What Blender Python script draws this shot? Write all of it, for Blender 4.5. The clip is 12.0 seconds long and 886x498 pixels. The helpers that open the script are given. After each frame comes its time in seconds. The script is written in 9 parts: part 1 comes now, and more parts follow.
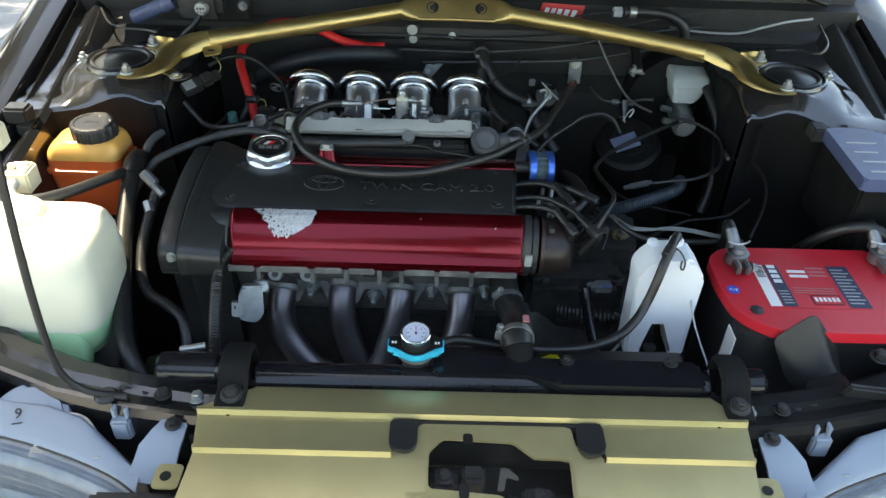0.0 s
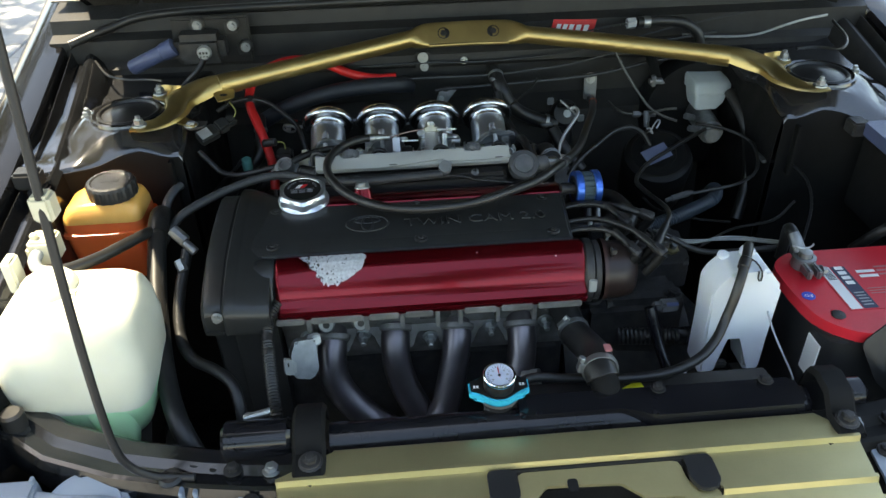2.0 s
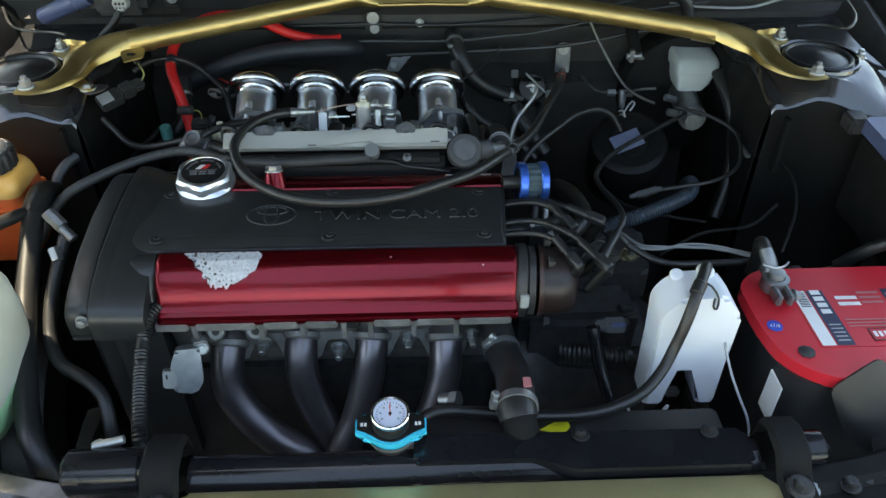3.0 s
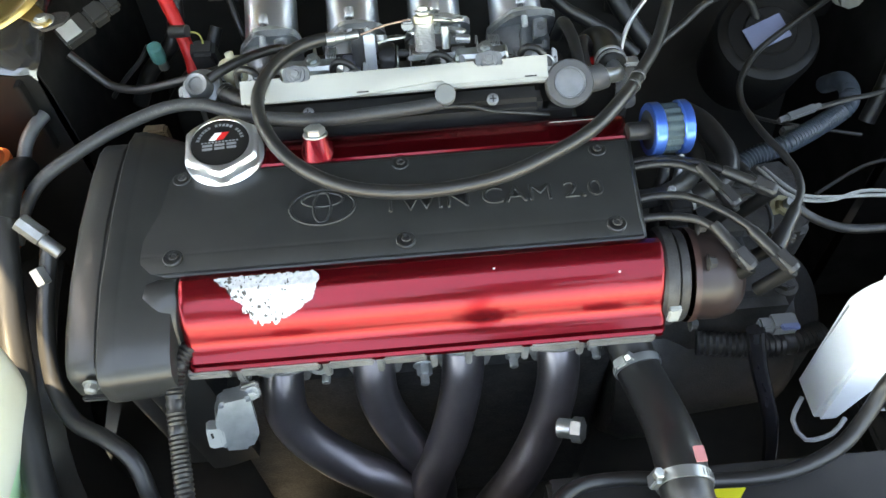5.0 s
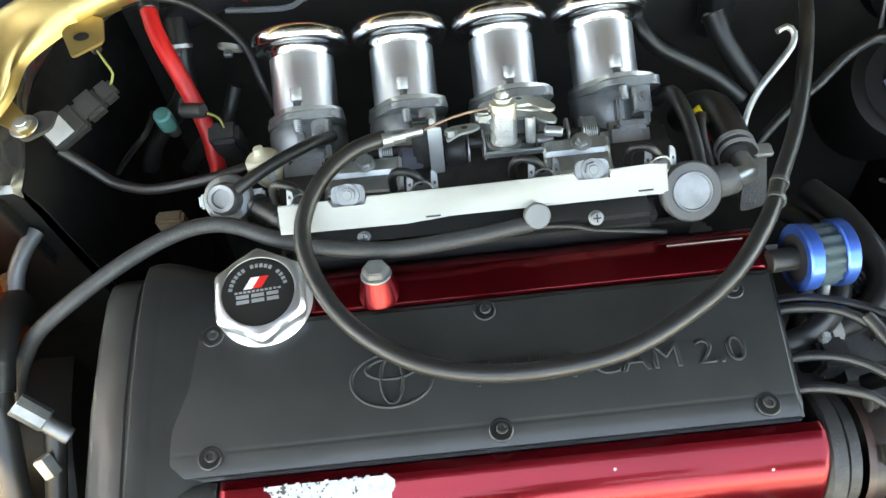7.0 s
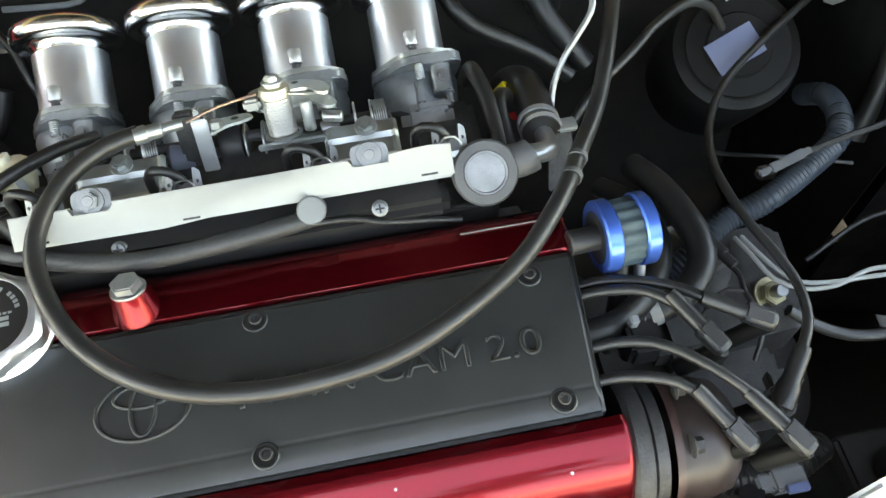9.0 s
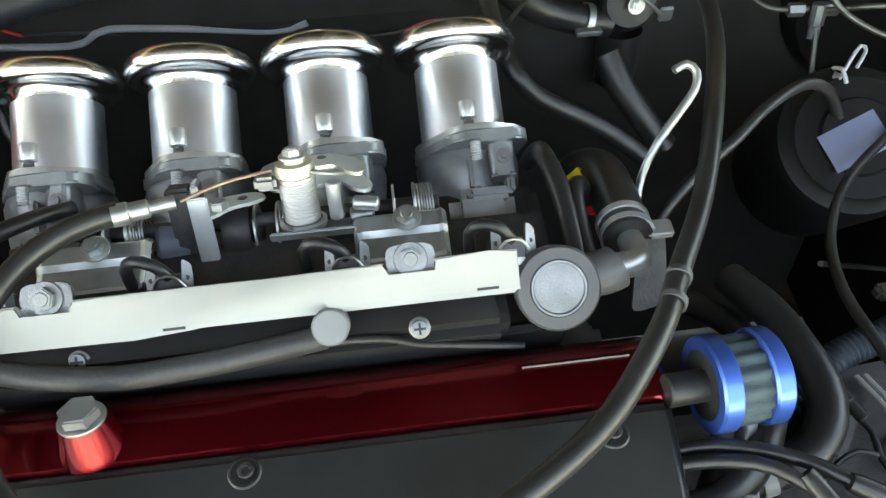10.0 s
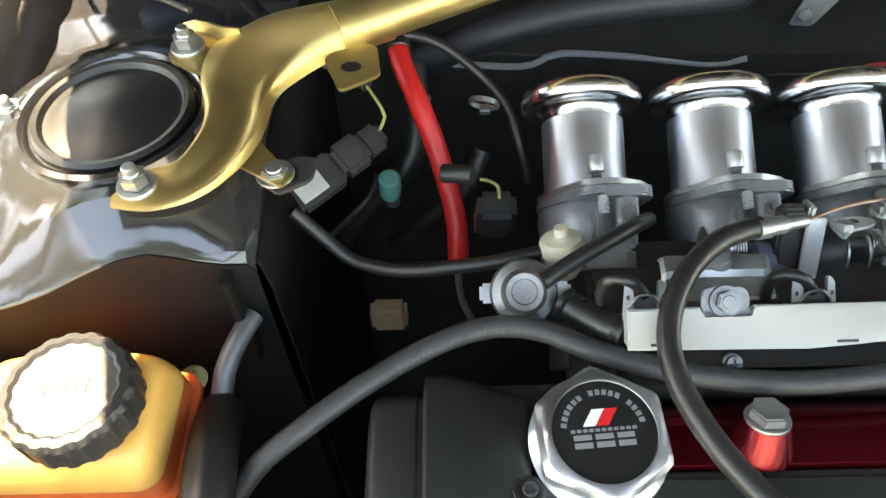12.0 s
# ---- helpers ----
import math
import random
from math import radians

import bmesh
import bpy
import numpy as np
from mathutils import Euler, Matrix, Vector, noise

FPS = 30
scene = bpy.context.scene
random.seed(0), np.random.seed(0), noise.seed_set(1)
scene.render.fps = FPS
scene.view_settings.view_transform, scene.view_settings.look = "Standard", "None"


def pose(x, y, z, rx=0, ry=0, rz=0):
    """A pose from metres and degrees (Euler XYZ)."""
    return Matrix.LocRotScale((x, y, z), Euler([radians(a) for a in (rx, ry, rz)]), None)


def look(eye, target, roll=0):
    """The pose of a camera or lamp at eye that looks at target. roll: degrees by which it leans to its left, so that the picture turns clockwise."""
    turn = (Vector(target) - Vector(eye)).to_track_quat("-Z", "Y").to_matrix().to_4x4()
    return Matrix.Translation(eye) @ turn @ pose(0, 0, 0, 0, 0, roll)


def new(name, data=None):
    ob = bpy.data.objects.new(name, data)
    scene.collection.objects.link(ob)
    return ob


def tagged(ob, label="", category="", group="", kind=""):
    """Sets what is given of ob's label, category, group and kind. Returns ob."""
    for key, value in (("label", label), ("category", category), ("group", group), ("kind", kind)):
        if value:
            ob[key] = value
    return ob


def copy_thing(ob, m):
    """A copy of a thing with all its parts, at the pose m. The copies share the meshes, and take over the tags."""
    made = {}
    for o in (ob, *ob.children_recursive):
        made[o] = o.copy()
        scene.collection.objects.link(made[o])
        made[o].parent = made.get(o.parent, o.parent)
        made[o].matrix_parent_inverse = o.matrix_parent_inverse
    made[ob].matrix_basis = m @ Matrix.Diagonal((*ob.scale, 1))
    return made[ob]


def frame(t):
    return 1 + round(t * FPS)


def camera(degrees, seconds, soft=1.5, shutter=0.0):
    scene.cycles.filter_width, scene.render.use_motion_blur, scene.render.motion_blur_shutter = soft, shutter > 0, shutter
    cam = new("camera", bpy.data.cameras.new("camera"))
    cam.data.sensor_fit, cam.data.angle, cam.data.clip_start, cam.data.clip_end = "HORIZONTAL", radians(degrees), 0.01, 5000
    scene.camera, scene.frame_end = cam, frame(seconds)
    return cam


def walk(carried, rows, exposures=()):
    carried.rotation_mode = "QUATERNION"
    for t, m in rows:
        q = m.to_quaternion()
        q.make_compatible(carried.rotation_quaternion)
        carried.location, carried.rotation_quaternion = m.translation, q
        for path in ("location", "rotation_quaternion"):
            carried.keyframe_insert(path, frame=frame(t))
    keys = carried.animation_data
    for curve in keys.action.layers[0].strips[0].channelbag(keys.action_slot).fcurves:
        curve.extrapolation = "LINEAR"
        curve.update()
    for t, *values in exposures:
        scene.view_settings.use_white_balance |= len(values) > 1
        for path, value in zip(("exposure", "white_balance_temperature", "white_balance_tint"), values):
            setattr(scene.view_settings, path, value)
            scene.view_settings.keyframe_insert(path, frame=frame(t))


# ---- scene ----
cam = camera(60.4, 12.0)
PATH = [
    (0, (0.014, 0.091, 1.375), (0.034, 1.696, 0.183), 2.0),
    (0.5, (-0.035, 0.085, 1.363), (-0.028, 1.694, 0.174), 1.8),
    (1, (-0.116, 0.11, 1.347), (-0.12, 1.721, 0.161), -1.0),
    (1.5, (-0.139, 0.127, 1.347), (-0.042, 1.748, 0.18), -0.2),
    (2, (-0.106, 0.148, 1.352), (0.008, 1.789, 0.214), -1.4),
    (2.5, (-0.02, 0.22, 1.341), (0.088, 1.854, 0.193), -1.3),
    (3, (0.021, 0.288, 1.319), (0.092, 1.857, 0.08), 0.4),
    (3.2, (0.012, 0.318, 1.312), (0.04, 1.827, -0.001), -0.1),
    (4.8, (-0.071, 0.579, 1.301), (-0.038, 1.783, -0.296), -3.3),
    (5, (-0.056, 0.591, 1.295), (-0.027, 1.792, -0.305), -3.6),
    (5.5, (-0.005, 0.692, 1.31), (0.025, 1.952, -0.244), -4.3),
    (6, (-0.023, 0.762, 1.3), (0.0, 2.081, -0.203), -4.0),
    (6.5, (-0.065, 0.81, 1.292), (-0.045, 2.071, -0.26), -3.8),
    (7, (-0.1, 0.832, 1.291), (-0.111, 1.837, -0.438), -6.5),
    (7.2, (-0.107, 0.838, 1.288), (-0.074, 1.762, -0.485), -5.8),
    (8.8, (-0.004, 0.815, 1.249), (0.122, 1.76, -0.51), -4.1),
    (9, (0.012, 0.839, 1.23), (0.156, 1.848, -0.491), -3.0),
    (9.5, (0.016, 0.891, 1.178), (0.173, 2.047, -0.447), -0.6),
    (10, (0.006, 0.936, 1.151), (0.12, 2.071, -0.492), -1.5),
    (10.5, (-0.057, 0.97, 1.13), (0.065, 2.116, -0.504), -0.3),
    (11, (-0.172, 0.972, 1.134), (-0.106, 2.111, -0.509), -0.6),
    (11.5, (-0.267, 0.967, 1.142), (-0.273, 2.098, -0.507), -2.8),
    (12, (-0.306, 0.933, 1.169), (-0.345, 2.152, -0.416), -3.0),
]
EXPOSURES = [(0, 2.5, 8300, 6), (1.5, 2.38, 8300, 6), (2.2, 2.35, 8300, 6), (3, 2.58, 8300, 6), (5, 4.0, 9800, 9), (7, 4.2, 10300, 8), (9, 4.15, 11000, 9), (10.5, 4.0, 10900, 8), (12, 3.88, 10400, 10)]
walk(cam, [(t, look(eye, target, roll)) for t, eye, target, roll in PATH], EXPOSURES)

# ---- light ----
SUN_WAY = Vector((0.436, -0.20, -1.0))
world = bpy.data.worlds.new("sky")
scene.world = world
world.use_nodes = True
wn = world.node_tree.nodes
sky = wn.new("ShaderNodeTexSky")
sky.sky_type = "NISHITA"
sky.sun_disc = False
sky.sun_elevation = math.asin(1.0 / SUN_WAY.length)
sky.sun_rotation = math.atan2(-SUN_WAY.x, -SUN_WAY.y)
world.node_tree.links.new(sky.outputs[0], wn["Background"].inputs[0])
wn["Background"].inputs[1].default_value = 0.15
sun = new("sun", bpy.data.lights.new("sun", "SUN"))
sun.data.energy, sun.data.angle, sun.data.color = 3.6, radians(0.55), (1.0, 0.95, 0.86)
sun.matrix_world = Matrix.Translation((-4, 2, 9)) @ SUN_WAY.to_track_quat("-Z", "Y").to_matrix().to_4x4()

# ---- materials ----


def paint(name, colour, rough=0.5, metal=0.0, coat=0.0, vary=0.18, scale=30.0, bump=0.0, bscale=400.0,
          dirt=0.0, dirt_colour=(0.16, 0.13, 0.09), glow_through=0.0, ior=1.45):
    """Colour with grain at two scales, uneven gloss, fine relief and a film of dust."""
    m = bpy.data.materials.new(name)
    m.use_nodes = True
    n, l = m.node_tree.nodes, m.node_tree.links
    b = n["Principled BSDF"]
    co = n.new("ShaderNodeTexCoord")
    big, fine = n.new("ShaderNodeTexNoise"), n.new("ShaderNodeTexNoise")
    big.inputs["Scale"].default_value, big.inputs["Detail"].default_value = scale, 6
    fine.inputs["Scale"].default_value, fine.inputs["Detail"].default_value = bscale, 3
    for t in (big, fine):
        l.new(co.outputs["Object"], t.inputs["Vector"])
    mr = n.new("ShaderNodeMapRange")
    mr.inputs["From Min"].default_value, mr.inputs["From Max"].default_value = 0.3, 0.7
    mr.inputs["To Min"].default_value, mr.inputs["To Max"].default_value = 1 - vary, 1 + vary
    l.new(big.outputs["Fac"], mr.inputs["Value"])
    mul = n.new("ShaderNodeMix")
    mul.data_type, mul.blend_type = "RGBA", "MULTIPLY"
    mul.inputs["Factor"].default_value = 1.0
    mul.inputs["A"].default_value = (*colour, 1)
    l.new(mr.outputs["Result"], mul.inputs["B"])
    last = mul.outputs["Result"]
    if dirt:
        dn = n.new("ShaderNodeTexNoise")
        dn.inputs["Scale"].default_value, dn.inputs["Detail"].default_value = scale * 0.6, 9
        l.new(co.outputs["Object"], dn.inputs["Vector"])
        dr = n.new("ShaderNodeMapRange")
        dr.inputs["From Min"].default_value, dr.inputs["From Max"].default_value = 0.42, 0.75
        dr.inputs["To Max"].default_value = dirt
        l.new(dn.outputs["Fac"], dr.inputs["Value"])
        dm = n.new("ShaderNodeMix")
        dm.data_type = "RGBA"
        dm.inputs["B"].default_value = (*dirt_colour, 1)
        l.new(dr.outputs["Result"], dm.inputs["Factor"])
        l.new(last, dm.inputs["A"])
        last = dm.outputs["Result"]
    l.new(last, b.inputs["Base Color"])
    rr = n.new("ShaderNodeMapRange")
    rr.inputs["From Min"].default_value, rr.inputs["From Max"].default_value = 0.3, 0.7
    rr.inputs["To Min"].default_value, rr.inputs["To Max"].default_value = rough * 0.8, min(1, rough * 1.25)
    l.new(fine.outputs["Fac"], rr.inputs["Value"])
    l.new(rr.outputs["Result"], b.inputs["Roughness"])
    b.inputs["Metallic"].default_value = metal
    b.inputs["IOR"].default_value = ior
    b.inputs["Coat Weight"].default_value = coat
    b.inputs["Coat Roughness"].default_value = 0.06
    if glow_through:
        b.inputs["Subsurface Weight"].default_value = glow_through
        b.inputs["Subsurface Radius"].default_value = (0.02, 0.02, 0.015)
        b.inputs["Subsurface Scale"].default_value = 0.6
    if bump:
        bp = n.new("ShaderNodeBump")
        bp.inputs["Strength"].default_value = bump
        bp.inputs["Distance"].default_value = 0.001
        l.new(fine.outputs["Fac"], bp.inputs["Height"])
        l.new(bp.outputs["Normal"], b.inputs["Normal"])
    return m


M_BODY = paint("black_body_paint", (0.007, 0.007, 0.0075), 0.08, dirt=0.15, dirt_colour=(0.022, 0.020, 0.018), ior=1.3)
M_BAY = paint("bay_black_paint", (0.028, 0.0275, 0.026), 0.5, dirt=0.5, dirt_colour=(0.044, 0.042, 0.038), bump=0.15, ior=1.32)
# darker than the tower top: holds its walls' shade, also used for plain black parts
M_WALL = paint("bay_black_with_shade", (0.009, 0.009, 0.009), 0.6, dirt=0.4, dirt_colour=(0.017, 0.017, 0.016), scale=12, bump=0.2, bscale=30, ior=1.2)
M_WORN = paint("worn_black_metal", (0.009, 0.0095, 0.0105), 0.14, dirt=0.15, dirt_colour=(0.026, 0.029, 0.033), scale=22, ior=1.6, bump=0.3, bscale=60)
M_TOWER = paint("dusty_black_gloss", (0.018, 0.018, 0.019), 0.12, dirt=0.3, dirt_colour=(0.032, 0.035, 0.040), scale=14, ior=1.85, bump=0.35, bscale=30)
M_RUBBER = paint("black_rubber", (0.016, 0.016, 0.016), 0.355, dirt=0.25, dirt_colour=(0.038, 0.037, 0.035), bump=0.08, bscale=900, ior=1.5)
M_PLASTIC = paint("black_plastic", (0.022, 0.022, 0.023), 0.35, dirt=0.3, dirt_colour=(0.04, 0.038, 0.035), bump=0.2, bscale=1200, ior=1.4)
M_COVER = paint("satin_black_cover", (0.020, 0.021, 0.021), 0.35, coat=0.12, dirt=0.2, dirt_colour=(0.03, 0.029, 0.028), bump=0.08, bscale=1500)
M_RED = paint("candy_red_paint", (0.165, 0.004, 0.010), 0.215, metal=0.85, coat=0.3, vary=0.06, scale=20, bscale=10)
M_GOLD = paint("gold_paint", (0.50, 0.37, 0.15), 0.36, metal=0.9, coat=0.1, vary=0.08, scale=40, bscale=20)
M_PANEL = paint("champagne_gold_sheet", (0.55, 0.48, 0.25), 0.36, metal=0.75, coat=0.2, vary=0.08, scale=14, bump=0.06, dirt=0.15, dirt_colour=(0.4, 0.36, 0.22))
M_CHROME = paint("polished_aluminium", (0.80, 0.81, 0.82), 0.10, metal=1.0, vary=0.02, scale=25, bscale=30)
M_STACK = paint("satin_polished_aluminium", (0.77, 0.81, 0.86), 0.36, metal=1.0, vary=0.03, scale=25, bscale=30)
M_LIP = paint("polished_lip", (0.80, 0.82, 0.85), 0.215, metal=1.0, vary=0.02, scale=25, bscale=30)
M_STEEL = paint("zinc_steel", (0.40, 0.42, 0.42), 0.36, metal=0.85, vary=0.12, scale=50, bscale=120)
M_CAST = paint("cast_aluminium", (0.24, 0.25, 0.255), 0.38, metal=0.75, vary=0.22, scale=60, bump=0.3, bscale=900, dirt=0.3, dirt_colour=(0.10, 0.10, 0.10))
M_DCAST = paint("dark_casting", (0.045, 0.045, 0.046), 0.5, metal=0.4, vary=0.3, scale=60, bump=0.5, bscale=500, dirt=0.4, dirt_colour=(0.09, 0.08, 0.065))
M_HEAD = paint("stained_head_alloy", (0.23, 0.225, 0.215), 0.45, metal=0.35, vary=0.3, scale=50, bump=0.5, bscale=500, dirt=0.6, dirt_colour=(0.14, 0.13, 0.115))
M_PIPE = paint("heat_tinted_steel", (0.165, 0.152, 0.162), 0.35, metal=0.85, vary=0.2, scale=14, bscale=6)
M_HOSERED = paint("red_silicone_hose", (0.62, 0.02, 0.02), 0.38, vary=0.08, scale=30)
M_BLUE = paint("anodised_blue", (0.04, 0.16, 0.62), 0.35, metal=0.75, coat=0.5, vary=0.05, bscale=40)
M_CYAN = paint("anodised_cyan", (0.01, 0.52, 0.72), 0.30, metal=0.1, coat=0.4, vary=0.06)
M_FILTER = paint("filter_gauze", (0.045, 0.075, 0.085), 0.7, vary=0.2, bump=0.9, bscale=1500)
M_WHITEP = paint("aged_white_plastic", (0.33, 0.34, 0.325), 0.38, vary=0.05, scale=20, dirt=0.12, dirt_colour=(0.38, 0.36, 0.30))
M_CREAM = paint("cream_plastic", (0.66, 0.62, 0.46), 0.4, vary=0.06)
M_TANKW = paint("milky_tank_plastic", (0.64, 0.64, 0.53), 0.38, vary=0.06, scale=12, glow_through=0.25)
M_TANKG = paint("green_coolant_tank", (0.42, 0.72, 0.42), 0.38, vary=0.08, scale=12, glow_through=0.5)
M_BOTTLE = paint("frosted_bottle", (0.70, 0.74, 0.78), 0.45, vary=0.04, scale=16, glow_through=0.3)
M_AMBER = paint("amber_tank", (0.74, 0.40, 0.11), 0.21, vary=0.12, scale=18, glow_through=0.4)
M_OIL = paint("red_fluid_tank", (0.72, 0.15, 0.05), 0.21, vary=0.10, scale=18, glow_through=0.6)
M_BATRED = paint("battery_red_plastic", (0.62, 0.02, 0.035), 0.35, vary=0.06, scale=14, dirt=0.1, dirt_colour=(0.4, 0.1, 0.1))
M_GREYP = paint("grey_plastic", (0.34, 0.36, 0.37), 0.45, vary=0.1)
M_LAMP = paint("pale_lamp_housing", (0.24, 0.29, 0.36), 0.42, vary=0.05, scale=16, dirt=0.15, dirt_colour=(0.26, 0.28, 0.3))
M_TANKB = paint("gloss_black_tank", (0.010, 0.010, 0.012), 0.12, dirt=0.15, dirt_colour=(0.03, 0.03, 0.03), ior=1.42)
M_INK = paint("worn_grey_ink", (0.075, 0.075, 0.075), 0.5, vary=0.3, scale=300)
M_SILVERP = paint("silver_print", (0.36, 0.37, 0.38), 0.35, metal=0.5, vary=0.05)
M_ZINC = paint("dull_zinc_plate", (0.50, 0.53, 0.52), 0.36, metal=0.9, vary=0.14, scale=60, bscale=120, dirt=0.25, dirt_colour=(0.24, 0.25, 0.25))
M_BRIGHT = paint("bright_steel", (0.58, 0.60, 0.61), 0.38, metal=0.7, vary=0.06, scale=60)
M_CANISTER = paint("dull_black_canister", (0.008, 0.008, 0.008), 0.42, vary=0.2, ior=1.25)
M_TBODY = paint("grey_throttle_casting", (0.29, 0.31, 0.32), 0.38, metal=0.6, vary=0.2, scale=60, bump=0.15, bscale=700, dirt=0.35, dirt_colour=(0.09, 0.09, 0.092))
M_PIPEGREY = paint("dull_grey_pipe", (0.15, 0.155, 0.16), 0.42, metal=0.5, vary=0.15, scale=50)
M_DPIPE = paint("dull_brake_pipe", (0.12, 0.12, 0.11), 0.38, metal=0.7, vary=0.2, scale=90)
M_BRAID = paint("braided_rubber", (0.042, 0.043, 0.044), 0.40, vary=0.15, scale=420, bump=0.22, bscale=800)
M_RINGG = paint("grey_damper_plastic", (0.085, 0.087, 0.09), 0.42, vary=0.1, bump=0.1, bscale=900)
M_SLAB = paint("worn_paving_slab", (0.31, 0.30, 0.285), 0.85, vary=0.22, scale=5, bump=0.5, bscale=120, dirt=0.4, dirt_colour=(0.2, 0.19, 0.17))
M_CLOUDY = paint("cloudy_reservoir", (0.40, 0.44, 0.43), 0.4, vary=0.08, scale=20, glow_through=0.2)
M_LILAC = paint("lilac_sticker", (0.12, 0.14, 0.22), 0.5, vary=0.08)
M_FUSE = paint("blue_grey_lid", (0.065, 0.085, 0.17), 0.42, vary=0.2, scale=25, dirt=0.2, dirt_colour=(0.12, 0.12, 0.12))
M_WHITE = paint("white_print", (0.78, 0.78, 0.76), 0.5, vary=0.05)
M_BLACKP = paint("black_print", (0.012, 0.012, 0.012), 0.35, vary=0.05)
M_NAVY = paint("navy_print", (0.03, 0.035, 0.07), 0.45, vary=0.05)
M_PINK = paint("pale_red_print", (0.45, 0.17, 0.17), 0.45, vary=0.05)
M_RESIDUE = paint("bare_metal_patch", (0.42, 0.44, 0.46), 0.55, metal=0.2, vary=0.22, scale=260, bump=0.5, bscale=900)
M_BLUEST = paint("blue_sticker", (0.02, 0.07, 0.45), 0.4, vary=0.05)
M_TEAL = paint("teal_plastic", (0.10, 0.34, 0.30), 0.5, vary=0.1)
M_YELLOW = paint("yellow_sticker", (0.70, 0.66, 0.03), 0.5, vary=0.06)
M_RUSTY = paint("brown_distributor", (0.045, 0.024, 0.021), 0.36, vary=0.25, scale=50)
M_DCAP = paint("dark_brown_cap", (0.022, 0.014, 0.013), 0.36, vary=0.25, scale=50)
M_COPPER = paint("copper_wire", (0.36, 0.24, 0.19), 0.4, metal=0.7)
M_PAVE = paint("pale_paving", (0.33, 0.325, 0.31), 0.85, vary=0.2, scale=1.5, bump=0.6, bscale=60, dirt=0.4, dirt_colour=(0.2, 0.19, 0.17))
M_LEAF = paint("tree_leaf", (0.06, 0.10, 0.03), 0.5, vary=0.3, scale=3)
M_BARK = paint("bark", (0.12, 0.09, 0.06), 0.9, vary=0.3, scale=20, bump=0.8, bscale=60)

M_GLASS = bpy.data.materials.new("clear_lens")
M_GLASS.use_nodes = True
_b = M_GLASS.node_tree.nodes["Principled BSDF"]
_b.inputs["Base Color"].default_value = (0.9, 0.93, 0.96, 1)
_b.inputs["Roughness"].default_value = 0.04
_b.inputs["Transmission Weight"].default_value = 1.0
_b.inputs["IOR"].default_value = 1.3

M_FLUTE = paint("moulded_flute", (0.30, 0.34, 0.39), 0.16, vary=0.12, scale=60)

# ---- helpers of this scene ----
WORLD_OF = {}


def thing(name, label, category, base=(0, 0, 0), group="", kind=""):
    ob = new(name)
    ob.location = base
    ob.empty_display_size = 0.02
    WORLD_OF[ob.name] = Matrix.Translation(base)
    return tagged(ob, label, category, group, kind)


def finish(bm, name, angle=40):
    me = bpy.data.meshes.new(name)
    bmesh.ops.recalc_face_normals(bm, faces=bm.faces[:])
    bm.to_mesh(me)
    bm.free()
    me.polygons.foreach_set("use_smooth", [True] * len(me.polygons))
    me.set_sharp_from_angle(angle=radians(angle))
    return me


def link(name, me, parent=None, m=None):
    ob = new(name, me)
    m = m or Matrix.Identity(4)
    if parent:
        ob.parent = parent
        ob.matrix_parent_inverse = WORLD_OF[parent.name].inverted()
    ob.matrix_basis = m
    WORLD_OF[ob.name] = m
    return ob


def part(name, bm, material, parent, label="", angle=40):
    me = finish(bm, name, angle)
    me.materials.append(material)
    ob = link(name, me, parent)
    if label:
        ob["label"] = label
    return ob


def solo(name, bm, material, label, category, group="", kind="", angle=40):
    return tagged(part(name, bm, material, None, angle=angle), label, category, group, kind)


def aim(o, z, x=(1, 0, 0)):
    """A frame at o whose z points along z."""
    z = Vector(z).normalized()
    x = Vector(x)
    x = x - z * x.dot(z)
    if x.length < 1e-4:
        x = Vector((0, 1, 0)) - z * z.y
    x.normalize()
    y = z.cross(x)
    m = Matrix((x, y, z)).transposed().to_4x4()
    m.translation = Vector(o)
    return m


def fresh():
    return bmesh.new()


def bev(bm, verts, off, seg=2):
    edges = {e for v in verts for e in v.link_edges}
    bmesh.ops.bevel(bm, geom=list(edges), offset=off, segments=seg, affect="EDGES", clamp_overlap=True)


def box(bm, lo, hi, b=0.0, m=None, seg=2):
    m = m or Matrix.Identity(4)
    c = [(a + d) / 2 for a, d in zip(lo, hi)]
    s = [abs(d - a) for a, d in zip(lo, hi)]
    r = bmesh.ops.create_cube(bm, size=1.0, matrix=m @ Matrix.Translation(c) @ Matrix.Diagonal((*s, 1)))
    if b:
        bev(bm, r["verts"], min(b, 0.45 * min(s)), seg)
    return bm


def prism(bm, poly, h, m=None, b=0.0, seg=2):
    """A plate: the outline poly in local xy, from z = 0 to h."""
    m = m or Matrix.Identity(4)
    lowv = [bm.verts.new(m @ Vector((x, y, 0))) for x, y in poly]
    topv = [bm.verts.new(m @ Vector((x, y, h))) for x, y in poly]
    k = len(poly)
    f0, f1 = bm.faces.new(lowv[::-1]), bm.faces.new(topv)
    for i in range(k):
        bm.faces.new((lowv[i], lowv[(i + 1) % k], topv[(i + 1) % k], topv[i]))
    if b:
        bmesh.ops.bevel(bm, geom=list(set(f0.edges) | set(f1.edges)), offset=b, segments=seg, affect="EDGES", clamp_overlap=True)
    return bm


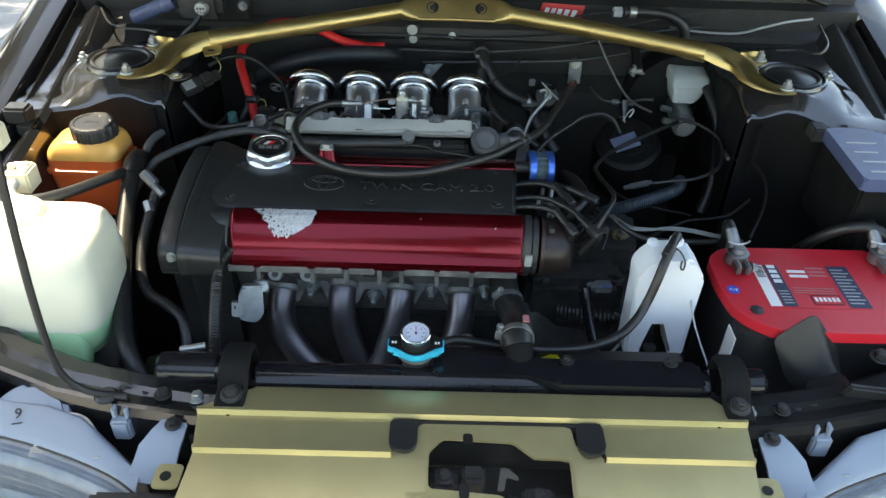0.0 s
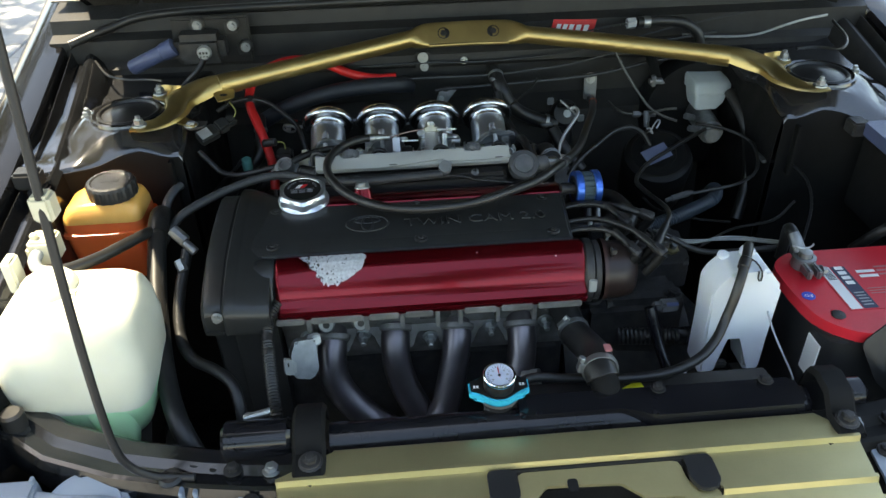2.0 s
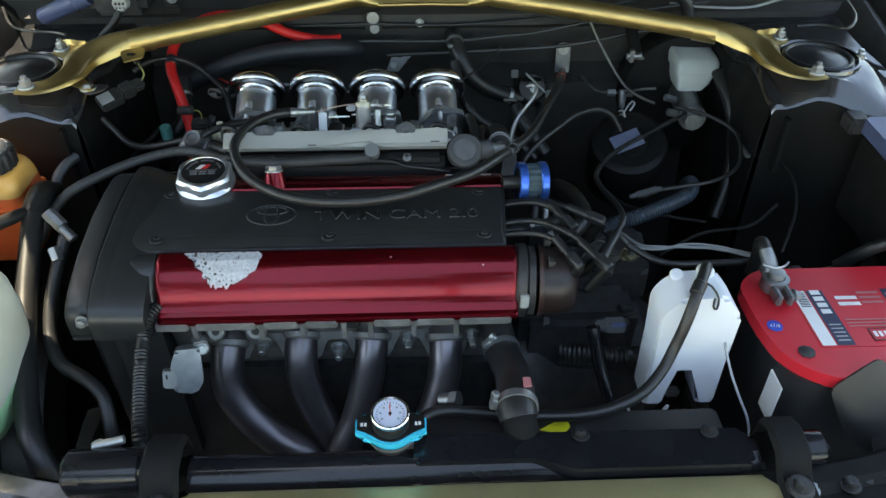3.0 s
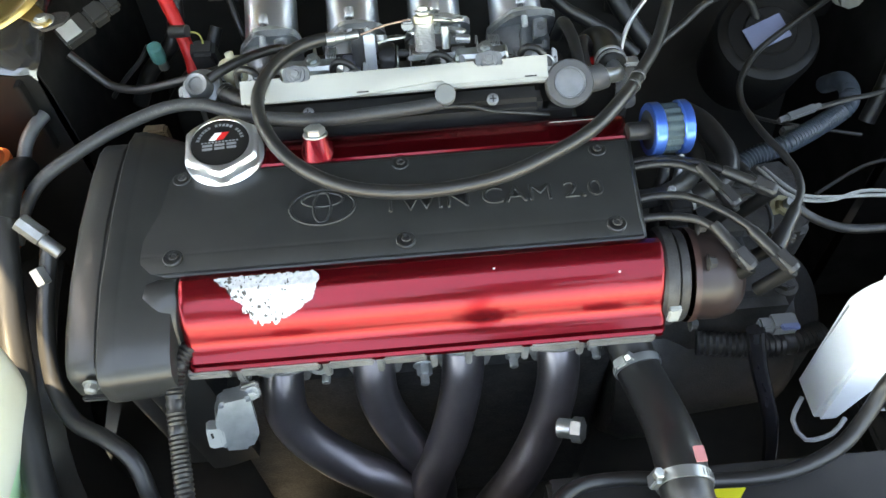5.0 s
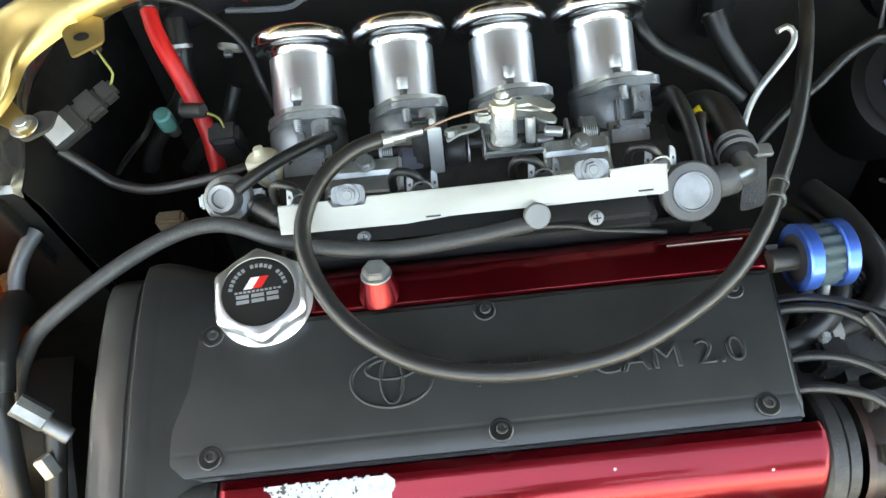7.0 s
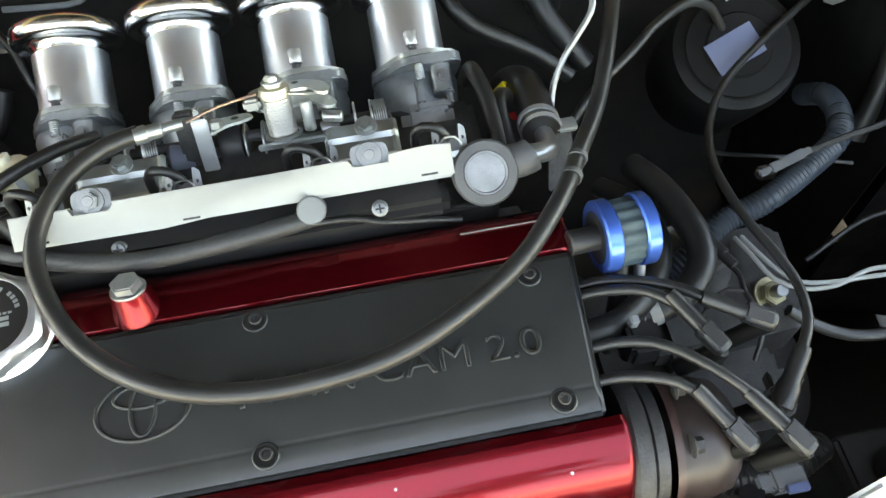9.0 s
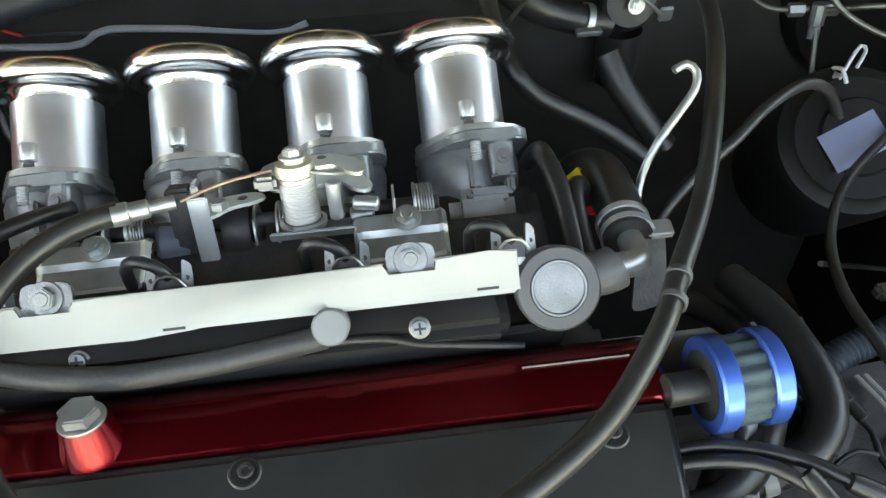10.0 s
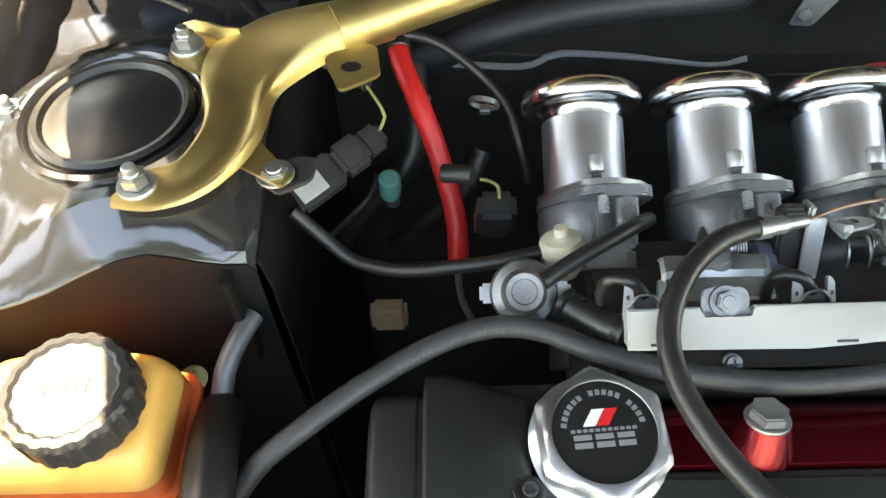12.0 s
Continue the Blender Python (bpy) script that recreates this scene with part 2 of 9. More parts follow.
def round_poly(pts, r, n=4):
    """The outline with rounded corners."""
    out, k = [], len(pts)
    for i in range(k):
        p, a, c = Vector(pts[i]), Vector(pts[i - 1]), Vector(pts[(i + 1) % k])
        u, v = (a - p), (c - p)
        d = min(r, u.length * 0.45, v.length * 0.45)
        s, e = p + u.normalized() * d, p + v.normalized() * d
        for j in range(n + 1):
            t = j / n
            out.append(tuple((1 - t) ** 2 * s + 2 * t * (1 - t) * p + t * t * e))
    return out


def ring_poly(r, n, phase=0.0, sx=1.0, sy=1.0):
    return [(sx * r * math.cos(phase + 2 * math.pi * i / n), sy * r * math.sin(phase + 2 * math.pi * i / n)) for i in range(n)]


def lathe(bm, prof, m=None, n=24, wave=None):
    """prof: (radius, height) from bottom to top along local z."""
    m = m or Matrix.Identity(4)
    rows = []
    for r, h in prof:
        if r < 1e-6:
            rows.append([bm.verts.new(m @ Vector((0, 0, h)))])
        else:
            row = []
            for i in range(n):
                a = 2 * math.pi * i / n
                q = r * (wave(a) if wave else 1)
                row.append(bm.verts.new(m @ Vector((q * math.cos(a), q * math.sin(a), h))))
            rows.append(row)
    for a, b in zip(rows, rows[1:]):
        for i in range(n):
            j = (i + 1) % n
            if len(a) == 1 and len(b) > 1:
                bm.faces.new((a[0], b[j], b[i]))
            elif len(b) == 1 and len(a) > 1:
                bm.faces.new((a[i], a[j], b[0]))
            elif len(a) > 1:
                bm.faces.new((a[i], a[j], b[j], b[i]))
    return bm


def cyl(bm, o, axis, r, h, n=20, b=0.0008):
    b = min(b, r * 0.4, h * 0.4)
    return lathe(bm, [(0, 0), (r - b, 0), (r, b), (r, h - b), (r - b, h), (0, h)], aim(o, axis), n)


def spline(pts, step=0.006):
    """Smooth points through pts."""
    p = [Vector(q) for q in pts]
    if len(p) == 2:
        return p
    p = [2 * p[0] - p[1]] + p + [2 * p[-1] - p[-2]]
    out = []
    for a, b, c, d in zip(p, p[1:], p[2:], p[3:]):
        k = max(2, int((c - b).length / step))
        for i in range(k):
            t = i / k
            out.append(0.5 * ((2 * b) + (c - a) * t + (2 * a - 5 * b + 4 * c - d) * t * t + (3 * b - a - 3 * c + d) * t ** 3))
    out.append(p[-2])
    return out


def tube(bm, pts, r, n=12, step=0.008, ribs=0.0, pitch=0.006, flat=1.0, ends=True):
    """A hose through pts; ribs: depth of its corrugation; r may be a pair, from start to end."""
    if ribs:
        step = pitch / 2
    line = spline(pts, step)
    if ribs:
        even, acc = [line[0]], 0.0
        for a, b in zip(line, line[1:]):
            acc += (b - a).length
            if acc >= pitch / 2:
                even.append(b)
                acc = 0.0
        line = even
    r0, r1 = r if isinstance(r, tuple) else (r, r)
    t0 = (line[1] - line[0]).normalized()
    side = t0.orthogonal().normalized()
    rows = []
    for i, q in enumerate(line):
        t = (line[min(i + 1, len(line) - 1)] - line[max(i - 1, 0)]).normalized()
        side = (side - t * side.dot(t)).normalized()
        up = t.cross(side)
        f = i / (len(line) - 1)
        rr = r0 + (r1 - r0) * f - (ribs if ribs and i % 2 else 0)
        rows.append([bm.verts.new(q + rr * (math.cos(2 * math.pi * k / n) * side + flat * math.sin(2 * math.pi * k / n) * up)) for k in range(n)])
    for a, b in zip(rows, rows[1:]):
        for k in range(n):
            j = (k + 1) % n
            bm.faces.new((a[k], a[j], b[j], b[k]))
    if ends:
        bm.faces.new(rows[0][::-1])
        bm.faces.new(rows[-1])
    return bm


def skin(bm, rows, close=False, cap=False):
    """A sheet over rows of points, all of one length."""
    vs = [[bm.verts.new(Vector(p)) for p in row] for row in rows]
    for a, b in zip(vs, vs[1:]):
        for i in range(len(a) if close else len(a) - 1):
            j = (i + 1) % len(a)
            bm.faces.new((a[i], a[j], b[j], b[i]))
    if cap:
        bm.faces.new(vs[0][::-1])
        bm.faces.new(vs[-1])
    return bm


def thick(bm, t):
    bmesh.ops.recalc_face_normals(bm, faces=bm.faces[:])
    bmesh.ops.solidify(bm, geom=bm.faces[:], thickness=t)
    return bm


MESHES = {}


def bolt(parent, o, axis, r=0.006, h=0.005, material=None, washer=True, turn=0.3, name="bolt"):
    """A hex bolt head on its washer, sharing one mesh for each size."""
    material = material or M_STEEL
    key = (r, h, material.name, washer)
    if key not in MESHES:
        bm = fresh()
        z0 = 0.0
        if washer:
            lathe(bm, [(0, 0), (r * 1.35, 0), (r * 1.45, r * 0.08), (r * 1.4, r * 0.22), (0, r * 0.24)], n=20)
            z0 = r * 0.2
        prism(bm, ring_poly(r, 6), h, Matrix.Translation((0, 0, z0)), b=r * 0.12)
        lathe(bm, [(0, h + z0 - 1e-4), (r * 0.62, h + z0 - 1e-4), (r * 0.55, h + z0 + r * 0.12), (0, h + z0 + r * 0.14)], n=14)
        me = finish(bm, "bolt")
        me.materials.append(material)
        MESHES[key] = me
    m = aim(o, axis) @ Matrix.Rotation(turn, 4, "Z")
    return link(name, MESHES[key], parent, m)


def hose(name, pts, r, material, label, category="hose", **kw):
    return solo(name, tube(fresh(), pts, r, **kw), material, label, category)


def clamp_band(bm, o, axis, r, w=0.009, screw=True, turn=0.0):
    """A worm-drive clamp: band with slots, and its screw housing."""
    m = aim(o, axis) @ Matrix.Rotation(turn, 4, "Z")
    lathe(bm, [(r, -w / 2), (r + 0.0012, -w / 2), (r + 0.0012, w / 2), (r, w / 2), (r, -w / 2)], m, 36)
    for k in range(26):
        a = 2 * math.pi * k / 40 + 0.5
        box(bm, (-0.0004, -w * 0.3, 0), (0.0004, w * 0.3, 0.0006), 0, m @ Matrix.Rotation(a, 4, "Z") @ Matrix.Translation((r + 0.0012, 0, 0)) @ Matrix.Rotation(radians(90), 4, "Y") @ Matrix.Rotation(radians(90), 4, "Z"))
    if screw:
        box(bm, (r, -0.007, -w * 0.62), (r + 0.007, 0.007, w * 0.62), 0.0015, m)
        cyl(bm, m @ Vector((r + 0.005, -0.007, 0)), m.to_3x3() @ Vector((0, -1, 0)), 0.0045, 0.006, 6)
    return bm


def words(text, size, m, material, parent, name="lettering", depth=0.0003, width=None, round_edge=0.0):
    """Flat raised letters of the built-in font, centred at m, facing its z."""
    cu = bpy.data.curves.new("letters", "FONT")
    cu.body, cu.size, cu.extrude, cu.align_x, cu.align_y = text, size, depth, "CENTER", "CENTER"
    cu.bevel_depth, cu.bevel_resolution, cu.offset = round_edge, 2 if round_edge else 0, -round_edge
    ob = bpy.data.objects.new("letters", cu)
    scene.collection.objects.link(ob)
    bpy.context.view_layer.update()
    me = bpy.data.meshes.new_from_object(ob.evaluated_get(bpy.context.evaluated_depsgraph_get()))
    bpy.data.objects.remove(ob)
    me.materials.clear()
    me.materials.append(material)
    if width:
        w = max(v.co.x for v in me.vertices) - min(v.co.x for v in me.vertices)
        me.transform(Matrix.Diagonal((width / w, 1, 1, 1)))
    me.transform(m)
    me.name = name
    return link(name, me, parent)


X0 = 0.063  # the car's middle


def mirror_x(x):
    return 2 * X0 - x


# ---- the ground ----
bm = fresh()
bmesh.ops.create_grid(bm, x_segments=1, y_segments=1, size=400.0)
solo("ground", bm, M_PAVE, "pale paved ground in dappled sunlight", "ground", kind="structure")

# ---- the car body ----
car = thing("car", "black car body with its bonnet propped open", "car", (X0, 1.0, 0.0))


def fender(side):
    """Wing skin: gutter lip, rounded shoulder, side wall."""
    rows = []
    for y, xg, zg in ((0.30, -0.56, 0.46), (0.50, -0.605, 0.50), (0.668, -0.620, 0.54), (0.672, -0.622, 0.765), (0.70, -0.622, 0.775), (0.9, -0.622, 0.815), (1.1, -0.628, 0.845),
                      (1.3, -0.648, 0.868), (1.5, -0.672, 0.89), (1.75, -0.70, 0.92)):
        row = [(xg, y, zg - 0.035), (xg - 0.002, y, zg - 0.006), (xg - 0.006, y, zg), (xg - 0.028, y, zg + 0.004), (xg - 0.058, y, zg + 0.001),
               (xg - 0.080, y, zg - 0.010), (xg - 0.093, y, zg - 0.030), (xg - 0.100, y, zg - 0.08), (xg - 0.108, y, zg - 0.25), (xg - 0.11, y, 0.30), (xg - 0.10, y, 0.2)]
        rows.append([(x if side < 0 else mirror_x(x), yy, z) for x, yy, z in row])
    return thick(skin(fresh(), rows), 0.0012)


for sd in (-1, 1):
    part("fender", fender(sd), M_BODY, car, "glossy black wing")


def sx(sd, x):
    return x if sd < 0 else mirror_x(x)


def apron(sd):
    """Inner wing: drip channel, ledge and wall."""
    rows = []
    for y, xg, zg in ((0.718, -0.611, 0.757), (0.8, -0.615, 0.785), (1.0, -0.618, 0.82), (1.17, -0.625, 0.842), (1.3, -0.64, 0.856), (1.55, -0.672, 0.885)):
        wall = -0.575 if y < 1.1 else -0.59
        row = [(xg, y, zg), (xg + 0.006, y, zg - 0.022), (xg + 0.022, y, zg - 0.024), (xg + 0.026, y, zg - 0.008), (xg + 0.034, y, zg - 0.004),
               (xg + 0.042, y, zg - 0.010), (wall + 0.012, y, zg - 0.07), (wall + 0.02, y, 0.6), (wall + 0.02, y, 0.25)]
        rows.append([(sx(sd, x), yy, z) for x, yy, z in row])
    return thick(skin(fresh(), rows), 0.0015)


TC = (-0.510, 1.277)


def tx(sd, x):
    """The towers' own middle lies a little beside the bay's."""
    return x if sd < 0 else 0.090 - x


def ty(sd, y):
    return y if sd < 0 else y + 0.012


def ease(v):
    v = max(0.0, min(1.0, v))
    return v * v * (3 - 2 * v)


def tower(sd):
    """Strut tower: pressed ledge that swells to the round top, with a rolled front edge."""
    rows = []
    for k in range(19):
        u = k / 18
        row = []
        for j in range(17):
            x = -0.640 + j * 0.01344
            front = 1.193 - 0.42 * max(0.0, -0.475 - x) ** 1.1
            y = front + u * (1.56 - front)
            d = math.hypot(x - TC[0], y - TC[1])
            z = 0.834 + 0.028 * ease((0.112 - d) / 0.046) + 0.07 * max(0, y - 1.40)
            z += 0.007 * math.exp(-((y - front - 0.016) / 0.010) ** 2) * ease((-0.46 - x) / 0.05)
            z += 0.004 * math.exp(-((y - 1.405) / 0.006) ** 2) + 0.006 * ease((-0.615 - x) / 0.02)
            row.append((tx(sd, x), ty(sd, y), z))
        xe = -0.421
        row += [(tx(sd, xe), row[-1][1], row[-1][2] - 0.008), (tx(sd, xe + 0.003), row[-1][1], 0.80), (tx(sd, xe + 0.004), row[-1][1], 0.62), (tx(sd, xe + 0.004), row[-1][1], 0.30)]
        rows.append(row)
    lip = [(x, y - 0.004, z - 0.006) for x, y, z in rows[0][:18]]
    wall = [(x, y - 0.005, min(z, 0.80) - 0.03) for x, y, z in rows[0][:18]]
    low = [(x, y - 0.012, 0.3) for x, y, z in rows[0][:18]]
    top = skin(fresh(), [lip] + [r[:18] for r in rows])
    front = skin(fresh(), [low, wall, lip])
    flank = skin(fresh(), [r[17:] for r in rows])
    return thick(top, 0.0015), thick(front, 0.0015), thick(flank, 0.0015)


for sd in (-1, 1):
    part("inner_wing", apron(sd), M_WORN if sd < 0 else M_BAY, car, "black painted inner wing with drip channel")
    top, front, flank = tower(sd)
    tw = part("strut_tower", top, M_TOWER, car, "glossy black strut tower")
    # front and side get the darker black, shade put into their colour
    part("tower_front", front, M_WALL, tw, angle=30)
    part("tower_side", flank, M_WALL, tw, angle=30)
    c = Vector((tx(sd, TC[0]), ty(sd, TC[1]), 0.862))
    part("tower_rim", lathe(fresh(), [(0.0590, 0.0), (0.0575, 0.0045), (0.054, 0.0055), (0.051, 0.003), (0.049, -0.002), (0.0, -0.003)], Matrix.Translation(c), 48), M_TOWER, tw)
    part("dust_cap", lathe(fresh(), [(0.0485, -0.002), (0.0485, 0.004), (0.046, 0.0062), (0.043, 0.0055), (0.041, 0.002), (0.037, 0.002), (0.030, 0.0045), (0.018, 0.006), (0.010, 0.0085), (0, 0.009)], Matrix.Translation(c), 48), M_RUBBER, tw, "round black rubber dust cap")
    # front, inner-rear and outer studs
    for x, y, z in ((-0.4765, 1.2095, 0.8715), (-0.472, 1.327, 0.8715), (-0.576, 1.284, 0.856)):
        o = Vector((tx(sd, x), ty(sd, y), z))
        part("washer", cyl(fresh(), o - Vector((0, 0, 0.0005)), (0, 0, 1), 0.0105, 0.002, 24, 0.0005), M_STEEL, tw)
        bolt(tw, o + Vector((0, 0, 0.001)), (0, 0, 1), 0.0075, 0.008, turn=x * 20, name="tower_nut")
        part("stud", cyl(fresh(), o, (0, 0, 1), 0.0038, 0.016, 12), M_STEEL, tw)
    # seam strip and bracket on the tower's inner side
    part("seam_strip", box(fresh(), *[tuple(v) for v in zip(*[sorted(p) for p in zip((tx(sd, -0.440), 1.176, 0.74), (tx(sd, -0.434), 1.1895, 0.825))])], 0.001), M_WALL, tw)

# firewall, with its ledge and swage lines, and the cowl above it
bm = fresh()
rows = []
for x in [-0.70 + 0.1 * i for i in range(16)]:
    s = 0.03 * math.exp(-((x - X0) / 0.5) ** 2)
    rows.append([(x, 1.62, 0.945), (x, 1.56, 0.932), (x, 1.545, 0.928), (x, 1.54, 0.905), (x, 1.515, 0.898), (x, 1.512, 0.86), (x, 1.500, 0.85), (x, 1.497, 0.832), (x, 1.512, 0.822),
                 (x, 1.512, 0.76), (x, 1.495 - s, 0.74), (x, 1.48 - s, 0.60), (x, 1.44, 0.45), (x, 1.40, 0.22)])
part("firewall", thick(skin(bm, rows), 0.0015), M_BAY, car, "black painted firewall with swage lines")
bm = fresh()
tube(bm, [(-0.66, 1.50, 0.900), (-0.60, 1.53, 0.915), (-0.50, 1.545, 0.934), (-0.2, 1.55, 0.938), (X0, 1.55, 0.938), (0.4, 1.55, 0.938), (0.63, 1.545, 0.934), (0.74, 1.52, 0.912)], 0.0075, 10)
part("cowl_seal", bm, M_RUBBER, car, "black rubber cowl seal")
bm = fresh()
skin(bm, [[(x, 1.575, 0.955), (x, 1.60, 0.975), (x, 1.75, 1.02), (x, 1.95, 1.06)] for x in (-0.70, -0.3, X0, 0.45, 0.83)])
part("cowl_panel", thick(bm, 0.003), M_PLASTIC, car, "ribbed black cowl panel")
bm = fresh()
for i in range(110):
    x = -0.60 + i * 0.012
    box(bm, (x, 1.572, 0.957), (x + 0.006, 1.60, 0.985), 0, None)
part("cowl_grille", bm, M_PLASTIC, car)
# floor of the bay and the front crossmember
part("bay_floor", box(fresh(), (-0.56, 0.60, 0.20), (0.69, 1.50, 0.215)), M_BAY, car)
bm = fresh()
box(bm, (-0.27, 0.655, 0.30), (0.40, 0.70, 0.69), 0.01)
part("front_crossmember", bm, M_BAY, car)


def side_rail(sd):
    """Upper support running from the wing to the radiator, with pressed edges."""
    path = [(-0.600, 0.86, 0.735), (-0.565, 0.80, 0.715), (-0.50, 0.757, 0.705), (-0.42, 0.727, 0.702), (-0.33, 0.704, 0.704), (-0.26, 0.690, 0.708), (-0.205, 0.684, 0.712)]
    rows = []
    for x, y, z in path:
        n = Vector((0.28, 0.96)).normalized()
        w = 0.031
        deep = 0.045 + 0.075 * ease((x + 0.42) / 0.14)
        row = [(-1.0, -deep), (-1.0, -0.012), (-0.85, -0.002), (-0.7, 0), (-0.2, -0.003), (0.1, 0.003), (0.7, 0.002), (0.92, -0.004), (1.0, -0.015), (1.0, -0.05)]
        rows.append([(sx(sd, x + n.x * w * a), y + n.y * w * a, z + d) for a, d in row])
    return thick(skin(fresh(), rows), 0.0015)


for sd in (-1, 1):
    rl = part("radiator_support", side_rail(sd), M_WORN if sd < 0 else M_WALL, car, "scuffed black steel radiator support", angle=24)
    for x, y, r in ((-0.372, 0.722, 0.0055), (-0.338, 0.712, 0.008), (-0.318, 0.700, 0.004), (-0.405, 0.730, 0.004), (-0.505, 0.768, 0.004)):
        part("hole", cyl(fresh(), (sx(sd, x), y, 0.7035), (0, 0, 1), r, 0.0012, 18, 0.0002), M_BLACKP, rl)
    for x, y in ((-0.296, 0.694), (-0.255, 0.690)):
        bolt(rl, (sx(sd, x), y, 0.707), (0, 0, 1), 0.007, 0.006, M_PLASTIC if x < -0.27 else M_STEEL)
bm = fresh()
cyl(bm, (-0.548, 0.778, 0.703), (0, 0, 1), 0.013, 0.030, 20, 0.003)
lathe(bm, [(0.018, 0), (0.018, 0.005), (0.0135, 0.007)], Matrix.Translation((-0.548, 0.778, 0.703)), 20)
part("bump_stop", bm, M_RUBBER, car, "black rubber bonnet stop")

# wheels on which the car stands, hidden under the wings
for sd in (-1, 1):
    m = aim((sx(sd, -0.60), 1.20, 0.29), (1, 0, 0))
    part("tyre", lathe(fresh(), [(0.19, -0.09), (0.27, -0.095), (0.29, -0.07), (0.29, 0.07), (0.27, 0.095), (0.19, 0.09), (0.17, 0.0), (0.19, -0.09)], m, 40), M_RUBBER, car)

# bonnet, raised 34 degrees on its hinges
HINGE = Vector((X0, 1.63, 0.955))
BONNET = Matrix.Translation(HINGE) @ Matrix.Rotation(radians(-34), 4, "X")
bm = fresh()
rows = []
for k in range(9):
    v = -0.02 - k * 0.15
    rows.append([(x, v, 0.02 - 0.05 * (x / 0.7) ** 2 - 0.03 * max(0, -v - 0.9)) for x in [-0.710 + 0.1775 * i for i in range(9)]])
skin(bm, [[BONNET @ Vector(p) for p in r] for r in rows])
part("bonnet", thick(bm, 0.0015), M_BODY, car, "raised black bonnet")
bm = fresh()
for x0, x1, v0, v1 in ((-0.69, -0.60, -1.2, -0.05), (0.60, 0.69, -1.2, -0.05), (-0.6, 0.6, -0.14, -0.05), (-0.6, 0.6, -1.2, -1.1), (-0.05, 0.05, -1.1, -0.1)):
    box(bm, (x0, v0, -0.045), (x1, v1, -0.02), 0.006, BONNET)
part("bonnet_frame", bm, M_BAY, car)

# prop rod from the support up to the bonnet
rod = thing("prop_rod", "thin black steel bonnet prop rod standing on the radiator support", "rod", (-0.36, 0.69, 0.70))
bm = fresh()
tube(bm, [(-0.335, 0.690, 0.706), (-0.352, 0.690, 0.708), (-0.377, 0.688, 0.716), (-0.394, 0.684, 0.738), (-0.401, 0.684, 0.775), (-0.4015, 0.69, 0.86), (-0.402, 0.71, 0.98), (-0.4035, 0.75, 1.17), (-0.405, 0.79, 1.36), (-0.4062, 0.813, 1.475)], 0.0042, 10)
part("shaft", bm, M_PLASTIC, rod)
part("clip", box(fresh(), (-0.412, 0.715, 1.01), (-0.394, 0.735, 1.035), 0.003), M_CREAM, rod, "cream plastic clip")
part("grommet", cyl(fresh(), (-0.36, 0.690, 0.703), (0, 0, 1), 0.013, 0.008, 18, 0.003), M_RUBBER, rod)

# ---- radiator, its cover panel and mounts ----
radiator = thing("radiator", "black radiator with top tank and bracketed mounts", "radiator", (0.06, 0.735, 0.25))
bm = fresh()
box(bm, (-0.235, 0.712, 0.25), (0.365, 0.745, 0.685), 0.004)
part("core", bm, M_BAY, radiator)
bm = fresh()
tube(bm, [(-0.195, 0.728, 0.700), (0.05, 0.728, 0.701), (0.345, 0.730, 0.702)], 0.0215, 16, flat=0.8)
part("top_tank", bm, M_TANKB, radiator)
bm = fresh()
prism(bm, round_poly([(0.015, 0.722), (0.128, 0.722), (0.165, 0.708), (0.335, 0.708), (0.335, 0.750), (0.015, 0.752)], 0.006), 0.027, Matrix.Translation((0, 0, 0.698)), 0.004)
part("tank_shoulder", bm, M_TANKB, radiator)
part("filler_neck", lathe(fresh(), [(0.016, 0), (0.016, 0.03), (0.023, 0.032), (0.023, 0.036)], Matrix.Translation((-0.006, 0.750, 0.70)), 24), M_STEEL, radiator)
for x0, x1, cx in ((-0.2325, -0.1970, -0.212), (0.350, 0.384, 0.365)):
    bm = fresh()
    rows = []
    for y, z in ((0.669, 0.716), (0.676, 0.720), (0.695, 0.722), (0.702, 0.730), (0.712, 0.741), (0.735, 0.745), (0.752, 0.738), (0.758, 0.71)):
        rows.append([(x0, y, z - 0.006), (x0 + 0.004, y, z), (x1 - 0.004, y, z), (x1, y, z - 0.006)])
    br = part("mount_bracket", thick(skin(bm, rows), 0.002), M_WALL, radiator, "black pressed mount bracket")
    part("socket_ring", lathe(fresh(), [(0.0, 0.0), (0.012, 0.0), (0.013, 0.002), (0.011, 0.0035), (0.0, 0.0035)], aim((cx, 0.683, 0.7215), (0, -0.1, 1)), 20), M_PLASTIC, br)
    bolt(br, (cx, 0.683, 0.7245), (0, -0.1, 1), 0.0075, 0.006, M_DCAST)
bm = fresh()
cyl(bm, (-0.312, 0.735, 0.708), (1, 0, 0), 0.021, 0.075, 24, 0.004)
part("end_cap", bm, M_TANKB, radiator)
bm = fresh()
box(bm, (-0.31, 0.716, 0.684), (-0.235, 0.722, 0.690), 0.001)
for i in range(9):
    box(bm, (-0.306 + i * 0.008, 0.7135, 0.684), (-0.301 + i * 0.008, 0.7165, 0.689), 0.0005)
part("edge_trim", bm, M_STEEL, radiator)
bm = fresh()
cyl(bm, (0.384, 0.735, 0.708), (1, 0, 0), 0.019, 0.030, 24, 0.006)
part("end_cap", bm, M_TANKB, radiator)
part("drain_fitting", cyl(cyl(fresh(), (-0.290, 0.752, 0.722), (1, 0.2, 0.1), 0.0045, 0.03, 12), (-0.285, 0.755, 0.712), (0, 0, 1), 0.006, 0.012, 8), M_STEEL, radiator)
